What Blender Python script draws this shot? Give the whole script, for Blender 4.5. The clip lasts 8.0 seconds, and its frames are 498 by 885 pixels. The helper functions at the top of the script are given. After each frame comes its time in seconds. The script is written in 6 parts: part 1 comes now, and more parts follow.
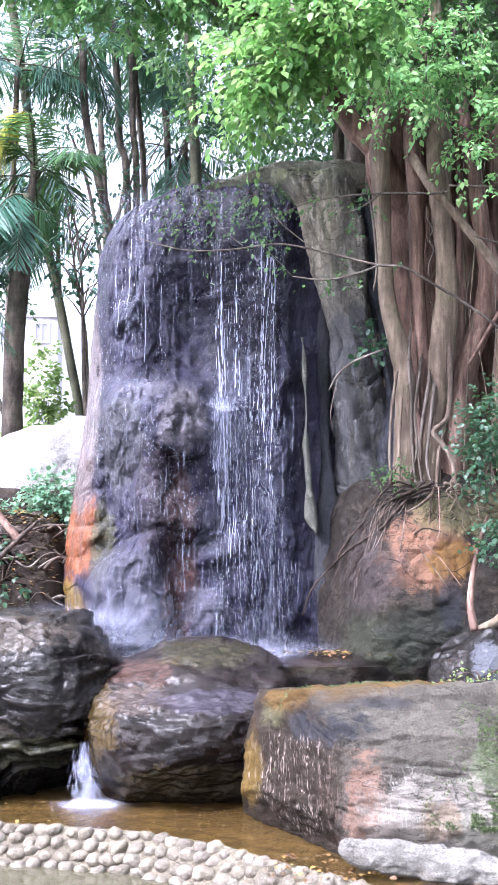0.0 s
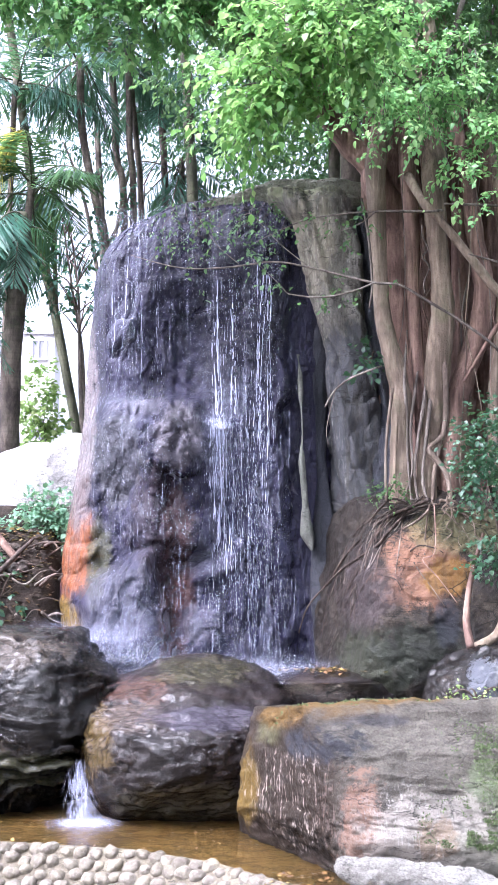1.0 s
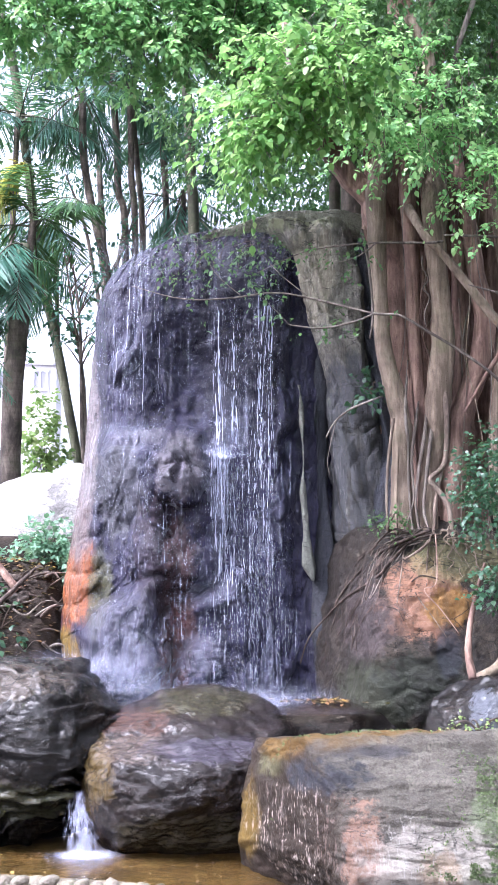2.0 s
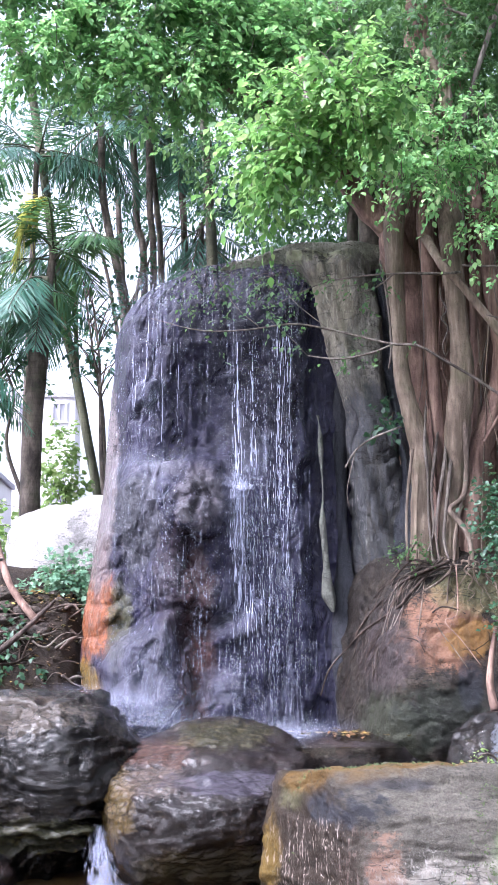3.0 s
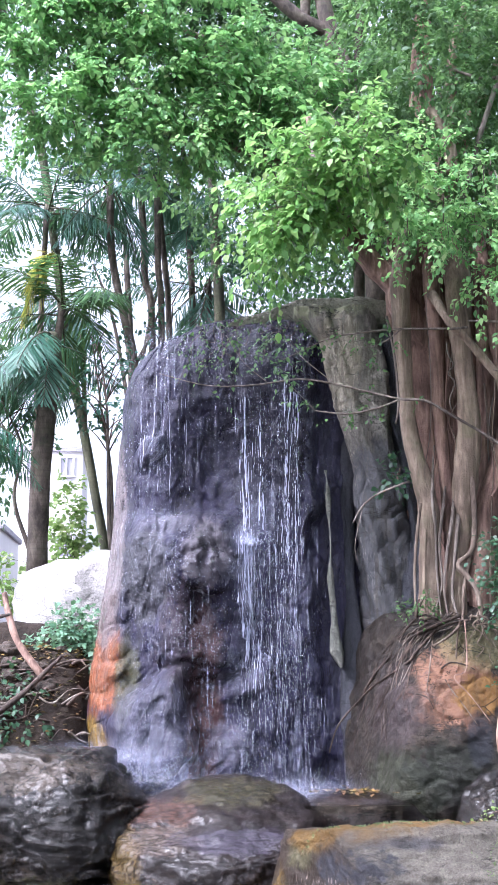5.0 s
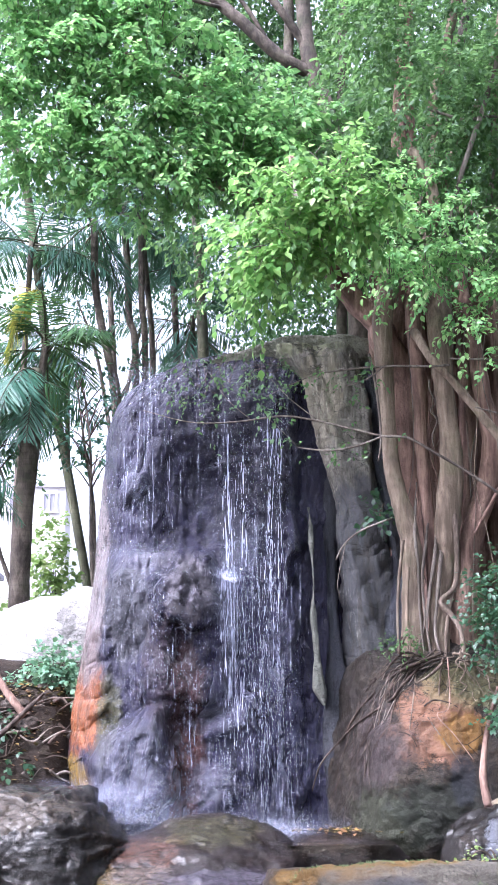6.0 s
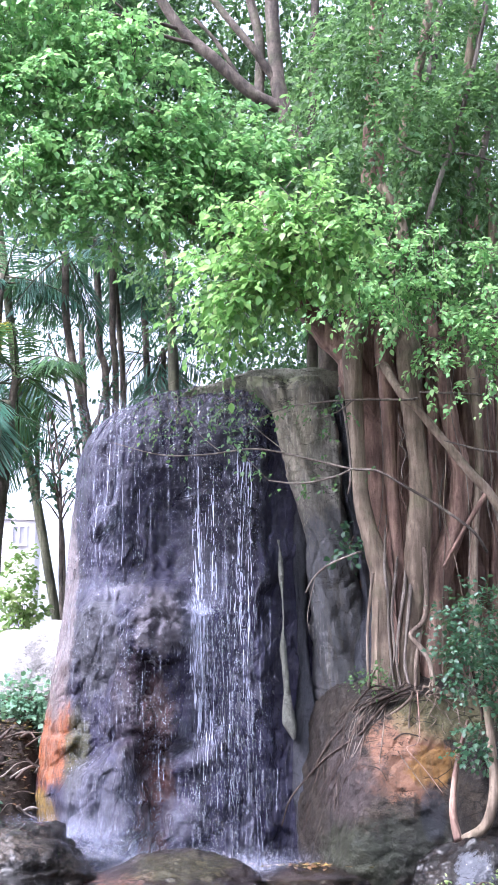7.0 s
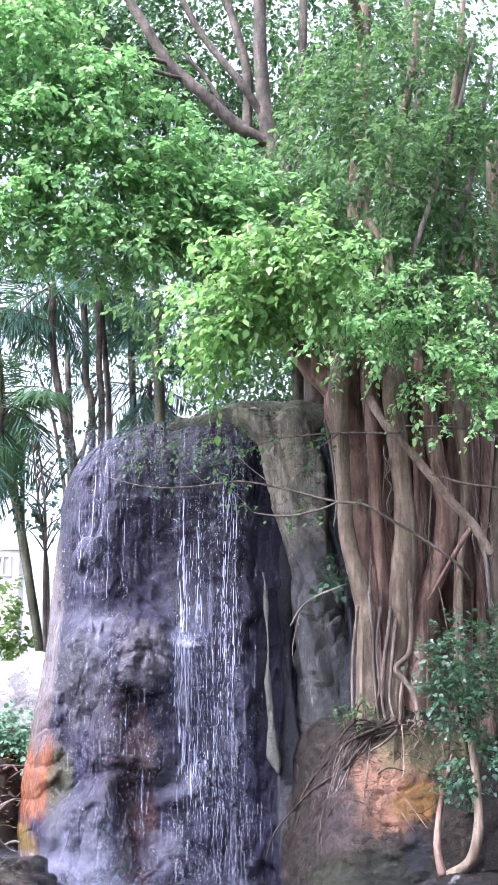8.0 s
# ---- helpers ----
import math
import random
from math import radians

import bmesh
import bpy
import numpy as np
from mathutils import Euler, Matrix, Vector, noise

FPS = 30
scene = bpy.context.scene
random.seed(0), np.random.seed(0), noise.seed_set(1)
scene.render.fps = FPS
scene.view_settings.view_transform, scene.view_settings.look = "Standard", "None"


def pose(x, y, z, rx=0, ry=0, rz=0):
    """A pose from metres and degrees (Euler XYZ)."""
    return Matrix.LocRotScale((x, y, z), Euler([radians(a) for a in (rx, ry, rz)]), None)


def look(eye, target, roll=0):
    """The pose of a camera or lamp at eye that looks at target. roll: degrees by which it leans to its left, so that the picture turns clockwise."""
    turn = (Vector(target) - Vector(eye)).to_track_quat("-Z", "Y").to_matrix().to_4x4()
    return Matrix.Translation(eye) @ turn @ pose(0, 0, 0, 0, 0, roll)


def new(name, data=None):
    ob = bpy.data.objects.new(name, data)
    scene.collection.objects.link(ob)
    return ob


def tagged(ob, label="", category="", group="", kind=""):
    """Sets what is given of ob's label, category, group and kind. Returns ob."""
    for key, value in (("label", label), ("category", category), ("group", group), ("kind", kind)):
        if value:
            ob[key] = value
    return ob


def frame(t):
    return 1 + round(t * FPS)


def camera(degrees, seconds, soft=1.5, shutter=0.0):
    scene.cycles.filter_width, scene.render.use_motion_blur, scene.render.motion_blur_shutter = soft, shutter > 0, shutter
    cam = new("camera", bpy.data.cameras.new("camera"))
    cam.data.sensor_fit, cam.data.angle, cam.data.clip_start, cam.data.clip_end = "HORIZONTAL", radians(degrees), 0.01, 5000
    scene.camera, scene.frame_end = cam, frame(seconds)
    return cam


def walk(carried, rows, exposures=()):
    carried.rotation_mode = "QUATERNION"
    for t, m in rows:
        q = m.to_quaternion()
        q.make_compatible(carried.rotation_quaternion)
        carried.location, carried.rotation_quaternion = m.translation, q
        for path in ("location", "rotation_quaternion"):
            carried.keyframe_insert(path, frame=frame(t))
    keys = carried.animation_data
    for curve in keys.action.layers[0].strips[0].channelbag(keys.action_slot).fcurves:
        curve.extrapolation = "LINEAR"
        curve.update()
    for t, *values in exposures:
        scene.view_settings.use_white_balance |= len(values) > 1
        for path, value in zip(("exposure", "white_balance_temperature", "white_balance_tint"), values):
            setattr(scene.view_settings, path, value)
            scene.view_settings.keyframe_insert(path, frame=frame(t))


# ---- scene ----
# camera: standing at one spot on the path, tilted slowly upwards
cam = camera(22.5, 8.0)
EYE, TILT = 1.9, 5.0
ROWS = [
    (0.0, 0.0000, 0.0000, 0.0000, 0.000, 0.000, 0.000),
    (0.5, 0.0040, -0.0104, 0.0039, -0.066, 0.195, 0.023),
    (1.0, 0.0106, -0.0175, 0.0040, -0.125, 0.765, 0.037),
    (1.5, 0.0113, -0.0249, 0.0039, -0.178, 1.476, 0.036),
    (3.0, 0.0045, -0.0330, 0.0019, 0.787, 3.580, 0.277),
    (3.5, 0.0041, -0.0331, 0.0019, 1.289, 4.368, 0.347),
    (4.0, 0.0017, -0.0296, -0.0033, 1.290, 4.858, 0.294),
    (4.5, -0.0018, -0.0383, 0.0005, 1.235, 5.350, 0.282),
    (6.0, 0.0056, -0.0663, 0.0112, 0.356, 7.697, 0.273),
    (6.5, 0.0079, -0.0692, 0.0097, -0.359, 8.411, 0.291),
    (7.0, 0.0106, -0.0803, 0.0083, -0.987, 9.194, 0.338),
    (7.5, 0.0146, -0.0852, 0.0167, -1.371, 9.852, 0.253),
    (8.0, 0.0060, -0.0959, 0.0194, -1.705, 10.602, 0.108),
]
walk(cam, [(t, pose(0, 0, EYE, TILT, 0, 0) @ pose(x, y, z, 90 + pitch, roll, yaw)) for t, x, y, z, yaw, pitch, roll in ROWS],
     exposures=[(0.0, 2.4, 5560, 22), (1.6, 2.38, 5560, 22), (3.3, 2.1, 5560, 21), (4.6, 2.07, 5560, 21), (6.3, 2.28, 5560, 22), (8.0, 2.25, 5560, 23)])

# world and sun: bright hazy sky, sun high on the left
SUN_EL, SUN_AZ = radians(52), math.atan2(-0.8, -0.5)
world = bpy.data.worlds.new("sky")
scene.world = world
world.use_nodes = True
wn = world.node_tree.nodes
sky = wn.new("ShaderNodeTexSky")
sky.sky_type = "NISHITA"
sky.sun_disc = False
sky.sun_elevation, sky.sun_rotation = SUN_EL, SUN_AZ
sky.dust_density, sky.air_density = 7.0, 1.2
wn["Background"].inputs["Strength"].default_value = 0.15
haze = wn.new("ShaderNodeHueSaturation")
haze.inputs["Saturation"].default_value = 0.28
world.node_tree.links.new(sky.outputs[0], haze.inputs["Color"])
world.node_tree.links.new(haze.outputs[0], wn["Background"].inputs["Color"])
sun = new("sun", bpy.data.lights.new("sun", "SUN"))
sun.data.energy, sun.data.angle, sun.data.color = 1.3, radians(30), (1.0, 0.96, 0.9)
sun.matrix_world = look((0, 0, 0), (-math.sin(SUN_AZ) * math.cos(SUN_EL), -math.cos(SUN_AZ) * math.cos(SUN_EL), -math.sin(SUN_EL)))


# ---- materials ----
class Nodes:
    """Short hand for building one node material."""

    def __init__(self, name):
        self.mat = bpy.data.materials.new(name)
        self.mat.use_nodes = True
        self.tree = self.mat.node_tree
        self.bsdf = self.tree.nodes["Principled BSDF"]
        self.out = self.tree.nodes["Material Output"]
        self.pos = self.add("ShaderNodeNewGeometry").outputs["Position"]

    def add(self, kind):
        return self.tree.nodes.new(kind)

    def put(self, socket, value):
        if isinstance(value, bpy.types.NodeSocket):
            self.tree.links.new(value, socket)
        elif isinstance(value, (tuple, list)) and len(value) == 3 and socket.type == "RGBA":
            socket.default_value = (*value, 1)
        else:
            socket.default_value = value

    def math(self, op, a, b=0.0, clamp=False):
        n = self.add("ShaderNodeMath")
        n.operation, n.use_clamp = op, clamp
        self.put(n.inputs[0], a)
        self.put(n.inputs[1], b)
        return n.outputs[0]

    def mapped(self, scale=(1, 1, 1), offset=(0, 0, 0), src=None):
        n = self.add("ShaderNodeMapping")
        self.put(n.inputs["Vector"], src or self.pos)
        n.inputs["Scale"].default_value, n.inputs["Location"].default_value = scale, offset
        return n.outputs[0]

    def noise(self, scale, detail=6, rough=0.6, vec=None, warp=0.0):
        n = self.add("ShaderNodeTexNoise")
        self.put(n.inputs["Vector"], vec or self.pos)
        n.inputs["Scale"].default_value, n.inputs["Detail"].default_value = scale, detail
        n.inputs["Roughness"].default_value, n.inputs["Distortion"].default_value = rough, warp
        return n.outputs["Fac"]

    def cells(self, scale, vec=None, feature="DISTANCE_TO_EDGE"):
        n = self.add("ShaderNodeTexVoronoi")
        n.feature = feature
        self.put(n.inputs["Vector"], vec or self.pos)
        n.inputs["Scale"].default_value = scale
        return n.outputs["Distance"]

    def step(self, v, lo, hi, a=0.0, b=1.0):
        n = self.add("ShaderNodeMapRange")
        n.interpolation_type = "SMOOTHSTEP"
        self.put(n.inputs["Value"], v)
        for k, x in zip(("From Min", "From Max", "To Min", "To Max"), (lo, hi, a, b)):
            n.inputs[k].default_value = x
        return n.outputs[0]

    def ramp(self, v, *stops):
        n = self.add("ShaderNodeValToRGB")
        self.put(n.inputs[0], v)
        el = n.color_ramp.elements
        while len(el) < len(stops):
            el.new(0.5)
        for e, (p, c) in zip(el, stops):
            e.position, e.color = p, (*c, 1)
        return n.outputs[0]

    def mix(self, f, a, b, blend="MIX"):
        n = self.add("ShaderNodeMix")
        n.data_type, n.blend_type = "RGBA", blend
        self.put(n.inputs[0], f)
        self.put(n.inputs[6], a)
        self.put(n.inputs[7], b)
        return n.outputs[2]

    def bump(self, *layers, rippled=False):
        last, coarse = None, None
        for h, strength, dist in layers:
            n = self.add("ShaderNodeBump")
            n.inputs["Strength"].default_value, n.inputs["Distance"].default_value = strength, dist
            self.put(n.inputs["Height"], h)
            if last:
                self.put(n.inputs["Normal"], last)
            last = n.outputs[0]
            coarse = coarse or last
        self.put(self.bsdf.inputs["Normal"], last)
        if rippled:
            self.put(self.bsdf.inputs["Coat Normal"], coarse)

    def blot(self, centre, radii, ragged=0.7, scale=4.0, soft=0.2):
        """A stain with an uneven rim about a place."""
        m = self.mapped(tuple(1 / r for r in radii), tuple(-c / r for c, r in zip(centre, radii)))
        n = self.add("ShaderNodeVectorMath")
        n.operation = "LENGTH"
        self.put(n.inputs[0], m)
        d = self.math("ADD", n.outputs["Value"], self.math("MULTIPLY", self.math("SUBTRACT", self.noise(scale, 10, 0.74), 0.5), ragged * 2.4))
        return self.step(d, 1.0 - soft, 1.0 + soft, 1.0, 0.0)

    def set(self, **kw):
        for k, v in kw.items():
            self.put(self.bsdf.inputs[k.replace("_", " ")], v)
        return self.mat


def rock_material(name, dark, mid, light, rough=(0.45, 0.8), scale=1.0, streak=0.0, streak_colour=(0.03, 0.03, 0.035),
                  blots=(), crack=0.35, spec=0.5, strata=0.0, fleck=0.25, relief=1.0, drips=(), film=0.0, upright=1.0, micro=1.0, speck=1.0):
    n = Nodes(name)
    lie = n.mapped((1, 1, upright))
    big = n.noise(1.6 * scale, 5, 0.6, lie, 0.6)
    fine = n.noise(13 * scale, 8, 0.7, lie)
    grain = n.noise(70 * scale, 4, 0.7)
    col = n.ramp(n.math("ADD", n.math("MULTIPLY", big, 0.65), n.math("MULTIPLY", fine, 0.35)), (0.33, dark), (0.5, mid), (0.68, light))
    col = n.mix(n.step(grain, 0.5, 0.75, 0, fleck), col, light)
    col = n.mix(n.step(grain, 0.28, 0.48, 0.5, 0), col, dark)
    mid_grain = n.noise(38 * scale, 9, 0.8, lie)
    col = n.mix(n.step(mid_grain, 0.38, 0.5, 0.85 * speck, 0), col, dark)
    col = n.mix(n.step(mid_grain, 0.53, 0.66, 0, 0.75 * speck), col, light)
    for centre, radii, colour, ragged, amount in blots:
        f = n.math("MULTIPLY", n.blot(centre, radii, ragged, 5 * scale), n.step(fine, 0.25, 0.6, amount * 0.8, amount))
        col = n.mix(f, col, colour)
    vert = n.noise(9, 5, 0.6, n.mapped((1, 1, 0.09)))
    if streak:
        col = n.mix(n.step(vert, 0.48, 0.64, 0, streak), col, streak_colour)
    for centre, radii, colour, amount in drips:
        f = n.math("MULTIPLY", n.blot(centre, radii, 0.5, 6), n.step(n.noise(52, 5, 0.7, n.mapped((1, 0.6, 0.09))), 0.55, 0.63, 0, amount))
        col = n.mix(f, col, colour)
    seam = n.step(n.math("ABSOLUTE", n.math("SUBTRACT", n.noise(2.4 * scale, 8, 0.6, n.mapped((0.8, 0.8, 2.6)), 0.3), 0.5)), 0.0, 0.016, 1, 0)
    seam = n.math("MULTIPLY", seam, n.step(n.noise(3.1 * scale, 3, 0.5, n.mapped(offset=(5, 2, 8))), 0.42, 0.62, 0, 0.9))
    col = n.mix(seam, col, tuple(c * 0.3 for c in dark))
    edge = n.cells(2.3 * scale, n.mapped((1, 1, 1.8)))
    crackline = n.step(edge, 0.0, 0.035, 1, 0)
    broken = n.math("MULTIPLY", crackline, n.step(n.noise(2.5 * scale, 3), 0.45, 0.6, 0, crack))
    col = n.mix(broken, col, tuple(c * 0.35 for c in dark))
    crumple = n.cells(8.5 * scale, n.mapped((1, 1, 1.5)), "F1")
    layers = [(n.noise(4.5 * scale, 9, 0.66, warp=0.5), 0.8 * relief, 0.11), (crumple, 0.07 * relief, 0.05), (fine, 0.8 * relief, 0.06), (n.noise(34 * scale, 6, 0.7), 0.7 * micro, 0.02), (grain, 0.4 * micro, 0.006), (broken, -0.5, 0.02), (seam, -0.6, 0.03)]
    if upright < 0.35:
        layers.insert(0, (n.noise(48, 6, 0.7, n.mapped((1, 1, 0.3)), 0.5), 0.9, 0.025))
    if strata:
        layers.insert(1, (n.noise(6, 7, 0.6, n.mapped((0.8, 0.8, 2.3)), 1.2), strata, 0.11))
    n.bump(*layers, rippled=upright < 0.35)
    return n.set(Base_Color=col, Roughness=n.step(big, 0.3, 0.7, *rough), Specular_IOR_Level=spec, Coat_Weight=film, Coat_Roughness=0.13 if upright < 0.35 else 0.12, Coat_IOR=1.33)


def leaf_material(name, *stops, translucent=0.4, rough=0.42):
    n = Nodes(name)
    rnd = n.add("ShaderNodeNewGeometry").outputs["Random Per Island"]
    patch = n.noise(1.1, 3)
    col = n.ramp(n.math("ADD", n.math("MULTIPLY", rnd, 0.75), n.math("MULTIPLY", patch, 0.3)), *stops)
    n.set(Base_Color=col, Roughness=rough, Specular_IOR_Level=0.5)
    tr = n.add("ShaderNodeBsdfTranslucent")
    n.put(tr.inputs["Color"], n.mix(0.35, col, (0.3, 0.52, 0.16)))
    m = n.add("ShaderNodeMixShader")
    m.inputs[0].default_value = translucent
    n.put(m.inputs[1], n.bsdf.outputs[0])
    n.put(m.inputs[2], tr.outputs[0])
    n.put(n.out.inputs["Surface"], m.outputs[0])
    return n.mat


def bark_material(name, dark, mid, light, stretch=0.09, scale=15.0, green=0.0, rings=0.0):
    n = Nodes(name)
    fib = n.noise(scale, 7, 0.65, n.mapped((1, 1, stretch)), 0.4)
    blot = n.noise(2.2, 4, 0.6)
    col = n.ramp(n.math("ADD", n.math("MULTIPLY", fib, 0.6), n.math("MULTIPLY", blot, 0.4)), (0.4, dark), (0.5, mid), (0.6, light))
    col = n.mix(n.step(n.noise(40, 4, 0.7, n.mapped((1, 1, 0.3))), 0.55, 0.7, 0, 0.6), col, dark)
    if green:
        col = n.mix(n.step(n.noise(3.5, 5), 0.5, 0.7, 0, green), col, (0.07, 0.1, 0.035))
    h = fib
    if rings:
        w = n.add("ShaderNodeTexWave")
        w.bands_direction = "Z"
        n.put(w.inputs["Vector"], n.pos)
        w.inputs["Scale"].default_value, w.inputs["Distortion"].default_value = rings, 1.2
        col = n.mix(n.step(w.outputs["Fac"], 0.75, 0.95, 0, 0.18), col, dark)
    n.bump((h, 0.6, 0.04), (n.noise(7, 6, 0.65), 0.5, 0.04), (n.noise(45, 5), 0.5, 0.01))
    return n.set(Base_Color=col, Roughness=0.82, Specular_IOR_Level=0.3)


def water_surface(name, tint, ripple, rough=0.04, clear=1.0):
    n = Nodes(name)
    n.bump((n.noise(6, 4, 0.55), ripple, 0.05), (n.noise(28, 3, 0.5), ripple * 0.6, 0.01))
    return n.set(Base_Color=tint, Roughness=rough, IOR=1.33, Transmission_Weight=clear, Specular_IOR_Level=0.5)


def falling_water(name, alpha):
    n = Nodes(name)
    n.bump((n.noise(40, 3, 0.6, n.mapped((1, 1, 0.15))), 0.5, 0.01))
    return n.set(Base_Color=(0.74, 0.77, 0.96), Roughness=0.12, Transmission_Weight=0.25, IOR=1.33, Alpha=alpha)


wet_cliff = rock_material("wet_cliff", (0.0095, 0.008, 0.022), (0.0155, 0.013, 0.035), (0.034, 0.0295, 0.069), (0.18, 0.36), 1.3, 0.3, spec=0.3, film=0.35, upright=0.33, relief=0.3, micro=0.8, speck=0.6,
                          blots=[((-1.64, 12.3, 2.05), (0.3, 1.4, 0.42), (0.24, 0.078, 0.024), 0.7, 0.9),
                                 ((-1.2, 11.6, 2.95), (0.24, 0.9, 0.45), (0.07, 0.07, 0.075), 0.7, 0.6),
                                 ((-1.72, 12.3, 1.32), (0.22, 1.2, 0.3), (0.2, 0.125, 0.02), 0.5, 0.9),
                                 ((-1.36, 12.0, 1.95), (0.13, 1.2, 0.42), (0.05, 0.05, 0.016), 0.6, 0.85),
                                 # Pale pinkish left side; the light on it is put into the colour too.
                                 ((-1.6, 12.5, 3.3), (0.17, 1.6, 1.1), (0.2, 0.165, 0.165), 0.5, 0.85),
                                 ((-1.68, 12.4, 2.6), (0.22, 1.6, 0.3), (0.12, 0.08, 0.075), 0.7, 0.7),
                                 ((-0.64, 11.7, 1.7), (0.16, 0.9, 1.0), (0.06, 0.021, 0.014), 0.9, 0.85),
                                 ((-0.75, 11.7, 2.3), (0.3, 0.9, 0.6), (0.026, 0.015, 0.02), 1.1, 0.7),
                                 # Next five blots put the light on bosses and ledge into the colour.
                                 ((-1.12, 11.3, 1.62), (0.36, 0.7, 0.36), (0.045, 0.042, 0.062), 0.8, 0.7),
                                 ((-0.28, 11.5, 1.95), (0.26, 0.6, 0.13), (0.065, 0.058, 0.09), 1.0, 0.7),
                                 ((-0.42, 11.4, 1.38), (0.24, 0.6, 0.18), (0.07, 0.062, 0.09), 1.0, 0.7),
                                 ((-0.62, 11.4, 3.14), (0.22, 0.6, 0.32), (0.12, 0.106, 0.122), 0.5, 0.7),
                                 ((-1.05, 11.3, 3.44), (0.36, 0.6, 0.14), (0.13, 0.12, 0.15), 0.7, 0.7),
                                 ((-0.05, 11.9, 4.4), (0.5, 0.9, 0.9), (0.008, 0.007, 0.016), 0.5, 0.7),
                                 # Bluish blot lightens the recess's shade through the colour.
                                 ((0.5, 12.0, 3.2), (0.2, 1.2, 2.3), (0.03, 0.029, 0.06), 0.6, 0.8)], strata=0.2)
dry_render = rock_material("weathered_buttress", (0.09, 0.083, 0.069), (0.22, 0.203, 0.168), (0.36, 0.33, 0.28), (0.7, 0.9), 1.0, 0.75, (0.1, 0.09, 0.075), upright=0.22, relief=0.9, micro=1.1, speck=0.9,
                           blots=[((0.4, 11.8, 5.65), (1.0, 1.2, 0.22), (0.27, 0.29, 0.16), 0.9, 0.8),
                                  # Blue-grey lower buttress, darkened further to hold the tree's shade in colour.
                                  ((1.02, 11.6, 3.1), (0.5, 0.9, 1.15), (0.085, 0.087, 0.1), 0.5, 0.92),
                                  ((0.62, 11.5, 5.0), (0.22, 0.7, 0.5), (0.3, 0.26, 0.18), 0.8, 0.6)],
                           drips=[((0.75, 11.6, 4.6), (0.3, 0.9, 0.9), (0.46, 0.42, 0.34), 0.7), ((1.05, 11.6, 3.3), (0.3, 0.9, 0.8), (0.3, 0.29, 0.28), 0.7), ((1.0, 11.6, 4.2), (0.22, 0.9, 1.0), (0.045, 0.04, 0.037), 0.85), ((1.15, 11.6, 3.2), (0.2, 0.9, 0.8), (0.04, 0.037, 0.037), 0.8)])
mossy_brow = rock_material("mossy_brow", (0.11, 0.11, 0.08), (0.22, 0.22, 0.165), (0.36, 0.355, 0.29), (0.7, 0.9), 1.4, crack=0.2)
# Dark blue-grey rock, also used to colour the buttress's shaded side.
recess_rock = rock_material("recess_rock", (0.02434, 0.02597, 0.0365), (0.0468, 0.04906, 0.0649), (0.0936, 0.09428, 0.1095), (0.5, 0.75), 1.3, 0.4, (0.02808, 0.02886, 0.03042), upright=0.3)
pale_lime = rock_material("lime_streak", (0.07, 0.074, 0.06), (0.155, 0.16, 0.133), (0.26, 0.26, 0.225), (0.7, 0.9), 1.5)
wet_boulder = rock_material("wet_boulder", (0.0055, 0.004, 0.004), (0.011, 0.007, 0.006), (0.04, 0.028, 0.026), (0.08, 0.2), 1.0, 0.1, spec=0.3, strata=0.12, film=0.34, fleck=0.2, relief=0.6, micro=0.35, speck=0.8,
                            blots=[((-1.2, 9.6, 0.6), (0.2, 0.6, 0.3), (0.09, 0.06, 0.018), 1.1, 0.6),
                                   ((-0.85, 9.6, 0.78), (0.28, 0.4, 0.12), (0.1, 0.073, 0.057), 0.9, 0.45),
                                   # Lavender sheen along the wet shoulder, put into the colour.
                                   ((-0.3, 9.6, 0.78), (0.45, 0.4, 0.09), (0.05, 0.043, 0.062), 1.1, 0.6),
                                   ((-0.9, 9.9, 1.0), (0.3, 0.5, 0.14), (0.07, 0.03, 0.018), 1.1, 0.55),
                                   ((-0.35, 10.3, 1.08), (0.45, 0.6, 0.1), (0.05, 0.047, 0.02), 1.1, 0.5),
                                   ((-0.4, 9.4, 0.15), (0.6, 0.5, 0.2), (0.05, 0.042, 0.022), 0.7, 0.6)])
strata_rock = rock_material("layered_rock", (0.004, 0.0033, 0.0032), (0.0075, 0.0056, 0.0046), (0.04, 0.03, 0.023), (0.08, 0.2), 1.2, 0.1, spec=0.3, strata=0.5, film=0.33, fleck=0.2, relief=0.8, micro=0.35, speck=0.8,
                            blots=[((-1.7, 9.6, 0.35), (0.5, 0.5, 0.16), (0.05, 0.05, 0.02), 0.8, 0.6),
                                   ((-2.0, 9.8, 1.27), (0.5, 0.9, 0.15), (0.085, 0.066, 0.05), 1.0, 0.7),
                                   ((1.86, 9.75, 1.04), (0.13, 0.3, 0.17), (0.15, 0.16, 0.19), 1.3, 0.6)])
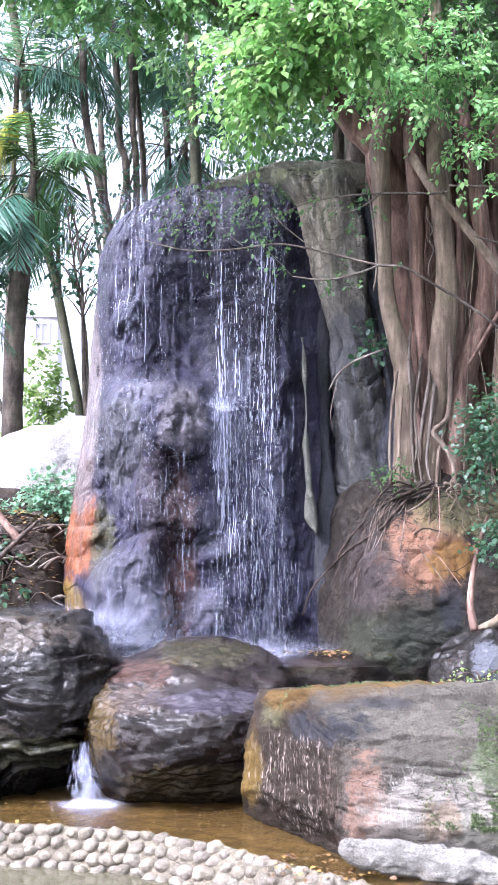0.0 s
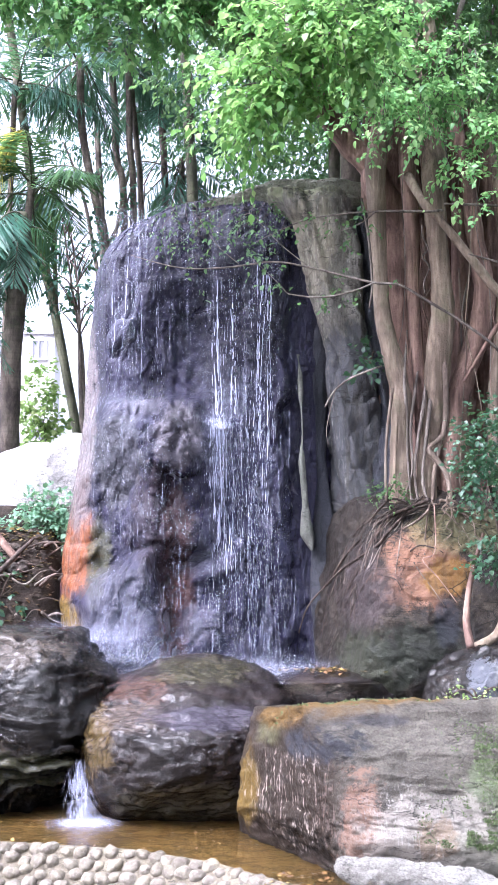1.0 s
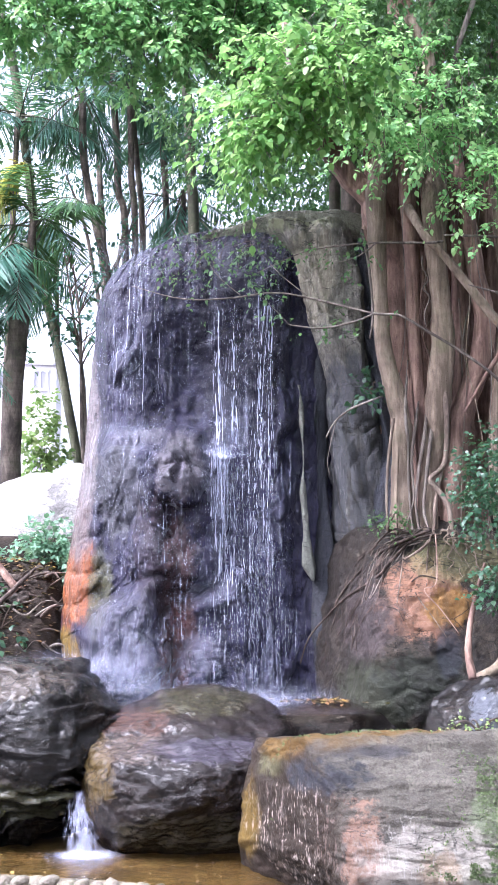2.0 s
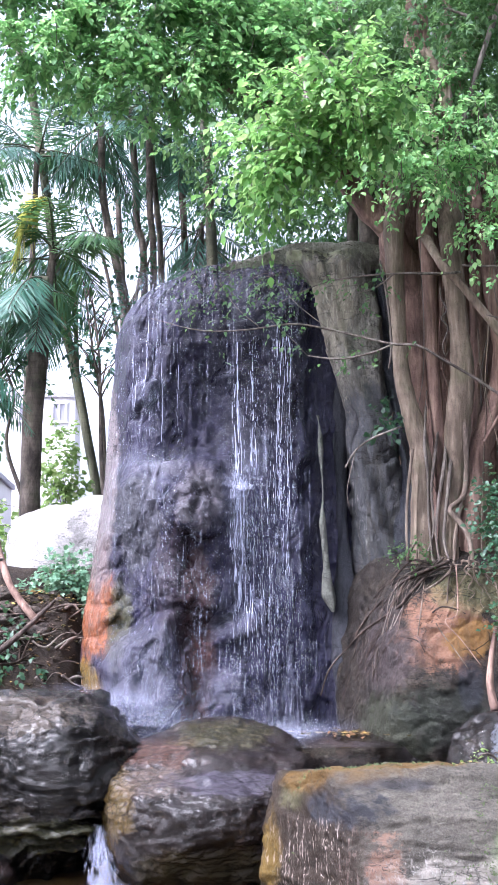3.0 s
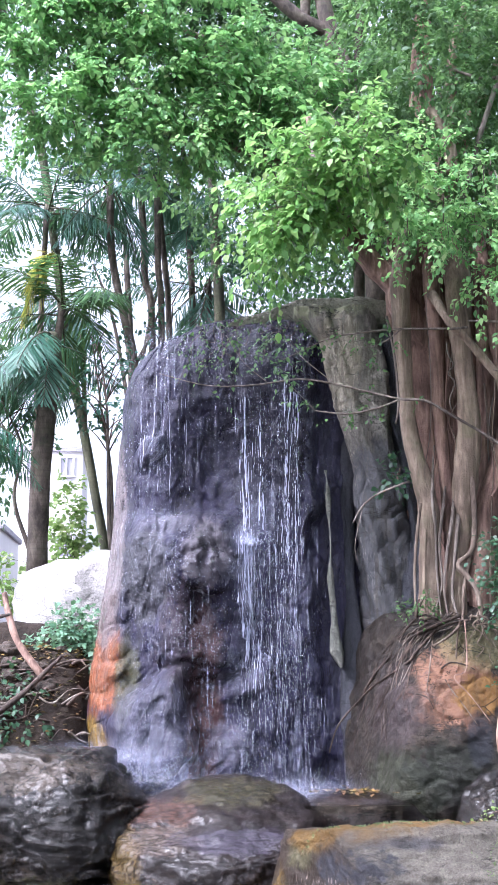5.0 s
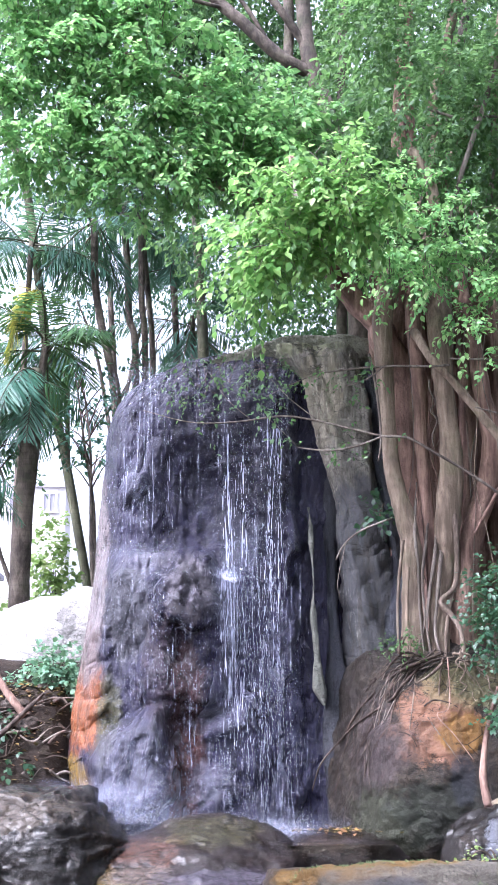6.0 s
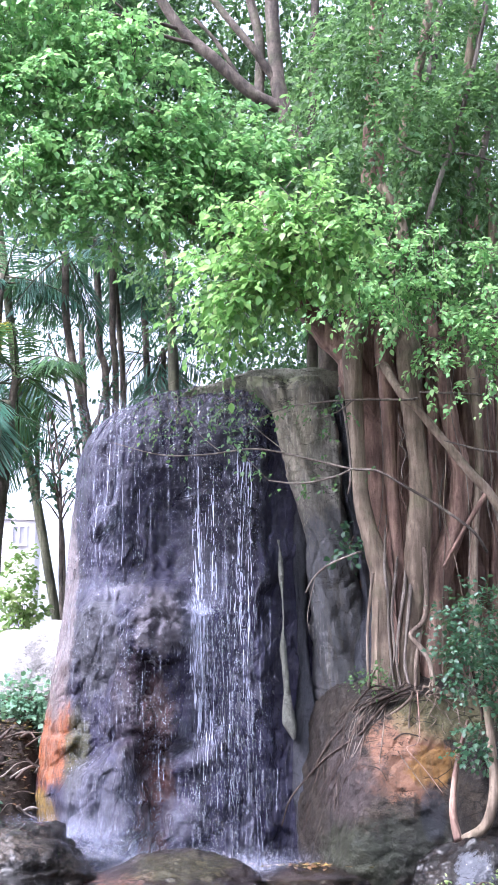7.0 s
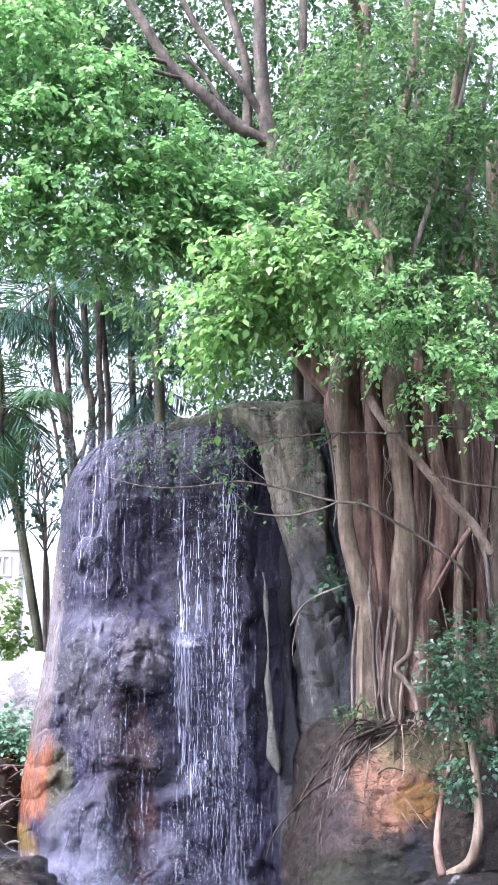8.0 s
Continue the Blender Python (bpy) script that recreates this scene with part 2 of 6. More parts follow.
flat_boulder = rock_material("lichened_boulder", (0.045, 0.039, 0.031), (0.105, 0.093, 0.076), (0.21, 0.19, 0.16), (0.5, 0.8), 1.6, 0.0, crack=0.5, strata=0.2, spec=0.3, speck=1.1, relief=0.9, micro=1.3,
                             blots=[((0.16, 8.4, 0.4), (0.48, 1.5, 0.75), (0.024, 0.013, 0.0065), 0.35, 1.0),
                                    ((-0.08, 8.75, 0.4), (0.16, 0.6, 0.42), (0.15, 0.092, 0.014), 0.5, 0.9),
                                    ((0.03, 8.6, 0.85), (0.25, 0.4, 0.14), (0.11, 0.1, 0.05), 0.6, 0.8),
                                    ((0.72, 7.85, 0.3), (0.14, 0.5, 0.32), (0.24, 0.135, 0.095), 1.3, 0.75),
                                    ((0.86, 7.8, 0.16), (0.22, 0.4, 0.14), (0.22, 0.16, 0.135), 0.9, 0.6),
                                    ((0.55, 8.3, 0.78), (0.26, 0.35, 0.13), (0.028, 0.029, 0.038), 0.9, 0.95),
                                    ((0.85, 8.35, 0.93), (0.3, 0.25, 0.05), (0.045, 0.043, 0.05), 0.6, 0.8),
                                    ((0.45, 8.75, 0.98), (1.1, 0.52, 0.16), (0.13, 0.072, 0.016), 0.35, 0.95),
                                    ((1.5, 7.95, 0.55), (0.15, 0.3, 0.16), (0.12, 0.145, 0.08), 0.9, 0.7),
                                    ((1.38, 7.65, 0.2), (0.18, 0.25, 0.16), (0.11, 0.14, 0.07), 0.9, 0.75),
                                    # Pale blot: light on the steep lower right face, put into the colour.
                                    ((1.2, 7.7, 0.28), (0.5, 0.5, 0.26), (0.29, 0.262, 0.23), 0.9, 0.8),
                                    ((1.15, 7.6, 0.3), (0.12, 0.3, 0.12), (0.22, 0.15, 0.09), 1.2, 0.6),
                                    ((0.95, 7.5, 0.04), (0.6, 0.35, 0.075), (0.5, 0.48, 0.45), 0.6, 0.95)],
                             drips=[((0.3, 8.2, 0.38), (0.42, 1.0, 0.34), (0.4, 0.34, 0.3), 0.95), ((-0.02, 8.6, 0.45), (0.1, 0.6, 0.25), (0.38, 0.31, 0.27), 0.8), ((0.6, 8.0, 0.36), (0.16, 0.5, 0.36), (0.05, 0.02, 0.013), 0.9), ((0.98, 7.8, 0.34), (0.3, 0.5, 0.26), (0.36, 0.34, 0.32), 0.7)])
lime_crust = rock_material("white_lime_crust", (0.136, 0.126, 0.1094), (0.289, 0.273, 0.2471), (0.442, 0.42, 0.3888), (0.7, 0.9), 2.0)
bank_stone = rock_material("bank_rock", (0.0065, 0.0045, 0.004), (0.02, 0.0145, 0.0112), (0.075, 0.058, 0.04), (0.4, 0.75), 1.4, 0.3, (0.016, 0.014, 0.014), crack=0.8, relief=0.65, fleck=0.6, micro=1.2, speck=1.15, spec=0.3,
                           blots=[((1.5, 10.6, 1.93), (0.36, 0.7, 0.36), (0.25, 0.13, 0.08), 0.9, 0.95),
                                  ((1.74, 10.6, 1.83), (0.22, 0.7, 0.15), (0.22, 0.115, 0.026), 0.9, 0.85),
                                  ((1.9, 10.8, 2.25), (0.5, 0.6, 0.2), (0.15, 0.14, 0.065), 0.8, 0.6),
                                  ((1.05, 10.7, 1.1), (0.4, 0.6, 0.3), (0.03, 0.034, 0.018), 1.2, 0.8),
                                  ((1.0, 10.7, 1.75), (0.3, 0.6, 0.35), (0.055, 0.04, 0.04), 1.2, 0.7),
                                  ((1.45, 10.6, 1.2), (0.35, 0.6, 0.25), (0.02, 0.024, 0.016), 1.3, 0.8),
                                  ((1.7, 10.6, 1.45), (0.1, 0.5, 0.22), (0.018, 0.02, 0.028), 0.7, 0.8)])
pale_ledge = rock_material("sunlit_ledge", (0.22, 0.21, 0.2), (0.42, 0.4, 0.39), (0.58, 0.56, 0.55), (0.7, 0.9), 1.2, crack=0.6)
bank_rubble = rock_material("bank_rubble", (0.03, 0.022, 0.018), (0.085, 0.062, 0.048), (0.19, 0.145, 0.115), (0.7, 0.9), 2.0)
soil = rock_material("soil", (0.0136, 0.00992, 0.00806), (0.0384, 0.0279, 0.0211), (0.0868, 0.0651, 0.0496), (0.8, 0.95), 2.0, crack=0.0, spec=0.2)
pool_bed = rock_material("pool_bed", (0.108, 0.0783, 0.0351), (0.257, 0.178, 0.0783), (0.432, 0.317, 0.162), (0.6, 0.9), 2.5, crack=0.0)
mortar = rock_material("weir_mortar", (0.115, 0.09605, 0.066), (0.2185, 0.1865, 0.135), (0.322, 0.2825, 0.21), (0.7, 0.9), 2.5, crack=0.0)
cobble_stone = None


def make_cobble_material():
    n = Nodes("river_cobble")
    rnd = n.add("ShaderNodeObjectInfo").outputs["Random"]
    col = n.ramp(rnd, (0.0, (0.085, 0.072, 0.048)), (0.35, (0.14, 0.12, 0.085)), (0.7, (0.16, 0.142, 0.115)), (1.0, (0.2, 0.175, 0.12)))
    col = n.mix(n.step(n.noise(18, 6), 0.42, 0.62, 0, 0.8), col, (0.09, 0.072, 0.054))
    col = n.mix(n.step(n.noise(55, 5, 0.75), 0.5, 0.65, 0, 0.5), col, (0.25, 0.225, 0.2))
    n.bump((n.noise(14, 5), 0.9, 0.04), (n.noise(60, 5), 0.7, 0.01))
    return n.set(Base_Color=col, Roughness=0.62)


cobble_stone = make_cobble_material()
banyan_bark = bark_material("banyan_bark", (0.1014, 0.0756, 0.0553), (0.1935, 0.1457, 0.1089), (0.3133, 0.2445, 0.1872), green=0.3)
red_bark = bark_material("banyan_red_bark", (0.1001, 0.06068, 0.04939), (0.2002, 0.1255, 0.09878), (0.3304, 0.2181, 0.1705))
pale_root = bark_material("pale_root", (0.07, 0.05, 0.039), (0.15, 0.113, 0.088), (0.27, 0.215, 0.17))
dark_root = bark_material("dark_root", (0.0252, 0.0182, 0.014), (0.063, 0.0448, 0.0364), (0.154, 0.112, 0.091))
twig_bark = bark_material("twig_bark", (0.07, 0.056, 0.048), (0.15, 0.123, 0.105), (0.26, 0.225, 0.195))
palm_bark = bark_material("palm_bark", (0.04095, 0.03276, 0.02808), (0.0936, 0.07488, 0.06201), (0.1638, 0.1346, 0.1088), 0.4, 9, 0.3, 4.0)
green_pole = bark_material("green_palm_stem", (0.034, 0.034, 0.022), (0.068, 0.068, 0.043), (0.12, 0.118, 0.075), 0.3, 6, 0.3, 4.0)
leaf_bright = leaf_material("young_banyan_leaf", (0.1, (0.05715, 0.1592, 0.03849)), (0.45, (0.1333, 0.2935, 0.07271)), (0.8, (0.2477, 0.4032, 0.1198)), (1.0, (0.4383, 0.5208, 0.2395)), translucent=0.62)
# Lit copy of leaf_deep: the canopy's sunlight is put into its paler colour.
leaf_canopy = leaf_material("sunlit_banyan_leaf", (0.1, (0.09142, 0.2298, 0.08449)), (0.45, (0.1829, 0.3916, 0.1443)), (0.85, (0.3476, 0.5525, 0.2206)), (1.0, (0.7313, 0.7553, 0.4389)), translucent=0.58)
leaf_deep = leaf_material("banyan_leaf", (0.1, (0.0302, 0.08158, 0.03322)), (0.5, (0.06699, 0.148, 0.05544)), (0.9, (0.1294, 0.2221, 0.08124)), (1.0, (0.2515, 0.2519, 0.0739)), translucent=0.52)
leaf_far = leaf_material("far_leaf", (0.1, (0.0172, 0.0571, 0.0243)), (0.6, (0.0343, 0.101, 0.0405)), (1.0, (0.0751, 0.154, 0.0606)), translucent=0.45)
leaf_palm = leaf_material("palm_leaflet", (0.1, (0.01428, 0.05432, 0.04326)), (0.6, (0.02576, 0.09156, 0.07)), (1.0, (0.05712, 0.1568, 0.1088)), translucent=0.3, rough=0.65)
leaf_teal = leaf_material("blue_green_leaflet", (0.1, (0.0153, 0.06885, 0.0459)), (0.6, (0.02678, 0.1071, 0.07268)), (1.0, (0.0765, 0.1836, 0.1224)), translucent=0.25, rough=0.5)
leaf_green_palm = leaf_material("green_palm_leaflet", (0.1, (0.015, 0.05625, 0.0225)), (0.6, (0.03375, 0.0975, 0.03375)), (1.0, (0.0975, 0.18, 0.06)), translucent=0.3, rough=0.5)
leaf_yellow = leaf_material("yellowing_frond", (0.1, (0.22, 0.25, 0.04)), (0.6, (0.42, 0.36, 0.05)), (1.0, (0.6, 0.5, 0.1)), translucent=0.4)
leaf_shrub = leaf_material("shrub_leaf", (0.1, (0.0141, 0.0469, 0.0274)), (0.6, (0.0282, 0.0864, 0.0454)), (1.0, (0.0782, 0.156, 0.0864)), translucent=0.3)
leaf_pale = leaf_material("pale_shrub_leaf", (0.1, (0.07, 0.16, 0.1)), (0.6, (0.13, 0.25, 0.16)), (1.0, (0.25, 0.38, 0.26)), translucent=0.3)
leaf_lime = leaf_material("sunlit_shrub_leaf", (0.1, (0.14, 0.24, 0.06)), (0.6, (0.26, 0.36, 0.12)), (1.0, (0.42, 0.48, 0.22)), translucent=0.55)
leaf_litter = leaf_material("fallen_leaf", (0.1, (0.06, 0.03, 0.016)), (0.5, (0.16, 0.08, 0.035)), (0.8, (0.3, 0.19, 0.05)), (1.0, (0.42, 0.33, 0.06)), translucent=0.1)
moss_mat = leaf_material("moss", (0.1, (0.06, 0.085, 0.035)), (0.6, (0.11, 0.14, 0.065)), (1.0, (0.19, 0.22, 0.12)), translucent=0.2, rough=0.8)
pool_water = water_surface("pool_water", (0.78, 0.66, 0.42), 0.3)
murky_water = water_surface("murky_water", (0.085, 0.078, 0.05), 0.12, clear=0.2)
stream_water = falling_water("stream_water", 0.62)
foam_water = falling_water("foam_water", 0.34)
drop_water = falling_water("water_drops", 0.5)
mist_water = falling_water("mist_water", 0.2)


# ---- mesh helpers ----
def part(name, data, material, parent=None, label=""):
    """Links a bmesh or mesh as one object, under parent where one is given."""
    if isinstance(data, bmesh.types.BMesh):
        me = bpy.data.meshes.new(name)
        data.to_mesh(me)
        data.free()
    else:
        me = data
    if material and not me.materials:
        me.materials.append(material)
    ob = new(name, me)
    if parent:
        ob.parent = parent
    if label:
        ob["label"] = label
    return ob


def thing(name, place, label, category, group="", kind=""):
    ob = new(name)
    ob.location = place
    return tagged(ob, label, category, group, kind)


def under(ob, parent):
    """Makes ob a part of parent without moving it."""
    ob.parent = parent
    ob.matrix_parent_inverse = Matrix.Translation(parent.location).inverted()
    return ob


def mesh_from(name, verts, faces, smooth=False):
    """A mesh from arrays of corners and of equal-sided faces."""
    verts, faces = np.asarray(verts, dtype=np.float32), np.asarray(faces, dtype=np.int32)
    me = bpy.data.meshes.new(name)
    n, k = faces.shape
    me.vertices.add(len(verts))
    me.vertices.foreach_set("co", verts.ravel())
    me.loops.add(n * k)
    me.loops.foreach_set("vertex_index", faces.ravel())
    me.polygons.add(n)
    me.polygons.foreach_set("loop_start", np.arange(0, n * k, k, dtype=np.int32))
    if smooth:
        me.polygons.foreach_set("use_smooth", np.ones(n, dtype=bool))
    me.update(calc_edges=True)
    me.validate()
    return me


def fbm(p, octaves=5, gain=1.0):
    return noise.fractal(p, gain, 2.0, octaves)


def fracture(p):
    """Broken rock: blocks of uneven height with sunken joints between them."""
    w = p + Vector((noise.noise(p * 0.9), noise.noise(p * 0.9 + Vector((9, 0, 0))), noise.noise(p * 0.9 + Vector((0, 9, 0))))) * 0.45
    dist, pts = noise.voronoi(w)
    tilt = (w - pts[0]).dot(Vector((noise.noise(pts[0] * 3), noise.noise(pts[0] * 3 + Vector((4, 4, 4))), noise.noise(pts[0] * 3 - Vector((4, 4, 4))))))
    return noise.noise(pts[0] * 2.3) + 1.2 * tilt - 0.5 * (1 - sstep(dist[1] - dist[0], 0.0, 0.09))


def sstep(x, a, b):
    t = min(1.0, max(0.0, (x - a) / (b - a)))
    return t * t * (3 - 2 * t)


def bell(x, z, x0, z0, sx, sz):
    return math.exp(-((x - x0) / sx) ** 2 - ((z - z0) / sz) ** 2)


def curve_at(z, table):
    """Value at z of a line through the (z, value) pairs."""
    return float(np.interp(z, [a for a, _ in table], [b for _, b in table]))


def rock(name, centre, radii, seed, material, power=2.6, facets=9, rough=0.1, strata=0.0, detail=5, planes=(), turn=0.0, hold=0.0, blocks=0.0):
    """A boulder: a squared ball cut by blunt facets, with broad lumps, ridges and bedding."""
    rng = random.Random(seed)
    bm = bmesh.new()
    bmesh.ops.create_icosphere(bm, subdivisions=detail, radius=1)
    off = Vector((rng.uniform(-50, 50), rng.uniform(-50, 50), rng.uniform(-50, 50)))
    planes = [(Vector(c).normalized(), Vector(at) - Vector(centre)) for c, at in planes]
    cuts = []
    for _ in range(facets):
        d = Vector((rng.gauss(0, 1), rng.gauss(0, 1), rng.gauss(0, 0.8))).normalized()
        cuts.append((d, rng.uniform(0.72, 0.95)))
    rx, ry, rz = radii
    size = (rx * ry * rz) ** (1 / 3)
    for v in bm.verts:
        d = v.co.normalized()
        p = d * (abs(d.x) ** power + abs(d.y) ** power + abs(d.z) ** power) ** (-1 / power)
        for c, lim in cuts:
            k = p.dot(c)
            if k > lim:
                p -= c * (k - lim) * 0.85
        q = Vector((p.x * rx, p.y * ry, p.z * rz))
        s = q / size
        amp = fbm(s * 1.3 + off, 4) * 0.9 + (noise.ridged_multi_fractal(s * 2.2 + off, 1.0, 2.1, 4, 1.0, 2.0) - 1.0) * 0.25 + fbm(s * 6 + off, 4) * 0.26 + (fbm(Vector((s.x, s.y, s.z * 1.8)) * 15 + off, 3) * 0.1 if detail > 5 else 0.0)
        if strata:
            bed = q.z * 6.5 + 1.6 * noise.noise(q * 1.6 + off) + 0.9 * noise.noise(q * 4 + off) + 0.8 * q.x
            gate = max(0.0, 0.35 + 1.3 * noise.noise(Vector((q.x * 2.1, q.y * 2.1, bed * 0.8)) - off))
            amp += strata * (sstep(bed % 1.0, 0.0, 0.75) - 0.5 - 0.9 * sstep(bed % 1.0, 0.8, 1.0)) * gate
        if blocks:
            amp += blocks * fracture(Vector((q.x, q.y, q.z * 1.4)) * 1.9 + off) + 0.5 * blocks * fracture(Vector((q.x, q.y, q.z * 1.5)) * 6.5 - off) + (0.2 * blocks * fracture(Vector((q.x, q.y, q.z * 1.6)) * 17 + off) if detail > 6 else 0.0)
        for c, at in planes:
            k = (q - at).dot(c)
            if k > 0:
                q -= c * k * (0.93 - 0.25 * hold)
        q += d * amp * rough * size
        v.co = q
    for f in bm.faces:
        f.smooth = True
    ob = part(name, bm, material)
    ob.location = centre
    ob.rotation_euler.z = radians(turn)
    return ob


def smooth_path(points, steps):
    """A smooth line through points (x, y, z, radius)."""
    p = np.array([points[0], *points, points[-1]], dtype=float)
    out = []
    for i in range(1, len(p) - 2):
        a, b, c, d = p[i - 1:i + 3]
        for t in np.arange(steps) / steps:
            out.append(0.5 * (2 * b + (c - a) * t + (2 * a - 5 * b + 4 * c - d) * t ** 2 + (3 * b - a - 3 * c + d) * t ** 3))
    out.append(p[-2])
    return np.array(out)


def tube_arrays(points, sides=8, steps=6, wobble=0.0, seed=0, flute=0.0, straight=False):
    """Corners and faces of a round limb along points (x, y, z, radius)."""
    path = np.array(points, dtype=float) if straight else smooth_path(points, steps)
    n = len(path)
    tang = np.gradient(path[:, :3], axis=0)
    tang /= np.linalg.norm(tang, axis=1)[:, None] + 1e-9
    ref = np.where(np.abs(tang[:, 1:2]) > 0.9, [[1.0, 0, 0]], [[0, 1.0, 0]])
    u = np.cross(tang, ref)
    u /= np.linalg.norm(u, axis=1)[:, None] + 1e-9
    w = np.cross(tang, u)
    ang = np.arange(sides) * 2 * math.pi / sides
    rad = np.repeat(np.maximum(path[:, 3:4], 0.0008), sides, axis=1)
    if wobble or flute:
        rng = np.random.default_rng(seed)
        ph = rng.uniform(0, 6.28, 6)
        s = np.cumsum(np.r_[0, np.linalg.norm(np.diff(path[:, :3], axis=0), axis=1)])[:, None]
        rad = rad * (1 + wobble * (np.sin(s * 7 + ph[0] + ang * 1) + 0.7 * np.sin(s * 17 + ph[1] + 2 * ang) + 0.5 * np.sin(s * 31 + ph[2])) / 2
                     + flute * (np.sin(5 * ang + s * 1.3 + ph[3]) + np.sin(3 * ang - s * 0.9 + ph[4])) / 2)
    v = path[:, None, :3] + rad[..., None] * (u[:, None] * np.cos(ang)[None, :, None] + w[:, None] * np.sin(ang)[None, :, None])
    i, j = np.meshgrid(np.arange(n - 1), np.arange(sides), indexing="ij")
    k = (j + 1) % sides
    f = np.stack([i * sides + j, i * sides + k, (i + 1) * sides + k, (i + 1) * sides + j], -1).reshape(-1, 4)
    v = np.concatenate([v.reshape(-1, 3), path[:1, :3], path[-1:, :3]])
    a, b = n * sides, n * sides + 1
    jj = np.arange(sides)
    kk = (jj + 1) % sides
    caps = np.concatenate([np.stack([np.full(sides, a), kk, jj, np.full(sides, a)], -1), np.stack([np.full(sides, b), (n - 1) * sides + jj, (n - 1) * sides + kk, np.full(sides, b)], -1)])
    return v, f, caps[:, :3]


def tube(name, points, material, parent=None, sides=8, steps=6, wobble=0.12, seed=0, flute=0.0, label=""):
    v, f, caps = tube_arrays(points, sides, steps, wobble, seed, flute)
    tri = np.concatenate([f[:, [0, 1, 2]], f[:, [0, 2, 3]], caps])
    ob = part(name, mesh_from(name, v, tri, True), material, None, label)
    return under(ob, parent) if parent else ob


def tubes(name, lines, material, parent=None, sides=5, steps=4, label="", wobble=0.1):
    """Many thin limbs as one mesh."""
    vs, fs, base = [], [], 0
    for k, pts in enumerate(lines):
        v, f, caps = tube_arrays(pts, sides, steps, wobble, k)
        vs.append(v)
        fs.append(np.concatenate([f[:, [0, 1, 2]], f[:, [0, 2, 3]], caps]) + base)
        base += len(v)
    ob = part(name, mesh_from(name, np.concatenate(vs), np.concatenate(fs), True), material, None, label)
    return under(ob, parent) if parent else ob


LEAF = np.array([(0, 0, 0), (-0.23, 0.22, 0.03), (-0.27, 0.52, 0.05), (0, 1.0, -0.16), (0.27, 0.52, 0.05), (0.23, 0.22, 0.03), (0, 0.45, -0.03)])
LEAF_FACES = np.array([(0, 6, 1), (1, 6, 2), (2, 6, 3), (3, 6, 4), (4, 6, 5), (5, 6, 0)])


def leaf_arrays(base, axis, up, length, width=1.0):
    """Folded pointed leaves at base, growing along axis, upper side towards up."""
    axis = axis / (np.linalg.norm(axis, axis=1)[:, None] + 1e-9)
    side = np.cross(axis, up)
    side /= np.linalg.norm(side, axis=1)[:, None] + 1e-9
    nrm = np.cross(side, axis)
    s = length[:, None, None]
    v = base[:, None] + s * (LEAF[None, :, 0:1] * width * side[:, None] + LEAF[None, :, 1:2] * axis[:, None] + LEAF[None, :, 2:3] * nrm[:, None])
    f = LEAF_FACES[None] + (np.arange(len(base)) * len(LEAF))[:, None, None]
    return v.reshape(-1, 3), f.reshape(-1, 3)


def twig_leaves(tips, dirs, rng, per=8, length=0.22, leaf=0.075, droop=0.5, spread=0.7, width=1.0):
    """Leaves set along short sprays that start at tips and run along dirs."""
    n = len(tips)
    k = np.tile(np.arange(per), n)
    i = np.repeat(np.arange(n), per)
    d = dirs[i] / (np.linalg.norm(dirs[i], axis=1)[:, None] + 1e-9)
    t = ((k + rng.uniform(0, 1, n * per)) / per)[:, None]
    pos = tips[i] + d * t * length + np.array([0, 0, -1]) * droop * length * t ** 2 + rng.normal(0, 0.012, (n * per, 3))
    lat = np.cross(d, [0, 0, 1.0])
    axis = d * 0.6 + lat * (np.where(k % 2, 1, -1)[:, None]) * spread + rng.normal(0, 0.35, (n * per, 3)) + np.array([0, 0, -droop])
    up = np.array([0, -0.25, 1.0]) + rng.normal(0, 0.45, (n * per, 3))
    return leaf_arrays(pos, axis, up, leaf * rng.uniform(0.55, 1.25, n * per), width)


def crown(name, blobs, material, parent, seed, per=8, leaf=0.075, length=0.22, droop=0.5, gap=0.0, gap_scale=1.6, width=1.0, label=""):
    """Foliage: sprays of leaves in lumpy masses (centre, radii, sprays), with open gaps between them."""
    rng = np.random.default_rng(seed)
    vs, fs, base = [], [], 0
    for c, r, count in blobs:
        c, r = np.array(c, dtype=float), np.array(r, dtype=float)
        p = rng.normal(0, 1, (count, 3))
        p /= np.linalg.norm(p, axis=1)[:, None]
        p *= rng.uniform(0.15, 1, (count, 1)) ** 0.45
        lump = np.array([noise.noise(Vector(q * r * 1.7 + c)) for q in p])
        p *= (1 + 0.45 * lump)[:, None]
        tips = c + p * r
        if gap:
            keep = np.array([noise.noise(Vector(q * gap_scale + np.array([7.1, 3.3, 9.7]))) for q in tips]) > -0.5 + gap
            tips, p = tips[keep], p[keep]
        dirs = p + rng.normal(0, 0.5, p.shape) + np.array([0, -0.25, -0.15])
        v, f = twig_leaves(tips, dirs, rng, per, length, leaf, droop, 0.7, width)
        vs.append(v)
        fs.append(f + base)
        base += len(v)
    ob = part(name, mesh_from(name, np.concatenate(vs), np.concatenate(fs)), material, None, label)
    ob["kind"] = "stuff"
    return under(ob, parent) if parent else ob


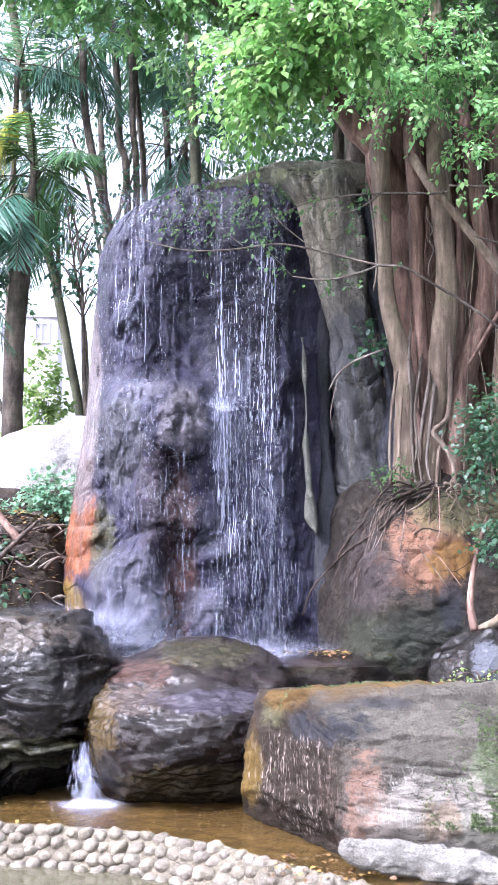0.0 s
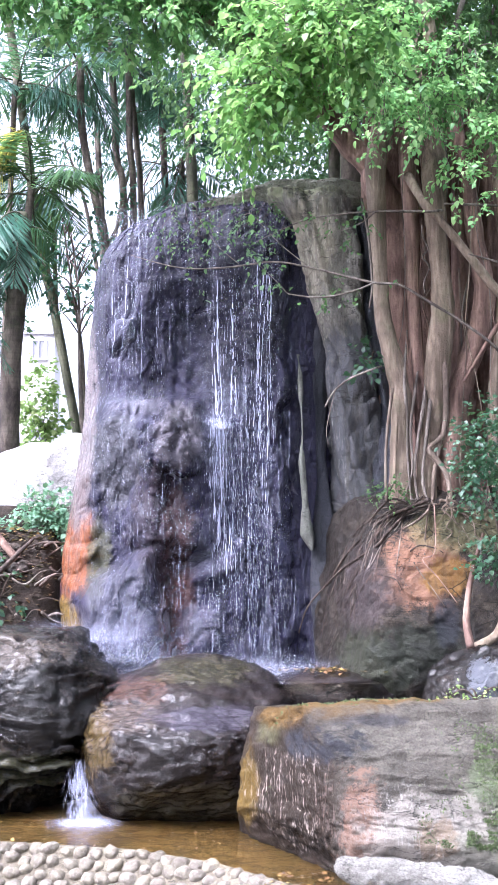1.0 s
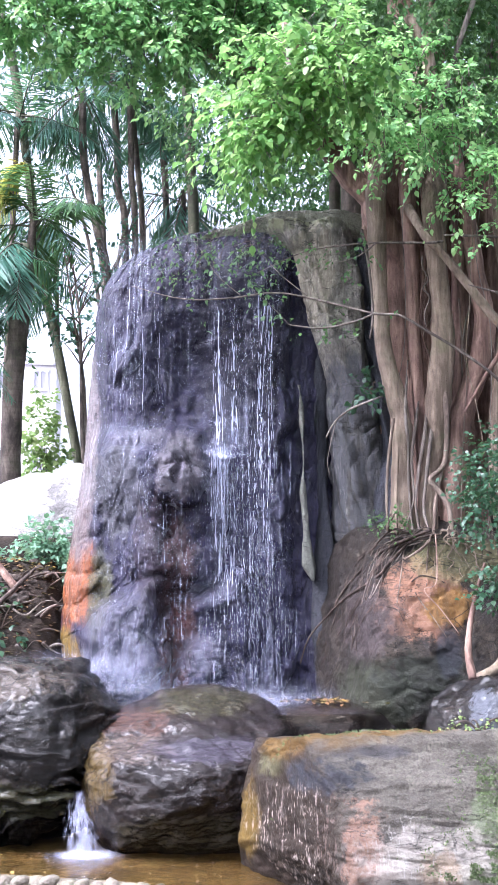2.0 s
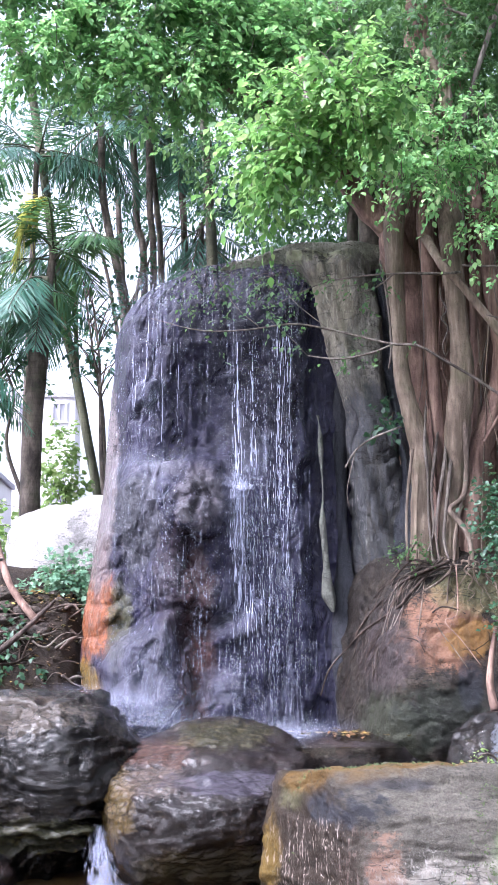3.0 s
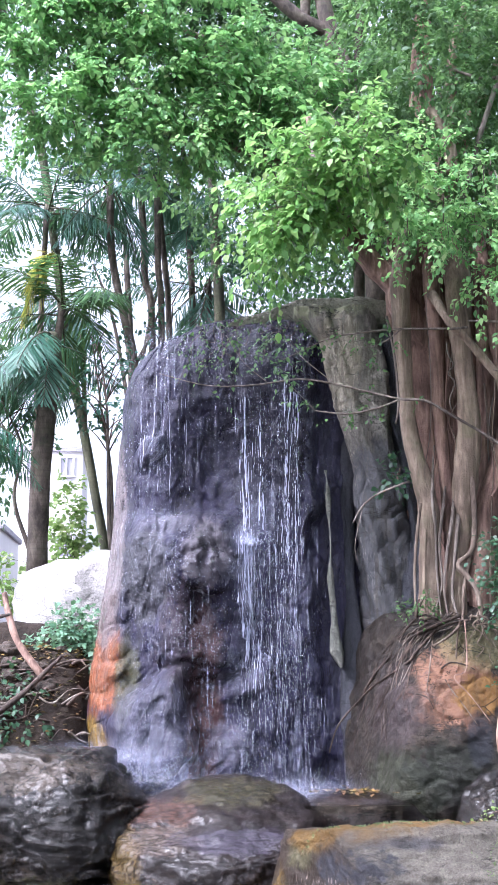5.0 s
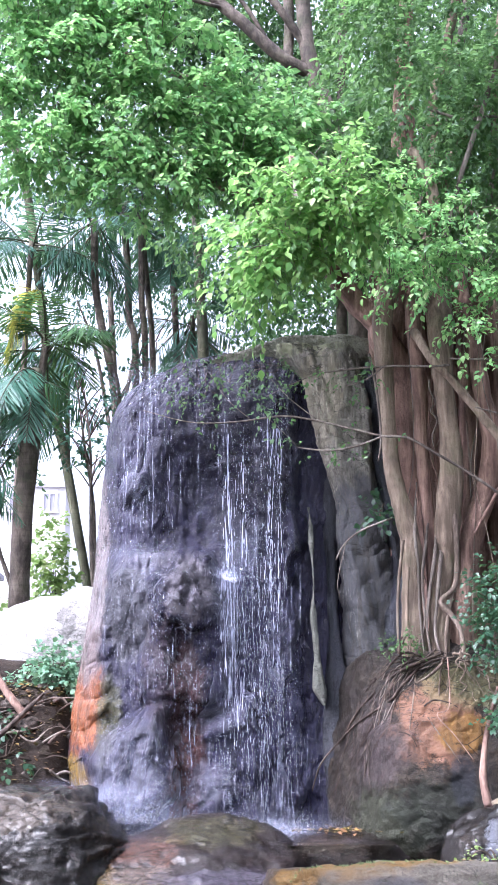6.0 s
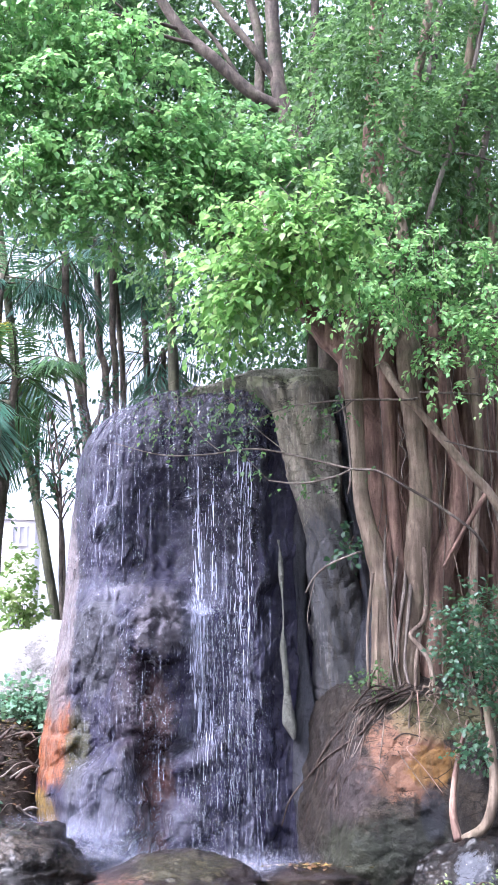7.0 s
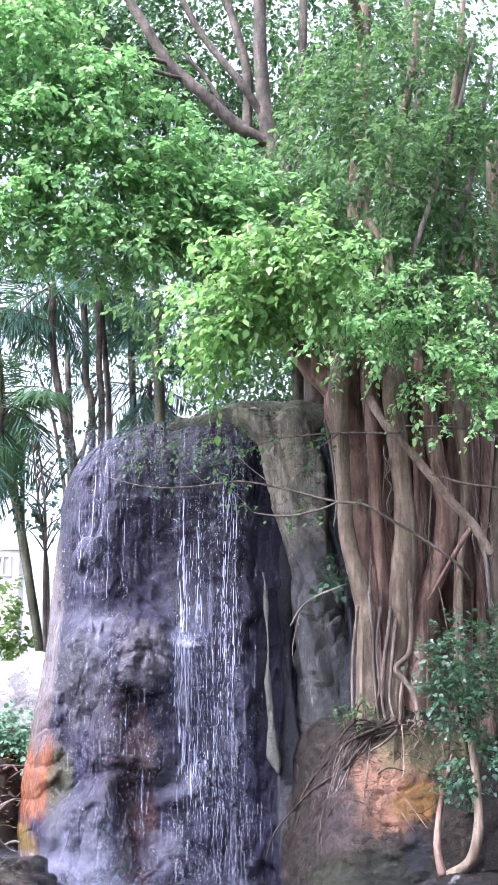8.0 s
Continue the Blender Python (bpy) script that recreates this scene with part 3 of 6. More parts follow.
def boughs(masses, material, parent, seed, leaf, twig=0.16, side=6, per=6, droop=0.35, label=""):
    """Foliage on twigs: thin shoots start all through each mass (centre, reach, count) and arch outwards, with side sprays of leaves."""
    rng = np.random.default_rng(seed)
    lines, tips, dirs = [], [], []
    for c, reach, count in masses:
        c, reach = np.array(c, dtype=float), np.array(reach, dtype=float)
        for _ in range(count):
            p = rng.normal(0, 1, 3)
            p *= rng.uniform(0, 1) ** 0.4 / np.linalg.norm(p)
            p *= 1 + 0.5 * noise.noise(Vector(p * 1.6 + c))
            a = c + p * reach * 0.85
            run = p * 0.5 + rng.normal(0, 0.55, 3) + np.array([0, -0.25, 0.0])
            e = a + run / np.linalg.norm(run) * rng.uniform(0.16, 0.4)
            u = np.linspace(0, 1, 5)[:, None]
            arc = a + (e - a) * u + np.array([0, 0, 1.0]) * (0.25 * np.sin(u * 3.1) - 0.5 * u * u) * np.linalg.norm(e - a) * droop
            lines.append([(*q, 0.0042 * (1.15 - w)) for q, w in zip(arc, u[:, 0])])
            run = arc[-1] - arc[-2]
            flat = np.cross(run / (np.linalg.norm(run) + 1e-9), [0, 0, 1.0])
            for k in range(side):
                w = 0.1 + 0.9 * (k + rng.uniform(0, 0.8)) / side
                i = min(3, int(w * 4))
                tips.append(arc[i] + (arc[i + 1] - arc[i]) * (w * 4 - i))
                dirs.append((e - a) * 0.8 / np.linalg.norm(e - a) + flat * (1 if k % 2 else -1) * rng.uniform(0.3, 1.1) + rng.normal(0, 0.35, 3))
    tubes("twig", lines, twig_bark, parent, 4, 2)["kind"] = "stuff"
    v, f = twig_leaves(np.array(tips), np.array(dirs), rng, per, twig, leaf, droop, 0.8, 1.15)
    ob = part("foliage", mesh_from("foliage", v, f), material, None, label)
    ob["kind"] = "stuff"
    return under(ob, parent)


def frond_arrays(base, yaw, rise, length, rng, pairs=34, leaflet=0.42, droop=0.9, width=0.024):
    """A feather palm frond: leaflets on both sides of an arching rib. Returns the rib's line and the leaflets' arrays."""
    t = np.linspace(0, 1, 14)
    out = np.array([math.sin(yaw), math.cos(yaw), 0])
    run = length * t * math.cos(rise)
    lift = length * (t * math.sin(rise) - droop * 0.5 * t ** 2.2)
    rib = np.array(base) + out * run[:, None] + np.array([0, 0, 1.0]) * lift[:, None]
    tt = np.repeat(np.linspace(0.16, 0.99, pairs), 2)
    sgn = np.tile([1.0, -1.0], pairs)
    p = np.stack([np.interp(tt, t, rib[:, k]) for k in range(3)], 1)
    tan = np.stack([np.interp(tt, t, np.gradient(rib[:, k])) for k in range(3)], 1)
    tan /= np.linalg.norm(tan, axis=1)[:, None]
    lat = np.cross(tan, [0, 0, 1.0])
    lat /= np.linalg.norm(lat, axis=1)[:, None] + 1e-9
    ln = leaflet * np.sin(np.clip(tt * 1.05, 0, 1) * math.pi) ** 0.5 * rng.uniform(0.85, 1.1, len(tt)) + 0.08
    ax = lat * sgn[:, None] * 0.8 + tan * 0.7 + np.array([0, 0, -0.42]) + rng.normal(0, 0.14, (len(tt), 3))
    ax /= np.linalg.norm(ax, axis=1)[:, None]
    wd = np.cross(ax, lat)
    wd = tan * 0.9 + wd * 0.2
    wd -= ax * np.sum(wd * ax, axis=1)[:, None]
    wd /= np.linalg.norm(wd, axis=1)[:, None] + 1e-9
    L, W = ln[:, None], width * 0.5
    mid = p + ax * L * 0.55 + np.array([0, 0, -0.03])
    tip = p + ax * L + np.array([0, 0, -0.18]) * L
    v = np.stack([p - wd * W * 0.4, p + wd * W * 0.4, mid + wd * W, mid - wd * W, tip], 1).reshape(-1, 3)
    f = (np.array([(0, 1, 2), (0, 2, 3), (3, 2, 4)])[None] + (np.arange(len(p)) * 5)[:, None, None]).reshape(-1, 3)
    return rib, v, f


def palm(name, label, trunk, radius, fronds, frond_len, seed, bark, foliage=None, rise=(0.2, 1.1), pairs=30, leaflet=0.4, droop=1.0, yaws=None, yellow=(), group="palms behind the waterfall"):
    """A feather palm: ringed leaning stem, sheath and a head of arching fronds."""
    rng = np.random.default_rng(seed)
    tree = thing(name, trunk[0], label, "palm tree", group)
    pts = [(*p, radius * (1.25 if i == 0 else 1.0 - 0.12 * i / len(trunk))) for i, p in enumerate(trunk)]
    tube("trunk", pts, bark, tree, 12, 8, 0.05, seed)
    top = np.array(trunk[-1], dtype=float)
    if fronds and radius > 0.1:
        tube("crownshaft", [(*top, radius * 0.9), (*(top + [0, 0, 0.3]), radius * 1.1), (*(top + [0, 0, 0.75]), radius * 0.5)], green_pole, tree, 10, 5, 0.03, seed)
    for k in range(fronds):
        yaw = (yaws[k % len(yaws)] if yaws else k * 2.4) + rng.uniform(-0.35, 0.35)
        ln = frond_len * rng.uniform(0.8, 1.1)
        rib, v, f = frond_arrays(top + [0, 0, (0.45 if radius > 0.1 else -0.25) + 0.3 * (k / max(1, fronds))], yaw, rng.uniform(*rise), ln, rng, pairs, leaflet, droop)
        ob = tube("frond", [(*q, 0.016 * (1 - 0.8 * i / 14)) for i, q in enumerate(rib)], green_pole, tree, 5, 1, 0)
        blades = part("blade", mesh_from("blade", v, f), foliage or leaf_palm)
        blades["kind"] = "stuff"
        blades.parent = ob
    for yaw, up, ln, fall, low in yellow:
        rib, v, f = frond_arrays(top + [0, 0, low], yaw, up, ln, rng, 44, 0.5, fall, 0.045)
        ob = tube("frond", [(*q, 0.014 * (1 - 0.8 * i / 14)) for i, q in enumerate(rib)], green_pole, tree, 5, 1, 0)
        blades = part("blade", mesh_from("blade", v, f), leaf_yellow)
        blades["kind"], blades["label"] = "stuff", "yellowing leaflets"
        blades.parent = ob
    return tree


# ---- ground, pools and weir ----
def ground_height(x, y):
    """Pond in front, a step behind the cliff, then a gentle slope up to the far houses."""
    basin = -0.45
    bank = sstep(y, 11.2, 13.6) * 3.0
    side = sstep(abs(x + 0.3), 2.6, 4.2) * sstep(y, 6.0, 10.5) * 1.2
    near = sstep(-y, -6.2, -4.6) * 0.72
    far = sstep(y, 14, 60) * 1.6
    right = sstep(x, 0.7, 1.4) * sstep(y, 9.6, 10.6) * 1.1 * (1 - sstep(y, 11.2, 13.6) * 0.6)
    left = (1 - sstep(x, -2.0, -1.4)) * sstep(y, 10.4, 13.0) * 2.75
    h = basin + max(bank, side, left) + near + far + right
    return h + 0.07 * noise.noise(Vector((x * 0.9, y * 0.9, 0))) + 0.03 * noise.noise(Vector((x * 4, y * 4, 3)))


def build_ground():
    xs = np.concatenate([-np.geomspace(500, 6, 24), np.linspace(-5.6, 5.6, 94), np.geomspace(6, 500, 24)])
    ys = np.concatenate([-np.geomspace(500, 3, 22), np.linspace(-2, 20, 130), np.geomspace(21, 900, 26)])
    v = [(x, y, ground_height(x, y) if abs(x) < 60 and -30 < y < 100 else ground_height(max(-60, min(60, x)), max(-30, min(100, y)))) for y in ys for x in xs]
    w = len(xs)
    i, j = np.meshgrid(np.arange(len(ys) - 1), np.arange(w - 1), indexing="ij")
    f = np.stack([i * w + j, i * w + j + 1, (i + 1) * w + j + 1, (i + 1) * w + j], -1).reshape(-1, 4)
    ob = part("ground", mesh_from("ground", v, f, True), soil)
    tagged(ob, "brown earth bank strewn with roots and litter", "ground", kind="structure")


build_ground()

# weir: a low curved cobbled sill between the clear pool and the murky pond in front
WEIR_TOP = [(-4.5, 9.45), (-2.6, 9.05), (-1.75, 8.9), (-0.74, 8.62), (-0.2, 8.25), (0.25, 7.72), (0.75, 7.2), (1.6, 6.9)]
WEIR_RUN = 0.27


def weir_point(s, k):
    """Place on the sloping face: s along the sill, k from its crest (0) to its foot (1)."""
    x = -4.5 + 6.1 * s
    y = curve_at(x, WEIR_TOP)
    dy = (curve_at(x + 0.1, WEIR_TOP) - curve_at(x - 0.1, WEIR_TOP)) / 0.2
    n = Vector((dy, -1, 0)).normalized()
    drop = 0.03 - 0.2 * k - 0.06 * k * k
    return Vector((x, y, 0)) + n * WEIR_RUN * k + Vector((0, 0, drop))


def build_weir():
    v, f = [], []
    prof = [(-0.45, -0.35), (-0.3, -0.02), (0.0, 0.0), (0.5, 0.0), (1.0, 0.0), (1.15, -0.3)]
    n = 80
    for i in range(n + 1):
        for k, extra in prof:
            p = weir_point(i / n, max(0, k))
            if k < 0:
                p = weir_point(i / n, 0) + (weir_point(i / n, 0) - weir_point(i / n, 0.5)) * (-k * 2)
                p.z = 0.02
            v.append((p.x, p.y, p.z + extra))
    m = len(prof)
    for i in range(n):
        for j in range(m - 1):
            f.append((i * m + j, i * m + j + 1, (i + 1) * m + j + 1, (i + 1) * m + j))
    ob = part("weir", mesh_from("weir", v, f, True), mortar)
    return tagged(ob, "low curved weir faced with pale river cobbles", "weir", kind="structure")


weir = build_weir()


def sheet(name, corners, z, material, label, category, cuts=40):
    """A level sheet of water inside a plan rectangle."""
    (x0, y0), (x1, y1) = corners
    xs, ys = np.linspace(x0, x1, cuts), np.linspace(y0, y1, cuts)
    v = [(x, y, z) for y in ys for x in xs]
    i, j = np.meshgrid(np.arange(cuts - 1), np.arange(cuts - 1), indexing="ij")
    f = np.stack([i * cuts + j, i * cuts + j + 1, (i + 1) * cuts + j + 1, (i + 1) * cuts + j], -1).reshape(-1, 4)
    return tagged(part(name, mesh_from(name, v, f, True), material), label, category, kind="structure")


def pool_between():
    """Clear pool behind the weir: its front rim follows the crest."""
    n, v, f = 60, [], []
    for i in range(n + 1):
        x = -4.4 + 5.9 * i / n
        y0 = curve_at(x, WEIR_TOP) - 0.02
        for k in range(9):
            v.append((x, y0 + (11.2 - y0) * k / 8, 0.0))
    for i in range(n):
        for k in range(8):
            f.append((i * 9 + k, (i + 1) * 9 + k, (i + 1) * 9 + k + 1, i * 9 + k + 1))
    tagged(part("pool_water", mesh_from("pool_water", v, f, True), pool_water), "shallow clear brownish pool below the boulders", "water", kind="structure")
    bed = [(x, y, z - 0.07 + 0.02 * noise.noise(Vector((x * 3, y * 3, 0)))) for x, y, z in v]
    tagged(part("pool_bed", mesh_from("pool_bed", bed, f, True), pool_bed), "brown silt and gravel bed of the pool", "pool bed", kind="structure")


pool_between()
sheet("pond_water", ((-8, 4.9), (5, 9.2)), -0.19, murky_water, "still murky pond in front of the weir", "water", 30)
sheet("basin_water", ((-1.7, 10.3), (1.1, 12.2)), 0.97, pool_water, "splashing basin at the foot of the waterfall", "water", 30)


# ---- the cliff ----
LEFT_EDGE = [(0.0, -1.75), (1.0, -1.75), (1.55, -1.84), (2.1, -1.82), (2.6, -1.74), (3.14, -1.66), (4.3, -1.58), (4.8, -1.53), (6.0, -1.5)]


def dome(x, z, x0, z0, sx, sz, lean=0.0):
    """A rounded boss: 1 at its middle, 0 at its rim."""
    u, w = (x - x0) / sx, (z - z0 - lean * (x - x0)) / sz
    k = max(0.0, 1.15 - max(abs(u) ** 2.6 + abs(w) ** 2.6, 0.15))
    return k ** 0.8


def cliff_bulge(x, z):
    """How far the face stands forward of its plain upright front."""
    q = Vector((x * 2.6, z * 2.6, 4.0))
    x += 0.1 * noise.noise(q) + 0.05 * noise.noise(q * 2.7)
    z += 0.1 * noise.noise(q + Vector((9, 9, 0))) + 0.05 * noise.noise(q * 2.7 + Vector((9, 9, 0)))
    # sloping ledge halfway up, deepest towards the left
    inside = sstep(x, -1.6, -1.38) * (1 - sstep(x, -0.95, -0.62))
    edge = 3.53 + 0.03 * math.sin(x * 9) + 0.05 * (x + 0.8)
    low = 1 - sstep(z, edge - 0.26, edge + 0.02)
    b = 0.36 * inside * low * (0.55 + 0.45 * sstep(z, 2.3, 3.2))
    b += 0.12 * (1 - sstep(abs(x + 0.48), 0.2, 0.34)) * (1 - sstep(z, 3.42, 3.6)) * sstep(z, 2.9, 3.3)
    # boss under the ledge with a cleft in it
    b += (0.3 + 0.05 * noise.noise(Vector(((x + z) * 22, (x - z) * 5, 1.0)))) * dome(x, z, -0.6, 3.12, 0.27, 0.38) + 0.3 * dome(x, z, -0.6, 2.55, 0.42, 0.55) + 0.07 * dome(x, z, -0.9, 3.02, 0.24, 0.34) - 0.08 * bell(x, z, -0.64, 3.0, 0.035, 0.1)
    # hollow above the ledge and the arched rib beside it
    b -= 0.3 * bell(x, z, -0.5, 4.12, 0.27, 0.5)
    b += 0.1 * bell(x, z, -1.0, 4.45 + (x + 1.0) * 1.1, 0.2, 0.22) + 0.22 * dome(x, z, -1.2, 4.14, 0.17, 0.14, 0.5) + 0.12 * dome(x, z, -1.28, 4.62, 0.16, 0.4)
    # foot: leaning apron with rounded blocks
    b += 0.3 * sstep(-z, -2.7, -1.0) * (1 - sstep(x, -0.1, 0.3))
    b += 0.42 * dome(x, z, -1.12, 1.5, 0.42, 0.5, 0.45) + 0.16 * dome(x, z, -0.22, 1.97, 0.26, 0.15, 0.7) + 0.2 * dome(x, z, -0.42, 1.25, 0.26, 0.24, 0.9) + 0.1 * dome(x, z, -0.55, 2.2, 0.13, 0.1, 0.4) + 0.1 * dome(x, z, -0.95, 2.3, 0.3, 0.24, -0.3)
    b -= 0.08 * bell(x, z, -0.42, 1.3 + (x + 0.42) * 1.0, 0.25, 0.025)
    b *= 0.68
    # stacked blocks at the rusty corner
    if x < -1.3:
        for zc, h in ((2.62, 0.2), (2.3, 0.15), (2.02, 0.14), (1.6, 0.3)):
            b += 0.1 * dome(x, z, -1.64, zc, 0.3, h, 0.15)
    b += 0.14 * bell(x, z, 0.0, 5.0, 0.3, 0.35)
    b -= 0.14 * sstep(x, 0.3, 0.5) * (1 - sstep(z, 5.0, 5.35))
    return b


def cliff_front(x, z):
    """y of the cliff's face."""
    s = max(0.0, min(1.0, (z - 4.6) / (1.15 + 0.12 * x)))
    return 13.0 - 1.25 * (1 - s ** 2.5) ** 0.4 - cliff_bulge(x, z)


def build_cliff():
    n, m = 540, 430
    v = []
    for i in range(m + 1):
        t = i / m
        zz = 0.3 + 4.3 * min(1.0, t / 0.74)
        s = max(0.0, (t - 0.74) / 0.26)
        s = 1 - (1 - s) ** 1.6
        shrink = (1 - s ** 2.5) ** 0.4 if s < 1 else 0.0
        for j in range(n):
            # three quarters of the corners lie on the front
            q = j / n
            th = -math.pi + (q / 0.75) * math.pi if q < 0.75 else (q - 0.75) / 0.25 * math.pi
            c, sn = math.cos(th), math.sin(th)
            e = 2 / 3.4
            px = math.copysign(abs(c) ** e, c)
            py = math.copysign(abs(sn) ** e, sn)
            z = zz
            xl = curve_at(z, LEFT_EDGE)
            cx, a = (xl + 1.2) / 2, (1.2 - xl) / 2
            x = cx + a * px * shrink
            y = 13.0 + 1.25 * py * shrink
            z = zz + s * (1.15 + 0.12 * x)
            front = max(0.0, -py) ** 0.6
            y -= cliff_bulge(x, z) * front * min(1, shrink * 2)
            p = Vector((x, y, z))
            d = 0.05 * fbm(p * 1.7 + Vector((3, 1, 7)), 3) + 0.018 * (noise.ridged_multi_fractal(p * 2.6, 1.0, 2.1, 3, 1.0, 2.0) - 1.0)
            d += 0.022 * noise.noise(Vector((x * 13, y * 5, z * 1.1))) + 0.022 * fbm(p * 8, 4) + 0.022 * fracture(Vector((x, y, z * 0.7)) * 1.9) + 0.014 * fracture(Vector((x, y, z * 0.6)) * 5)
            d += 0.016 * (noise.ridged_multi_fractal(Vector((x * 7, y * 7, z * 3.2)), 1.0, 2.2, 3, 1.0, 2.0) - 1.0) + 0.007 * noise.noise(Vector((x * 38, y * 20, z * 9)))
            w = 0.6 + 0.4 * abs(py)
            v.append((x + px * d * (1 - abs(py)) - px * d * 0.3, y + py * d * w, z + d * 0.5 * s))
    i, j = np.meshgrid(np.arange(m), np.arange(n), indexing="ij")
    k = (j + 1) % n
    f = np.stack([i * n + j, i * n + k, (i + 1) * n + k, (i + 1) * n + j], -1).reshape(-1, 4)
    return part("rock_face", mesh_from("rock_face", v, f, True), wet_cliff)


def slab(name, rows, material, seed, rough=0.06, sides=64, steps=26, tilt=0.0):
    """An upright rock rib with an oblong section: rows of (z, left x, right x, front y, depth)."""
    z0, z1 = rows[0][0], rows[-1][0]
    zs = np.linspace(z0, z1, steps * len(rows))
    cols = [np.interp(zs, [r[0] for r in rows], [r[k] for r in rows]) for k in range(1, 5)]
    off = Vector((seed * 3.1, seed * 1.7, seed * 0.9))
    v = []
    for z, xl, xr, yf, dp in zip(zs, *cols):
        cap = min(1.0, (z1 - z) / 0.18 + 0.02) ** 0.5
        for j in range(sides):
            th = 2 * math.pi * j / sides
            c, sn = math.cos(th), math.sin(th)
            px, py = math.copysign(abs(c) ** 0.62, c), math.copysign(abs(sn) ** 0.62, sn)
            x = (xl + xr) / 2 + (xr - xl) / 2 * px * cap
            y = yf + dp / 2 + dp / 2 * py * cap
            p = Vector((x, y, z))
            lx = x + (z - 4) * tilt
            d = rough * (0.8 * fbm(Vector((lx * 1.8, y * 1.8, z * 0.7)) + off, 3) + 0.3 * noise.noise(Vector((lx * 15, y * 7, z * 0.8)) + off) - 2.4 * abs(noise.noise(Vector((lx * 3.2, y * 2, z * 0.45)) - off)) + 0.35 * fracture(Vector((lx, y, z * 0.5)) * 3 + off) + 0.25 * fbm(p * 7 + off, 3))
            v.append((x + px * d, y + py * d, z + d * 0.5))
    m = len(zs)
    i, j = np.meshgrid(np.arange(m - 1), np.arange(sides), indexing="ij")
    k = (j + 1) % sides
    f = np.stack([i * sides + j, i * sides + k, (i + 1) * sides + k, (i + 1) * sides + j], -1).reshape(-1, 4)
    f = np.concatenate([f, np.array([[(m - 1) * sides + a, (m - 1) * sides + a + 1, (m - 1) * sides + sides - 2 - a, (m - 1) * sides + sides - 1 - a] for a in range(sides // 2 - 1)])])
    return part(name, mesh_from(name, v, f, True), material)


cliff = thing("waterfall_cliff", (-0.3, 12.9, 0.3), "tall dark wet cliff with rusty orange foot and grey buttress", "rock cliff")
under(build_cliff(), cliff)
buttress = under(slab("buttress", [(2.2, 0.84, 1.42, 11.75, 1.0), (2.85, 0.82, 1.38, 11.7, 1.1), (3.9, 0.8, 1.3, 11.6, 1.2), (4.4, 0.66, 1.2, 11.5, 1.3), (4.9, 0.5, 1.14, 11.45, 1.4),
                                   (5.2, 0.44, 1.12, 11.45, 1.5), (5.4, 0.26, 1.1, 11.5, 1.6), (5.55, 0.05, 1.08, 11.6, 1.6), (5.72, -0.1, 1.02, 11.75, 1.5)], dry_render, 3, 0.085, sides=128, steps=34, tilt=0.3), cliff)
# Extra slab: the buttress's side in shade, put into a darker rock colour.
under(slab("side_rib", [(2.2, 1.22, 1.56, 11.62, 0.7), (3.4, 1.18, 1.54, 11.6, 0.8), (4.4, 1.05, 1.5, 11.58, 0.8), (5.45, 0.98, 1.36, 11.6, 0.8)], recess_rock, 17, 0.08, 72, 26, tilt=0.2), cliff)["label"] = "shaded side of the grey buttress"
brow = under(rock("brow", (0.5, 12.6, 5.56), (1.15, 0.75, 0.26), 77, mossy_brow, 2.2, 5, 0.09, 0.3, 5, [((-0.32, -0.15, 0.94), (0.0, 12.3, 5.66))], blocks=0.3), cliff)
brow["label"] = "dry mossy brow of grey rock"
buttress["label"] = "dry grey fluted rock buttress"
strip = under(slab("lime_rib", [(2.08, 0.6, 0.65, 11.66, 0.18), (2.22, 0.52, 0.66, 11.64, 0.2), (2.5, 0.53, 0.62, 11.65, 0.2), (2.9, 0.49, 0.6, 11.63, 0.2), (3.3, 0.52, 0.56, 11.66, 0.2), (3.6, 0.5, 0.56, 11.67, 0.2), (3.95, 0.49, 0.52, 11.72, 0.15)], pale_lime, 5, 0.03, 30, 16), cliff)
strip["label"] = "pale lime-coated rib of rock"
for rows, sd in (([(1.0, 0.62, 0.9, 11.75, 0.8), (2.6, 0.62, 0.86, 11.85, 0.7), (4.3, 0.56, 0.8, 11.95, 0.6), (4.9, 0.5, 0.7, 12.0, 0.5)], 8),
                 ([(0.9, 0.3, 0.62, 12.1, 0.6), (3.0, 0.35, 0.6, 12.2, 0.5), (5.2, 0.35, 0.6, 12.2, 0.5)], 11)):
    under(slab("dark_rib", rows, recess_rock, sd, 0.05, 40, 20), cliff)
tagged(rock("hill_rock", (2.4, 13.5, 2.2), (1.75, 1.2, 2.9), 21, bank_stone, detail=5, rough=0.12), "dark rocky hillside behind the banyan", "rock", kind="structure")

# ---- boulders ----
def tag_rock(ob, label, category="boulder", group="boulders round the pool"):
    return tagged(ob, label, category, group)


tag_rock(rock("boulder", (-1.98, 10.45, 0.62), (1.0, 0.9, 0.8), 2, strata_rock, 2.7, 4, 0.085, 1.7, 7,
              [((0.62, -0.35, -0.7), (-1.3, 9.75, 0.62)), ((0.1, -0.15, 1), (-1.9, 10.2, 1.36)), ((0, -0.8, -0.6), (-1.9, 9.7, 0.55))], hold=0.7, blocks=0.28), "dark wet layered boulder beside the small cascade")
tag_rock(rock("boulder", (-0.42, 10.35, 0.5), (0.95, 1.1, 0.74), 5, wet_boulder, 2.1, 3, 0.085, 0.1, 7,
              [((0.1, -0.6, -0.8), (-0.4, 9.6, 0.15)), ((0, -0.3, 0.95), (-0.4, 10.2, 0.92))], hold=0.9, blocks=0.2), "rounded glossy wet brown boulder under the waterfall")
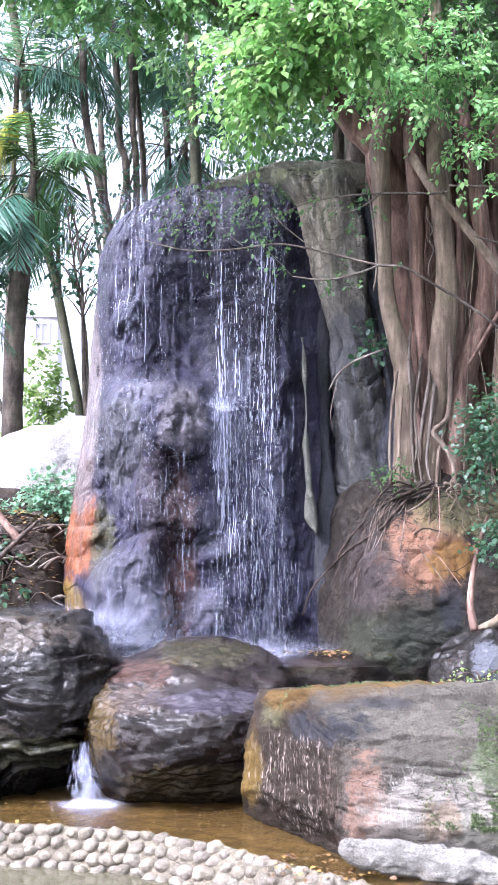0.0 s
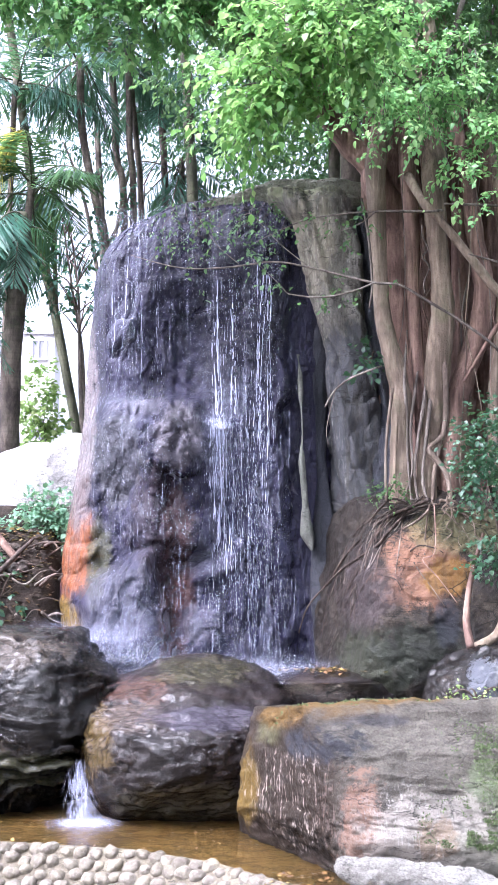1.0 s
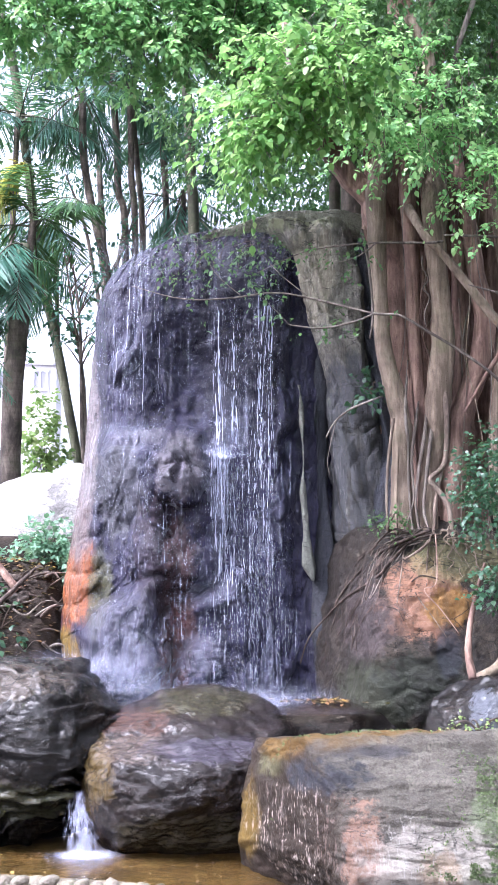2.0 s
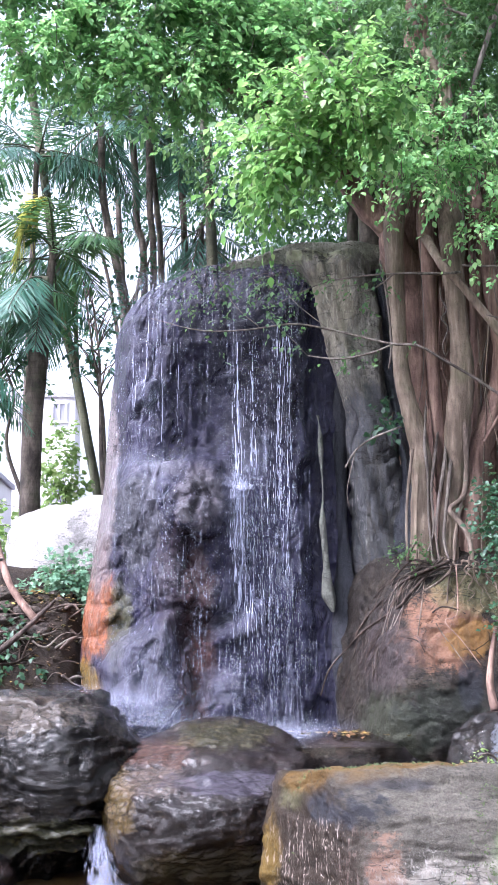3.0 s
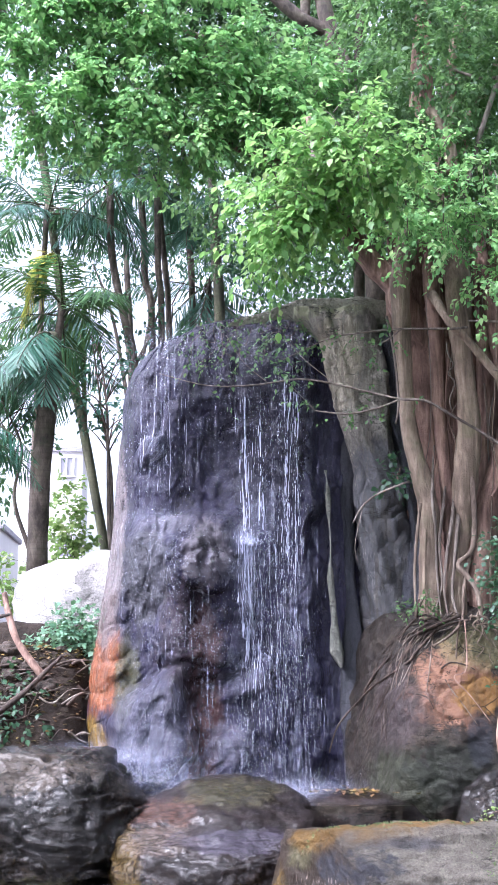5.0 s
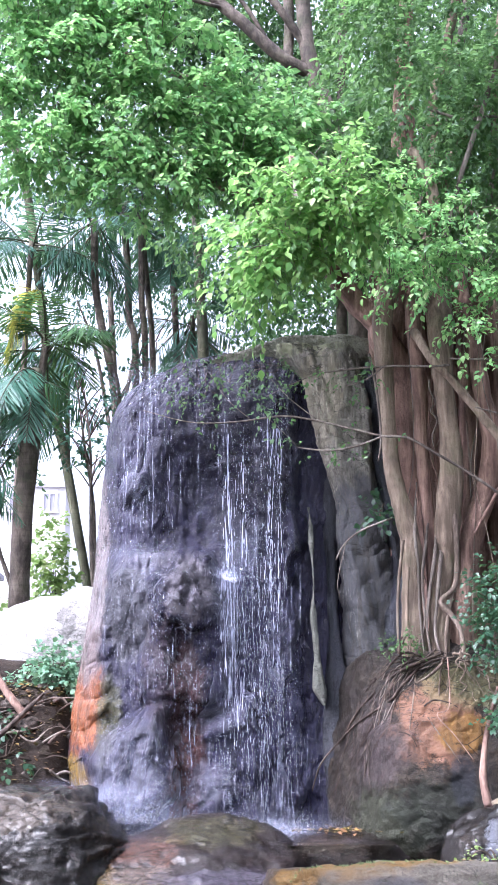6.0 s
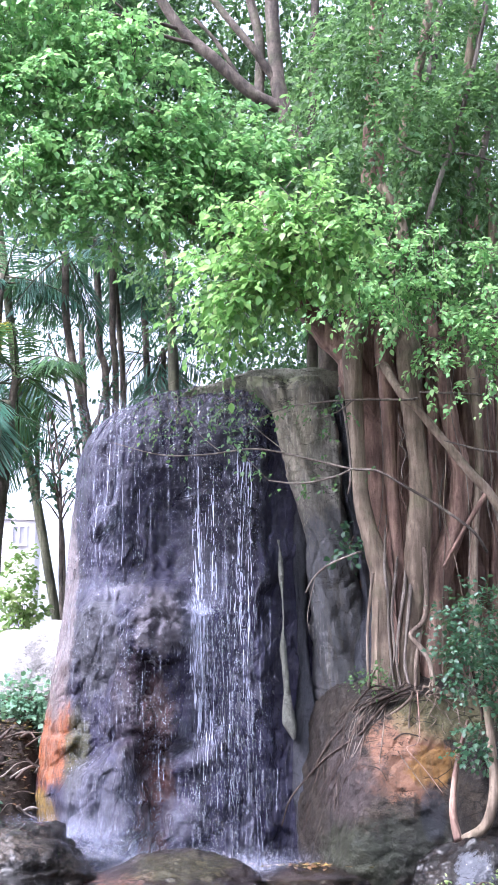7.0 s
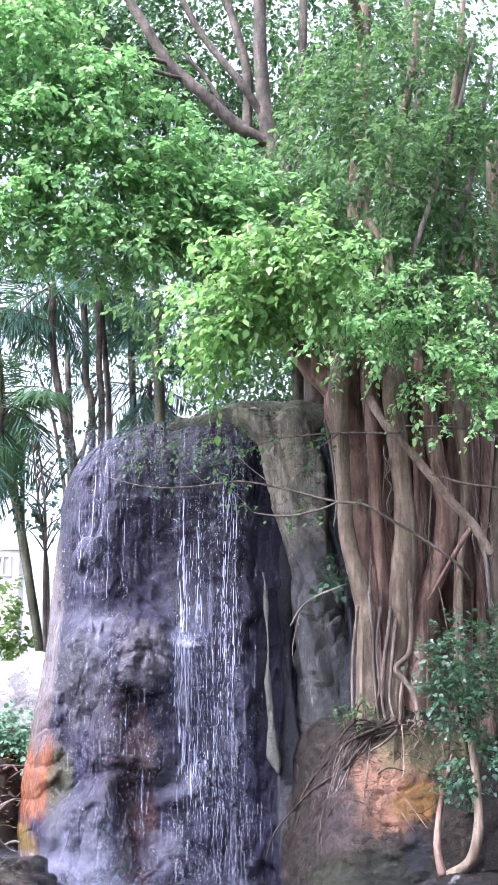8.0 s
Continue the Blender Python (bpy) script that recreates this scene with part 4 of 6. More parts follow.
flat = tag_rock(rock("boulder", (1.43, 8.65, 0.3), (1.5, 1.25, 0.95), 9, flat_boulder, 4.5, 2, 0.05, 0.35, 7,
              [((0.0, 0.1, 0.99), (0.9, 8.3, 0.96)), ((0.03, -0.78, 0.62), (1.0, 7.85, 0.48)), ((-0.877, -0.48, 0.05), (0.26, 8.43, 0.4)), ((-0.7, -0.35, -0.6), (0.02, 8.75, 0.3)), ((-0.72, -0.1, 0.68), (0.12, 8.7, 0.8)), ((-0.95, 0, 0.3), (0.0, 8.8, 0.6)), ((-0.2, -0.6, 0.77), (0.4, 8.1, 0.84))],
              hold=0.3, blocks=0.35),
         "large flat-topped grey boulder streaked brown, pink and mossy green")
crust = rock("lime_crust", (1.14, 7.58, 0.06), (0.62, 0.15, 0.095), 15, lime_crust, 3.2, 5, 0.12, 0.5, 6, turn=-12, blocks=0.6)
crust.rotation_euler.y = radians(7)
under(crust, flat)["label"] = "chalky white lime crust along the foot"
tag_rock(rock("boulder", (1.62, 11.45, 1.55), (1.0, 0.9, 1.05), 31, bank_stone, 3.4, 8, 0.065, 0.2, 7, [((0, -0.5, 0.87), (1.5, 11.0, 2.42)), ((-0.75, -0.6, 0.3), (0.85, 10.95, 1.9)), ((0.2, -0.9, 0.3), (1.6, 10.7, 1.8))], blocks=0.3), "tall bank rock with an orange patch, draped in roots")
tag_rock(rock("boulder", (2.05, 10.12, 0.86), (0.62, 0.45, 0.42), 37, strata_rock, 2.8, 7, 0.12, 0.4, 6, [((-0.6, -0.5, 0.6), (1.68, 9.95, 1.02))], blocks=0.3), "low dark boulder with a white lime spill")
tag_rock(rock("boulder", (-2.15, 9.75, 0.02), (0.25, 0.25, 0.18), 41, wet_boulder, 2.5, 5, 0.08, 0.1, 4), "small mossy boulder at the pool's rim")
tag_rock(rock("boulder", (0.75, 10.9, 0.75), (0.7, 0.6, 0.28), 43, wet_boulder, 2.6, 6, 0.1, 0.1, 5), "low dark rock at the basin's rim")
ledge = thing("rock_ledge", (-2.25, 14.5, 2.1), "pale sunlit rock ledge behind the waterfall", "rock ledge")
for c, r, sd in (((-2.25, 14.5, 2.7), (0.72, 0.9, 0.64), 51), ((-1.8, 14.2, 2.75), (0.5, 0.7, 0.66), 52)):
    under(rock("slab", c, r, sd, pale_ledge, 3.2, 8, 0.08, 0.25, 5, turn=6, blocks=0.3), ledge)
rng = random.Random(5)
for k in range(44):
    x, y = rng.uniform(-3.1, -1.75), rng.uniform(10.9, 12.9)
    r = rng.uniform(0.05, 0.12)
    tag_rock(rock("stone", (x, y, ground_height(x, y) + r * 0.1), (r * 1.3, r * 0.9, r * 0.6), 60 + k, bank_rubble, 2.2, 10, 0.2, 0, 3, blocks=0.5, turn=rng.uniform(0, 180)),
             "rough brown stone in the earth bank", "stone", "stones in the bank")


# ---- falling water ----
def strands(seed, lines):
    """Wandering broken threads of water. Each line: x, spread, count, top, foot, radius, how much of it is unbroken."""
    rng = np.random.default_rng(seed)
    v, f = [], []
    for x0, spread, count, top, foot, radius, fill in lines:
        for _ in range(count):
            x = x0 + rng.normal(0, spread)
            z = top - abs(rng.normal(0, 0.12))
            end = foot + abs(rng.normal(0, 0.1))
            y, ph, lean, rr = 99.0, rng.uniform(0, 90), rng.normal(0, 0.012), radius * rng.uniform(0.45, 1.25)
            ring = None
            while z > end:
                y = min(y, cliff_front(x, z) - 0.035 - 0.03 * noise.noise(Vector((ph, z * 3, 0))))
                flow = noise.noise(Vector((x * 2.5, z * 1.5, ph))) + 0.6 * noise.noise(Vector((ph, z * 6, 5.0))) + 0.7 * noise.noise(Vector((ph, z * 17, 9.0)))
                if flow > 0.75 - 1.5 * fill:
                    r = rr * (0.4 + 0.8 * min(1.0, flow - 0.75 + 1.5 * fill))
                    b = len(v)
                    v += [(x - r, y, z), (x, y - r, z), (x + r, y, z), (x, y + r, z)]
                    if ring is None:
                        f.append((b, b + 1, b + 2, b + 3))
                    else:
                        f += [(ring + a, ring + (a + 1) % 4, b + (a + 1) % 4, b + a) for a in range(4)]
                    ring = b
                else:
                    ring = None
                z -= 0.022
                x += lean * 0.026 + rng.normal(0, 0.0016) + 0.0025 * noise.noise(Vector((ph, z * 2.2, 2.0)))
    return v, f


def drops(count, seed, place, size):
    """Small beads of spray at places drawn by place(rng)."""
    rng = np.random.default_rng(seed)
    o = np.array([(1, 0, 0), (-1, 0, 0), (0, 1, 0), (0, -1, 0), (0, 0, 2.4), (0, 0, -2.4)])
    tri = np.array([(0, 2, 4), (2, 1, 4), (1, 3, 4), (3, 0, 4), (2, 0, 5), (1, 2, 5), (3, 1, 5), (0, 3, 5)])
    p = np.array([place(rng) for _ in range(count)])
    s = size * rng.uniform(0.4, 1.4, count) ** 1.5
    v = (p[:, None] + s[:, None, None] * o[None]).reshape(-1, 3)
    f = (tri[None] + (np.arange(count) * 6)[:, None, None]).reshape(-1, 3)
    return v, f


waterfall = thing("waterfall", (-0.3, 11.6, 0.97), "thin veil of white water threads falling down a dark cliff", "waterfall")


def stream(name, seed, material, lines):
    v, f = strands(seed, lines)
    under(part(name, mesh_from(name, v, f, True), material), waterfall)["kind"] = "stuff"


stream("main_thread", 1, stream_water, [(-0.27, 0.016, 5, 4.75, 3.3, 0.006, 0.48), (-0.12, 0.022, 5, 4.55, 3.3, 0.0055, 0.42), (-0.2, 0.04, 10, 4.4, 3.0, 0.004, 0.34)])
stream("right_thread", 2, stream_water, [(0.13, 0.03, 8, 4.9, 2.9, 0.004, 0.36), (0.22, 0.02, 7, 4.7, 2.9, 0.0048, 0.42), (0.18, 0.06, 14, 4.4, 2.4, 0.003, 0.3)])
stream("left_thread", 3, stream_water, [(-1.08, 0.014, 4, 5.2, 4.2, 0.006, 0.52), (-1.16, 0.06, 8, 4.6, 3.6, 0.004, 0.38), (-0.86, 0.03, 6, 4.7, 3.6, 0.0035, 0.34)])
stream("plume", 4, drop_water, [(-0.27, 0.03, 26, 3.45, 2.3, 0.0048, 0.4), (-0.22, 0.06, 40, 3.35, 2.0, 0.0036, 0.32), (-0.1, 0.1, 40, 3.3, 1.7, 0.003, 0.26)])
stream("fan", 5, foam_water, [(-0.28, 0.04, 24, 3.4, 1.0, 0.0038, 0.28), (-0.12, 0.11, 60, 3.3, 1.0, 0.0032, 0.24), (0.16, 0.09, 60, 3.4, 1.0, 0.0032, 0.26)])
stream("veil", 6, foam_water, [(-0.05, 0.2, 150, 4.5, 1.0, 0.003, 0.22), (0.15, 0.12, 90, 4.9, 1.0, 0.003, 0.24), (-1.05, 0.17, 130, 3.45, 1.4, 0.0024, 0.18), (-0.62, 0.15, 100, 2.9, 1.0, 0.0022, 0.14)])
stream("crest_water", 7, foam_water, [(-1.15, 0.16, 120, 5.45, 3.6, 0.0034, 0.26), (-0.7, 0.2, 80, 5.55, 3.7, 0.003, 0.2), (-0.1, 0.2, 100, 5.5, 4.2, 0.0034, 0.26), (0.2, 0.1, 60, 5.5, 4.2, 0.0034, 0.28)])
stream("ledge_water", 8, foam_water, [(-1.1, 0.16, 70, 3.5, 2.9, 0.003, 0.26)])


def spray_place(r):
    z = 1.0 + 4.3 * r.uniform(0, 1) ** 1.1
    x = r.uniform(-1.4, 0.42)
    return (x, cliff_front(x, z) - r.uniform(0.03, 0.3), z)


def foot_place(r):
    x = r.normal(-0.2, 0.4)
    return (x, 11.25 + r.normal(0, 0.18), 0.98 + abs(r.normal(0, 0.06)))


def burst_place(r):
    """Beads thrown off where the main stream strikes the cliff."""
    a, d = r.uniform(0.3, 2.84), abs(r.normal(0, 0.11))
    x, z = -0.22 + d * math.cos(a), 3.2 + d * math.sin(a) * 0.8
    return (x, cliff_front(x, z) - r.uniform(0.05, 0.2), z)


v, f = drops(700, 5, burst_place, 0.0035)
under(part("burst", mesh_from("burst", v, f), foam_water), waterfall)["kind"] = "stuff"
v, f = drops(7000, 3, spray_place, 0.0017)
under(part("spray", mesh_from("spray", v, f), drop_water), waterfall)["kind"] = "stuff"
v, f = drops(3000, 4, foot_place, 0.0022)
under(part("splash", mesh_from("splash", v, f), foam_water), waterfall)["kind"] = "stuff"

def mist(count, seed, place, size):
    """Very fine beads that hang in the air."""
    v, f = drops(count, seed, place, size)
    under(part("mist", mesh_from("mist", v, f), mist_water), waterfall)["kind"] = "stuff"


mist(42000, 21, lambda r: (r.normal(-0.2, 0.5), 11.05 + r.normal(0, 0.14), 0.97 + abs(r.normal(0, 0.09))), 0.0012)
mist(16000, 22, lambda r: (r.normal(-1.55, 0.24), 10.85 + r.normal(0, 0.15), 1.28 + abs(r.normal(0, 0.07))), 0.0013)
mist(30000, 24, lambda r: (r.normal(-1.1, 0.25), 10.95 + r.normal(0, 0.12), 1.1 + abs(r.normal(0, 0.22))), 0.0012)
mist(16000, 23, lambda r: (lambda x, z: (x, cliff_front(x, z) - abs(r.normal(0.08, 0.06)), z))(r.normal(-0.2, 0.08), r.normal(3.1, 0.33)), 0.0013)
for k, (x0, z0, sx, sz, count) in enumerate(((-0.1, 3.45, 0.16, 0.12, 5000), (-1.1, 3.5, 0.17, 0.06, 5000), (-0.22, 2.0, 0.14, 0.08, 4000), (-1.15, 1.75, 0.2, 0.14, 3000), (-1.15, 4.2, 0.07, 0.12, 2500), (0.1, 2.3, 0.15, 0.4, 7000), (-0.4, 1.4, 0.12, 0.1, 3000), (-1.15, 5.3, 0.15, 0.1, 3000))):
    mist(count, 30 + k, lambda r: (lambda x, z: (x, cliff_front(x, z) - 0.02 - abs(r.normal(0, 0.05)), z))(r.normal(x0, sx), r.normal(z0, sz)), 0.0012)

# small cascade that slips between two boulders into the clear pool
cascade = thing("small_cascade", (-1.2, 9.75, 0.0), "small white cascade spilling between two boulders", "cascade")


def build_cascade():
    """Thin slivers of water along paths that fan out a little."""
    rng = np.random.default_rng(8)
    v, f = [], []
    for k in range(800):
        a = rng.normal(0, 0.8)
        u = rng.uniform(0, 1) ** 0.9
        x0, y0 = -1.27 + a * 0.026, 9.78 + rng.normal(0, 0.03)
        r, ln = rng.uniform(0.0008, 0.0022), rng.uniform(0.02, 0.09)
        b = len(v)
        for w, rr in ((u, 0.2), (u + ln * 1.1, 1.0), (min(u + ln * 2.2, 1.0), 0.2)):
            px, py, pz = x0 + a * 0.06 * w ** 1.3 + 0.06 * w * w + 0.004 * math.sin(w * 19 + a * 5), y0 - 0.14 * w, 0.46 - 0.46 * min(1.0, w ** 1.25)
            for c in range(4):
                v.append((px + r * rr * math.cos(c * 1.5708), py + r * rr * math.sin(c * 1.5708), pz))
        for i in range(2):
            for c in range(4):
                d = (c + 1) % 4
                f.append((b + i * 4 + c, b + i * 4 + d, b + (i + 1) * 4 + d, b + (i + 1) * 4 + c))
    return under(part("stream", mesh_from("stream", v, f, True), foam_water), cascade)


build_cascade()["kind"] = "stuff"
v, f = drops(6000, 14, lambda r: (-1.2 + r.normal(0, 0.1), 9.6 + r.normal(0, 0.07), abs(r.normal(0, 0.015)) + 0.002), 0.0017)
under(part("foam", mesh_from("foam", v, f), foam_water), cascade)["kind"] = "stuff"


import itertools


# ---- banyan tree ----
banyan = thing("banyan_tree", (1.6, 11.5, 2.5), "old banyan with fused brown trunks and hanging roots gripping a rock", "banyan tree")
stem_seed = itertools.count()


def stem(name, material, flute, points):
    """A stem, trunk or limb of the banyan through points of x, y, z, radius."""
    tube(name, points, material, banyan, 18 if points[0][3] > 0.15 else 12, 9, 0.1, next(stem_seed), flute)


stem("trunk", red_bark, 0.22, [(2.15, 12.3, 2.2, 0.5), (2.1, 12.2, 3.5, 0.42), (2.0, 12.1, 4.6, 0.4), (1.8, 12.0, 5.6, 0.36), (1.65, 11.9, 6.6, 0.24), (1.55, 11.9, 7.6, 0.13), (1.6, 11.9, 9.0, 0.08), (1.7, 11.9, 10.5, 0.05)])
stem("stem", red_bark, 0.2, [(1.72, 11.75, 2.3, 0.26), (1.72, 11.75, 3.6, 0.24), (1.75, 11.8, 5.0, 0.26), (1.7, 11.9, 6.4, 0.2)])
stem("stem", red_bark, 0.2, [(1.3, 12.0, 2.3, 0.16), (1.28, 12.0, 4.0, 0.15), (1.25, 11.95, 5.0, 0.15), (1.35, 11.95, 6.0, 0.16)])
stem("stem", red_bark, 0.2, [(2.5, 11.95, 2.2, 0.3), (2.5, 11.95, 3.6, 0.26), (2.45, 11.95, 5.0, 0.26), (2.3, 12.0, 6.6, 0.16)])
stem("stem", red_bark, 0.2, [(1.5, 11.8, 2.3, 0.2), (1.46, 11.78, 4.0, 0.17), (1.42, 11.75, 5.2, 0.18), (1.55, 11.85, 6.3, 0.2)])
stem("stem", banyan_bark, 0.12, [(1.41, 11.2, 2.48, 0.12), (1.40, 11.2, 2.99, 0.09), (1.40, 11.2, 3.45, 0.095), (1.35, 11.2, 3.76, 0.09), (1.25, 11.2, 4.17, 0.075), (1.22, 11.2, 4.66, 0.075), (1.2, 11.2, 5.26, 0.085), (1.23, 11.2, 5.82, 0.1), (1.49, 11.5, 6.58, 0.11)])
stem("stem", red_bark, 0.15, [(1.63, 11.3, 3.0, 0.08), (1.59, 11.3, 3.67, 0.06), (1.55, 11.3, 4.19, 0.06), (1.54, 11.3, 4.74, 0.065), (1.53, 11.3, 5.23, 0.07), (1.5, 11.3, 5.86, 0.08), (1.55, 11.6, 6.6, 0.1)])
stem("stem", banyan_bark, 0.14, [(1.62, 11.22, 2.4, 0.1), (1.65, 11.22, 2.9, 0.08), (1.7, 11.2, 3.25, 0.085), (1.74, 11.2, 3.6, 0.115), (1.79, 11.2, 4.12, 0.115), (1.78, 11.2, 4.66, 0.09), (1.73, 11.2, 5.2, 0.1), (1.75, 11.4, 5.9, 0.13), (1.65, 11.7, 6.8, 0.15)])
stem("stem", red_bark, 0.15, [(1.94, 11.5, 2.4, 0.13), (1.94, 11.5, 3.17, 0.1), (1.98, 11.5, 3.97, 0.09), (2.03, 11.5, 4.79, 0.09), (2.04, 11.5, 5.64, 0.11), (1.9, 11.7, 6.5, 0.14)])
stem("stem", red_bark, 0.15, [(1.85, 11.35, 2.5, 0.12), (1.91, 11.3, 3.31, 0.11), (2.01, 11.3, 3.67, 0.105), (2.14, 11.3, 4.04, 0.105), (2.21, 11.3, 4.46, 0.095), (2.14, 11.3, 4.9, 0.08), (2.08, 11.4, 5.46, 0.08), (1.95, 11.7, 6.3, 0.1)])
stem("stem", banyan_bark, 0.1, [(2.26, 11.3, 2.4, 0.06), (2.26, 11.3, 3.31, 0.048), (2.3, 11.3, 3.93, 0.042), (2.38, 11.3, 4.57, 0.042), (2.37, 11.3, 5.24, 0.052), (2.32, 11.4, 5.92, 0.06), (2.1, 11.7, 7.0, 0.08)])
stem("stem", red_bark, 0.12, [(2.5, 11.5, 2.3, 0.08), (2.5, 11.5, 3.33, 0.06), (2.55, 11.5, 4.07, 0.05), (2.64, 11.5, 4.96, 0.05), (2.64, 11.5, 5.99, 0.055), (2.5, 11.6, 7.2, 0.07)])
stem("stem", banyan_bark, 0.12, [(2.72, 11.6, 2.2, 0.09), (2.67, 11.6, 3.18, 0.06), (2.69, 11.6, 4.26, 0.055), (2.82, 11.6, 5.21, 0.055), (2.85, 11.6, 6.27, 0.065), (2.95, 11.7, 8.5, 0.07)])
stem("limb", red_bark, 0.14, [(1.75, 11.8, 4.9, 0.2), (1.3, 11.6, 5.43, 0.15), (1.2, 11.6, 5.72, 0.125), (0.98, 11.6, 5.96, 0.11), (0.76, 11.5, 6.25, 0.1), (0.5, 10.6, 6.6, 0.06), (0.3, 9.4, 6.4, 0.04), (0.3, 8.4, 5.7, 0.02)])
stem("limb", banyan_bark, 0.05, [(2.51, 10.9, 3.94, 0.04), (2.36, 10.9, 4.22, 0.043), (2.18, 10.9, 4.43, 0.042), (1.96, 10.9, 4.72, 0.04), (1.76, 10.9, 4.98, 0.036), (1.61, 10.9, 5.14, 0.038), (1.5, 11.2, 5.5, 0.045)])
stem("limb", twig_bark, 0.05, [(2.36, 10.9, 4.22, 0.025), (2.42, 10.9, 4.06, 0.022), (2.46, 10.9, 3.86, 0.02), (2.5, 11.0, 3.4, 0.015)])
stem("limb", red_bark, 0.05, [(2.36, 10.9, 4.22, 0.025), (2.15, 10.9, 3.91, 0.02), (1.95, 11.0, 3.56, 0.014)])
stem("limb", banyan_bark, 0.05, [(1.4, 11.6, 6.2, 0.06), (1.0, 11.2, 6.35, 0.05), (0.4, 10.6, 6.42, 0.04), (-0.33, 10.25, 6.57, 0.03), (-0.68, 10.2, 6.77, 0.024), (-1.3, 10.2, 7.1, 0.012)])
stem("limb", banyan_bark, 0.05, [(1.5, 11.8, 6.6, 0.14), (1.9, 11.4, 7.2, 0.09), (2.3, 11.0, 8.0, 0.06), (2.5, 10.8, 9.2, 0.04)])
stem("limb", twig_bark, 0.05, [(2.3, 11.0, 5.6, 0.04), (2.2, 10.9, 6.6, 0.04), (2.5, 10.9, 7.6, 0.035), (2.8, 10.9, 9.0, 0.02)])
stem("limb", banyan_bark, 0.05, [(1.5, 11.8, 7.0, 0.06), (1.0, 11.6, 7.3, 0.045), (-0.4, 11.0, 7.9, 0.03), (-1.8, 10.4, 8.2, 0.015)])
stem("limb", banyan_bark, 0.06, [(2.08, 10.90, 9.53, 0.039), (1.96, 10.90, 8.69, 0.044), (1.73, 10.90, 7.76, 0.049), (1.68, 10.90, 7.04, 0.054), (1.68, 10.90, 6.23, 0.054)])
stem("limb", twig_bark, 0.06, [(2.48, 10.20, 8.81, 0.016), (2.27, 10.20, 7.97, 0.021), (2.09, 10.20, 7.39, 0.023), (1.82, 10.20, 6.60, 0.023), (1.62, 10.20, 5.90, 0.025)])
stem("limb", banyan_bark, 0.06, [(2.41, 10.40, 7.04, 0.028), (2.42, 10.40, 6.47, 0.042), (2.33, 10.40, 5.93, 0.038), (2.28, 10.40, 5.39, 0.033)])
stem("limb", banyan_bark, 0.06, [(2.58, 10.40, 7.10, 0.021), (2.44, 10.40, 6.47, 0.023), (2.52, 10.40, 6.04, 0.023)])
stem("limb", twig_bark, 0.06, [(1.58, 10.30, 7.32, 0.014), (1.89, 10.30, 7.21, 0.014), (2.15, 10.30, 7.24, 0.012), (2.46, 10.30, 7.16, 0.007)])
stem("limb", twig_bark, 0.06, [(2.54, 10.30, 5.63, 0.016), (2.28, 10.30, 5.67, 0.016), (2.03, 10.30, 5.75, 0.012)])
stem("limb", banyan_bark, 0.06, [(2.61, 11.20, 9.88, 0.035), (2.53, 11.20, 9.08, 0.035), (2.41, 11.20, 8.17, 0.033), (2.31, 11.20, 7.18, 0.030)])
stem("limb", banyan_bark, 0.06, [(1.37, 10.00, 6.78, 0.045), (1.51, 10.00, 6.51, 0.054), (1.55, 10.00, 6.19, 0.054)])

under(slab("fused_trunk", [(2.2, 1.28, 3.1, 11.62, 0.8), (3.0, 1.34, 3.05, 11.66, 0.8), (4.0, 1.3, 3.0, 11.7, 0.75), (5.0, 1.22, 2.9, 11.72, 0.7), (5.8, 1.15, 2.75, 11.75, 0.6), (6.6, 1.25, 2.4, 11.8, 0.5), (7.0, 1.4, 2.0, 11.85, 0.4)],
           red_bark, 29, 0.17, 220, 20, tilt=0.03), banyan)

rng = random.Random(12)


def hanging(x, y, z0, z1, r, sway=0.05):
    n = 6
    return [(x + rng.uniform(-sway, sway) * (0.3 + i / n), y + rng.uniform(-sway, sway) * 0.5, z0 + (z1 - z0) * i / n, r * rng.uniform(0.8, 1.2)) for i in range(n + 1)]


# aerial roots that hang down beside and over the stems
for k in range(20):
    x = rng.uniform(1.3, 2.85)
    z0 = rng.uniform(4.6, 6.4)
    z1 = 2.45 if rng.random() < 0.5 else rng.uniform(3.0, 4.2)
    tube("aerial_root", hanging(x, 11.15 + rng.uniform(-0.1, 0.3), z0, z1, rng.choice((0.003, 0.004, 0.005, 0.007)), 0.09),
         rng.choice((pale_root, banyan_bark, twig_bark, red_bark)), banyan, 6, 5, 0.1, k)
tube("aerial_root", [(1.31, 11.0, 3.5, 0.015), (1.26, 11.0, 3.12, 0.015), (1.24, 11.0, 2.83, 0.012), (1.24, 11.0, 2.5, 0.012)], pale_root, banyan, 7, 6, 0.1, 2)
tube("aerial_root", [(1.04, 10.9, 5.2, 0.012), (1.1, 10.9, 4.85, 0.012), (1.13, 10.9, 4.43, 0.012), (1.1, 10.9, 4.2, 0.008)], twig_bark, banyan, 7, 6, 0.1, 3)
tube("aerial_root", [(1.58, 10.9, 4.95, 0.006), (1.58, 10.9, 4.86, 0.006), (1.63, 10.9, 4.74, 0.006), (1.58, 10.9, 4.66, 0.006), (1.64, 10.9, 4.58, 0.006), (1.59, 10.9, 4.43, 0.005), (1.6, 10.9, 4.33, 0.004)], twig_bark, banyan, 7, 6, 0.1, 4)
# pale feet of the middle stem, like thick strings
prop_seed = itertools.count(5)


def prop_root(points):
    tube("prop_root", [(x, y, z, r * 0.72) for x, y, z, r in points], (pale_root, banyan_bark, twig_bark)[len(points) % 3 if points[0][3] < 0.012 else 0], banyan, 9, 8, 0.16, next(prop_seed))


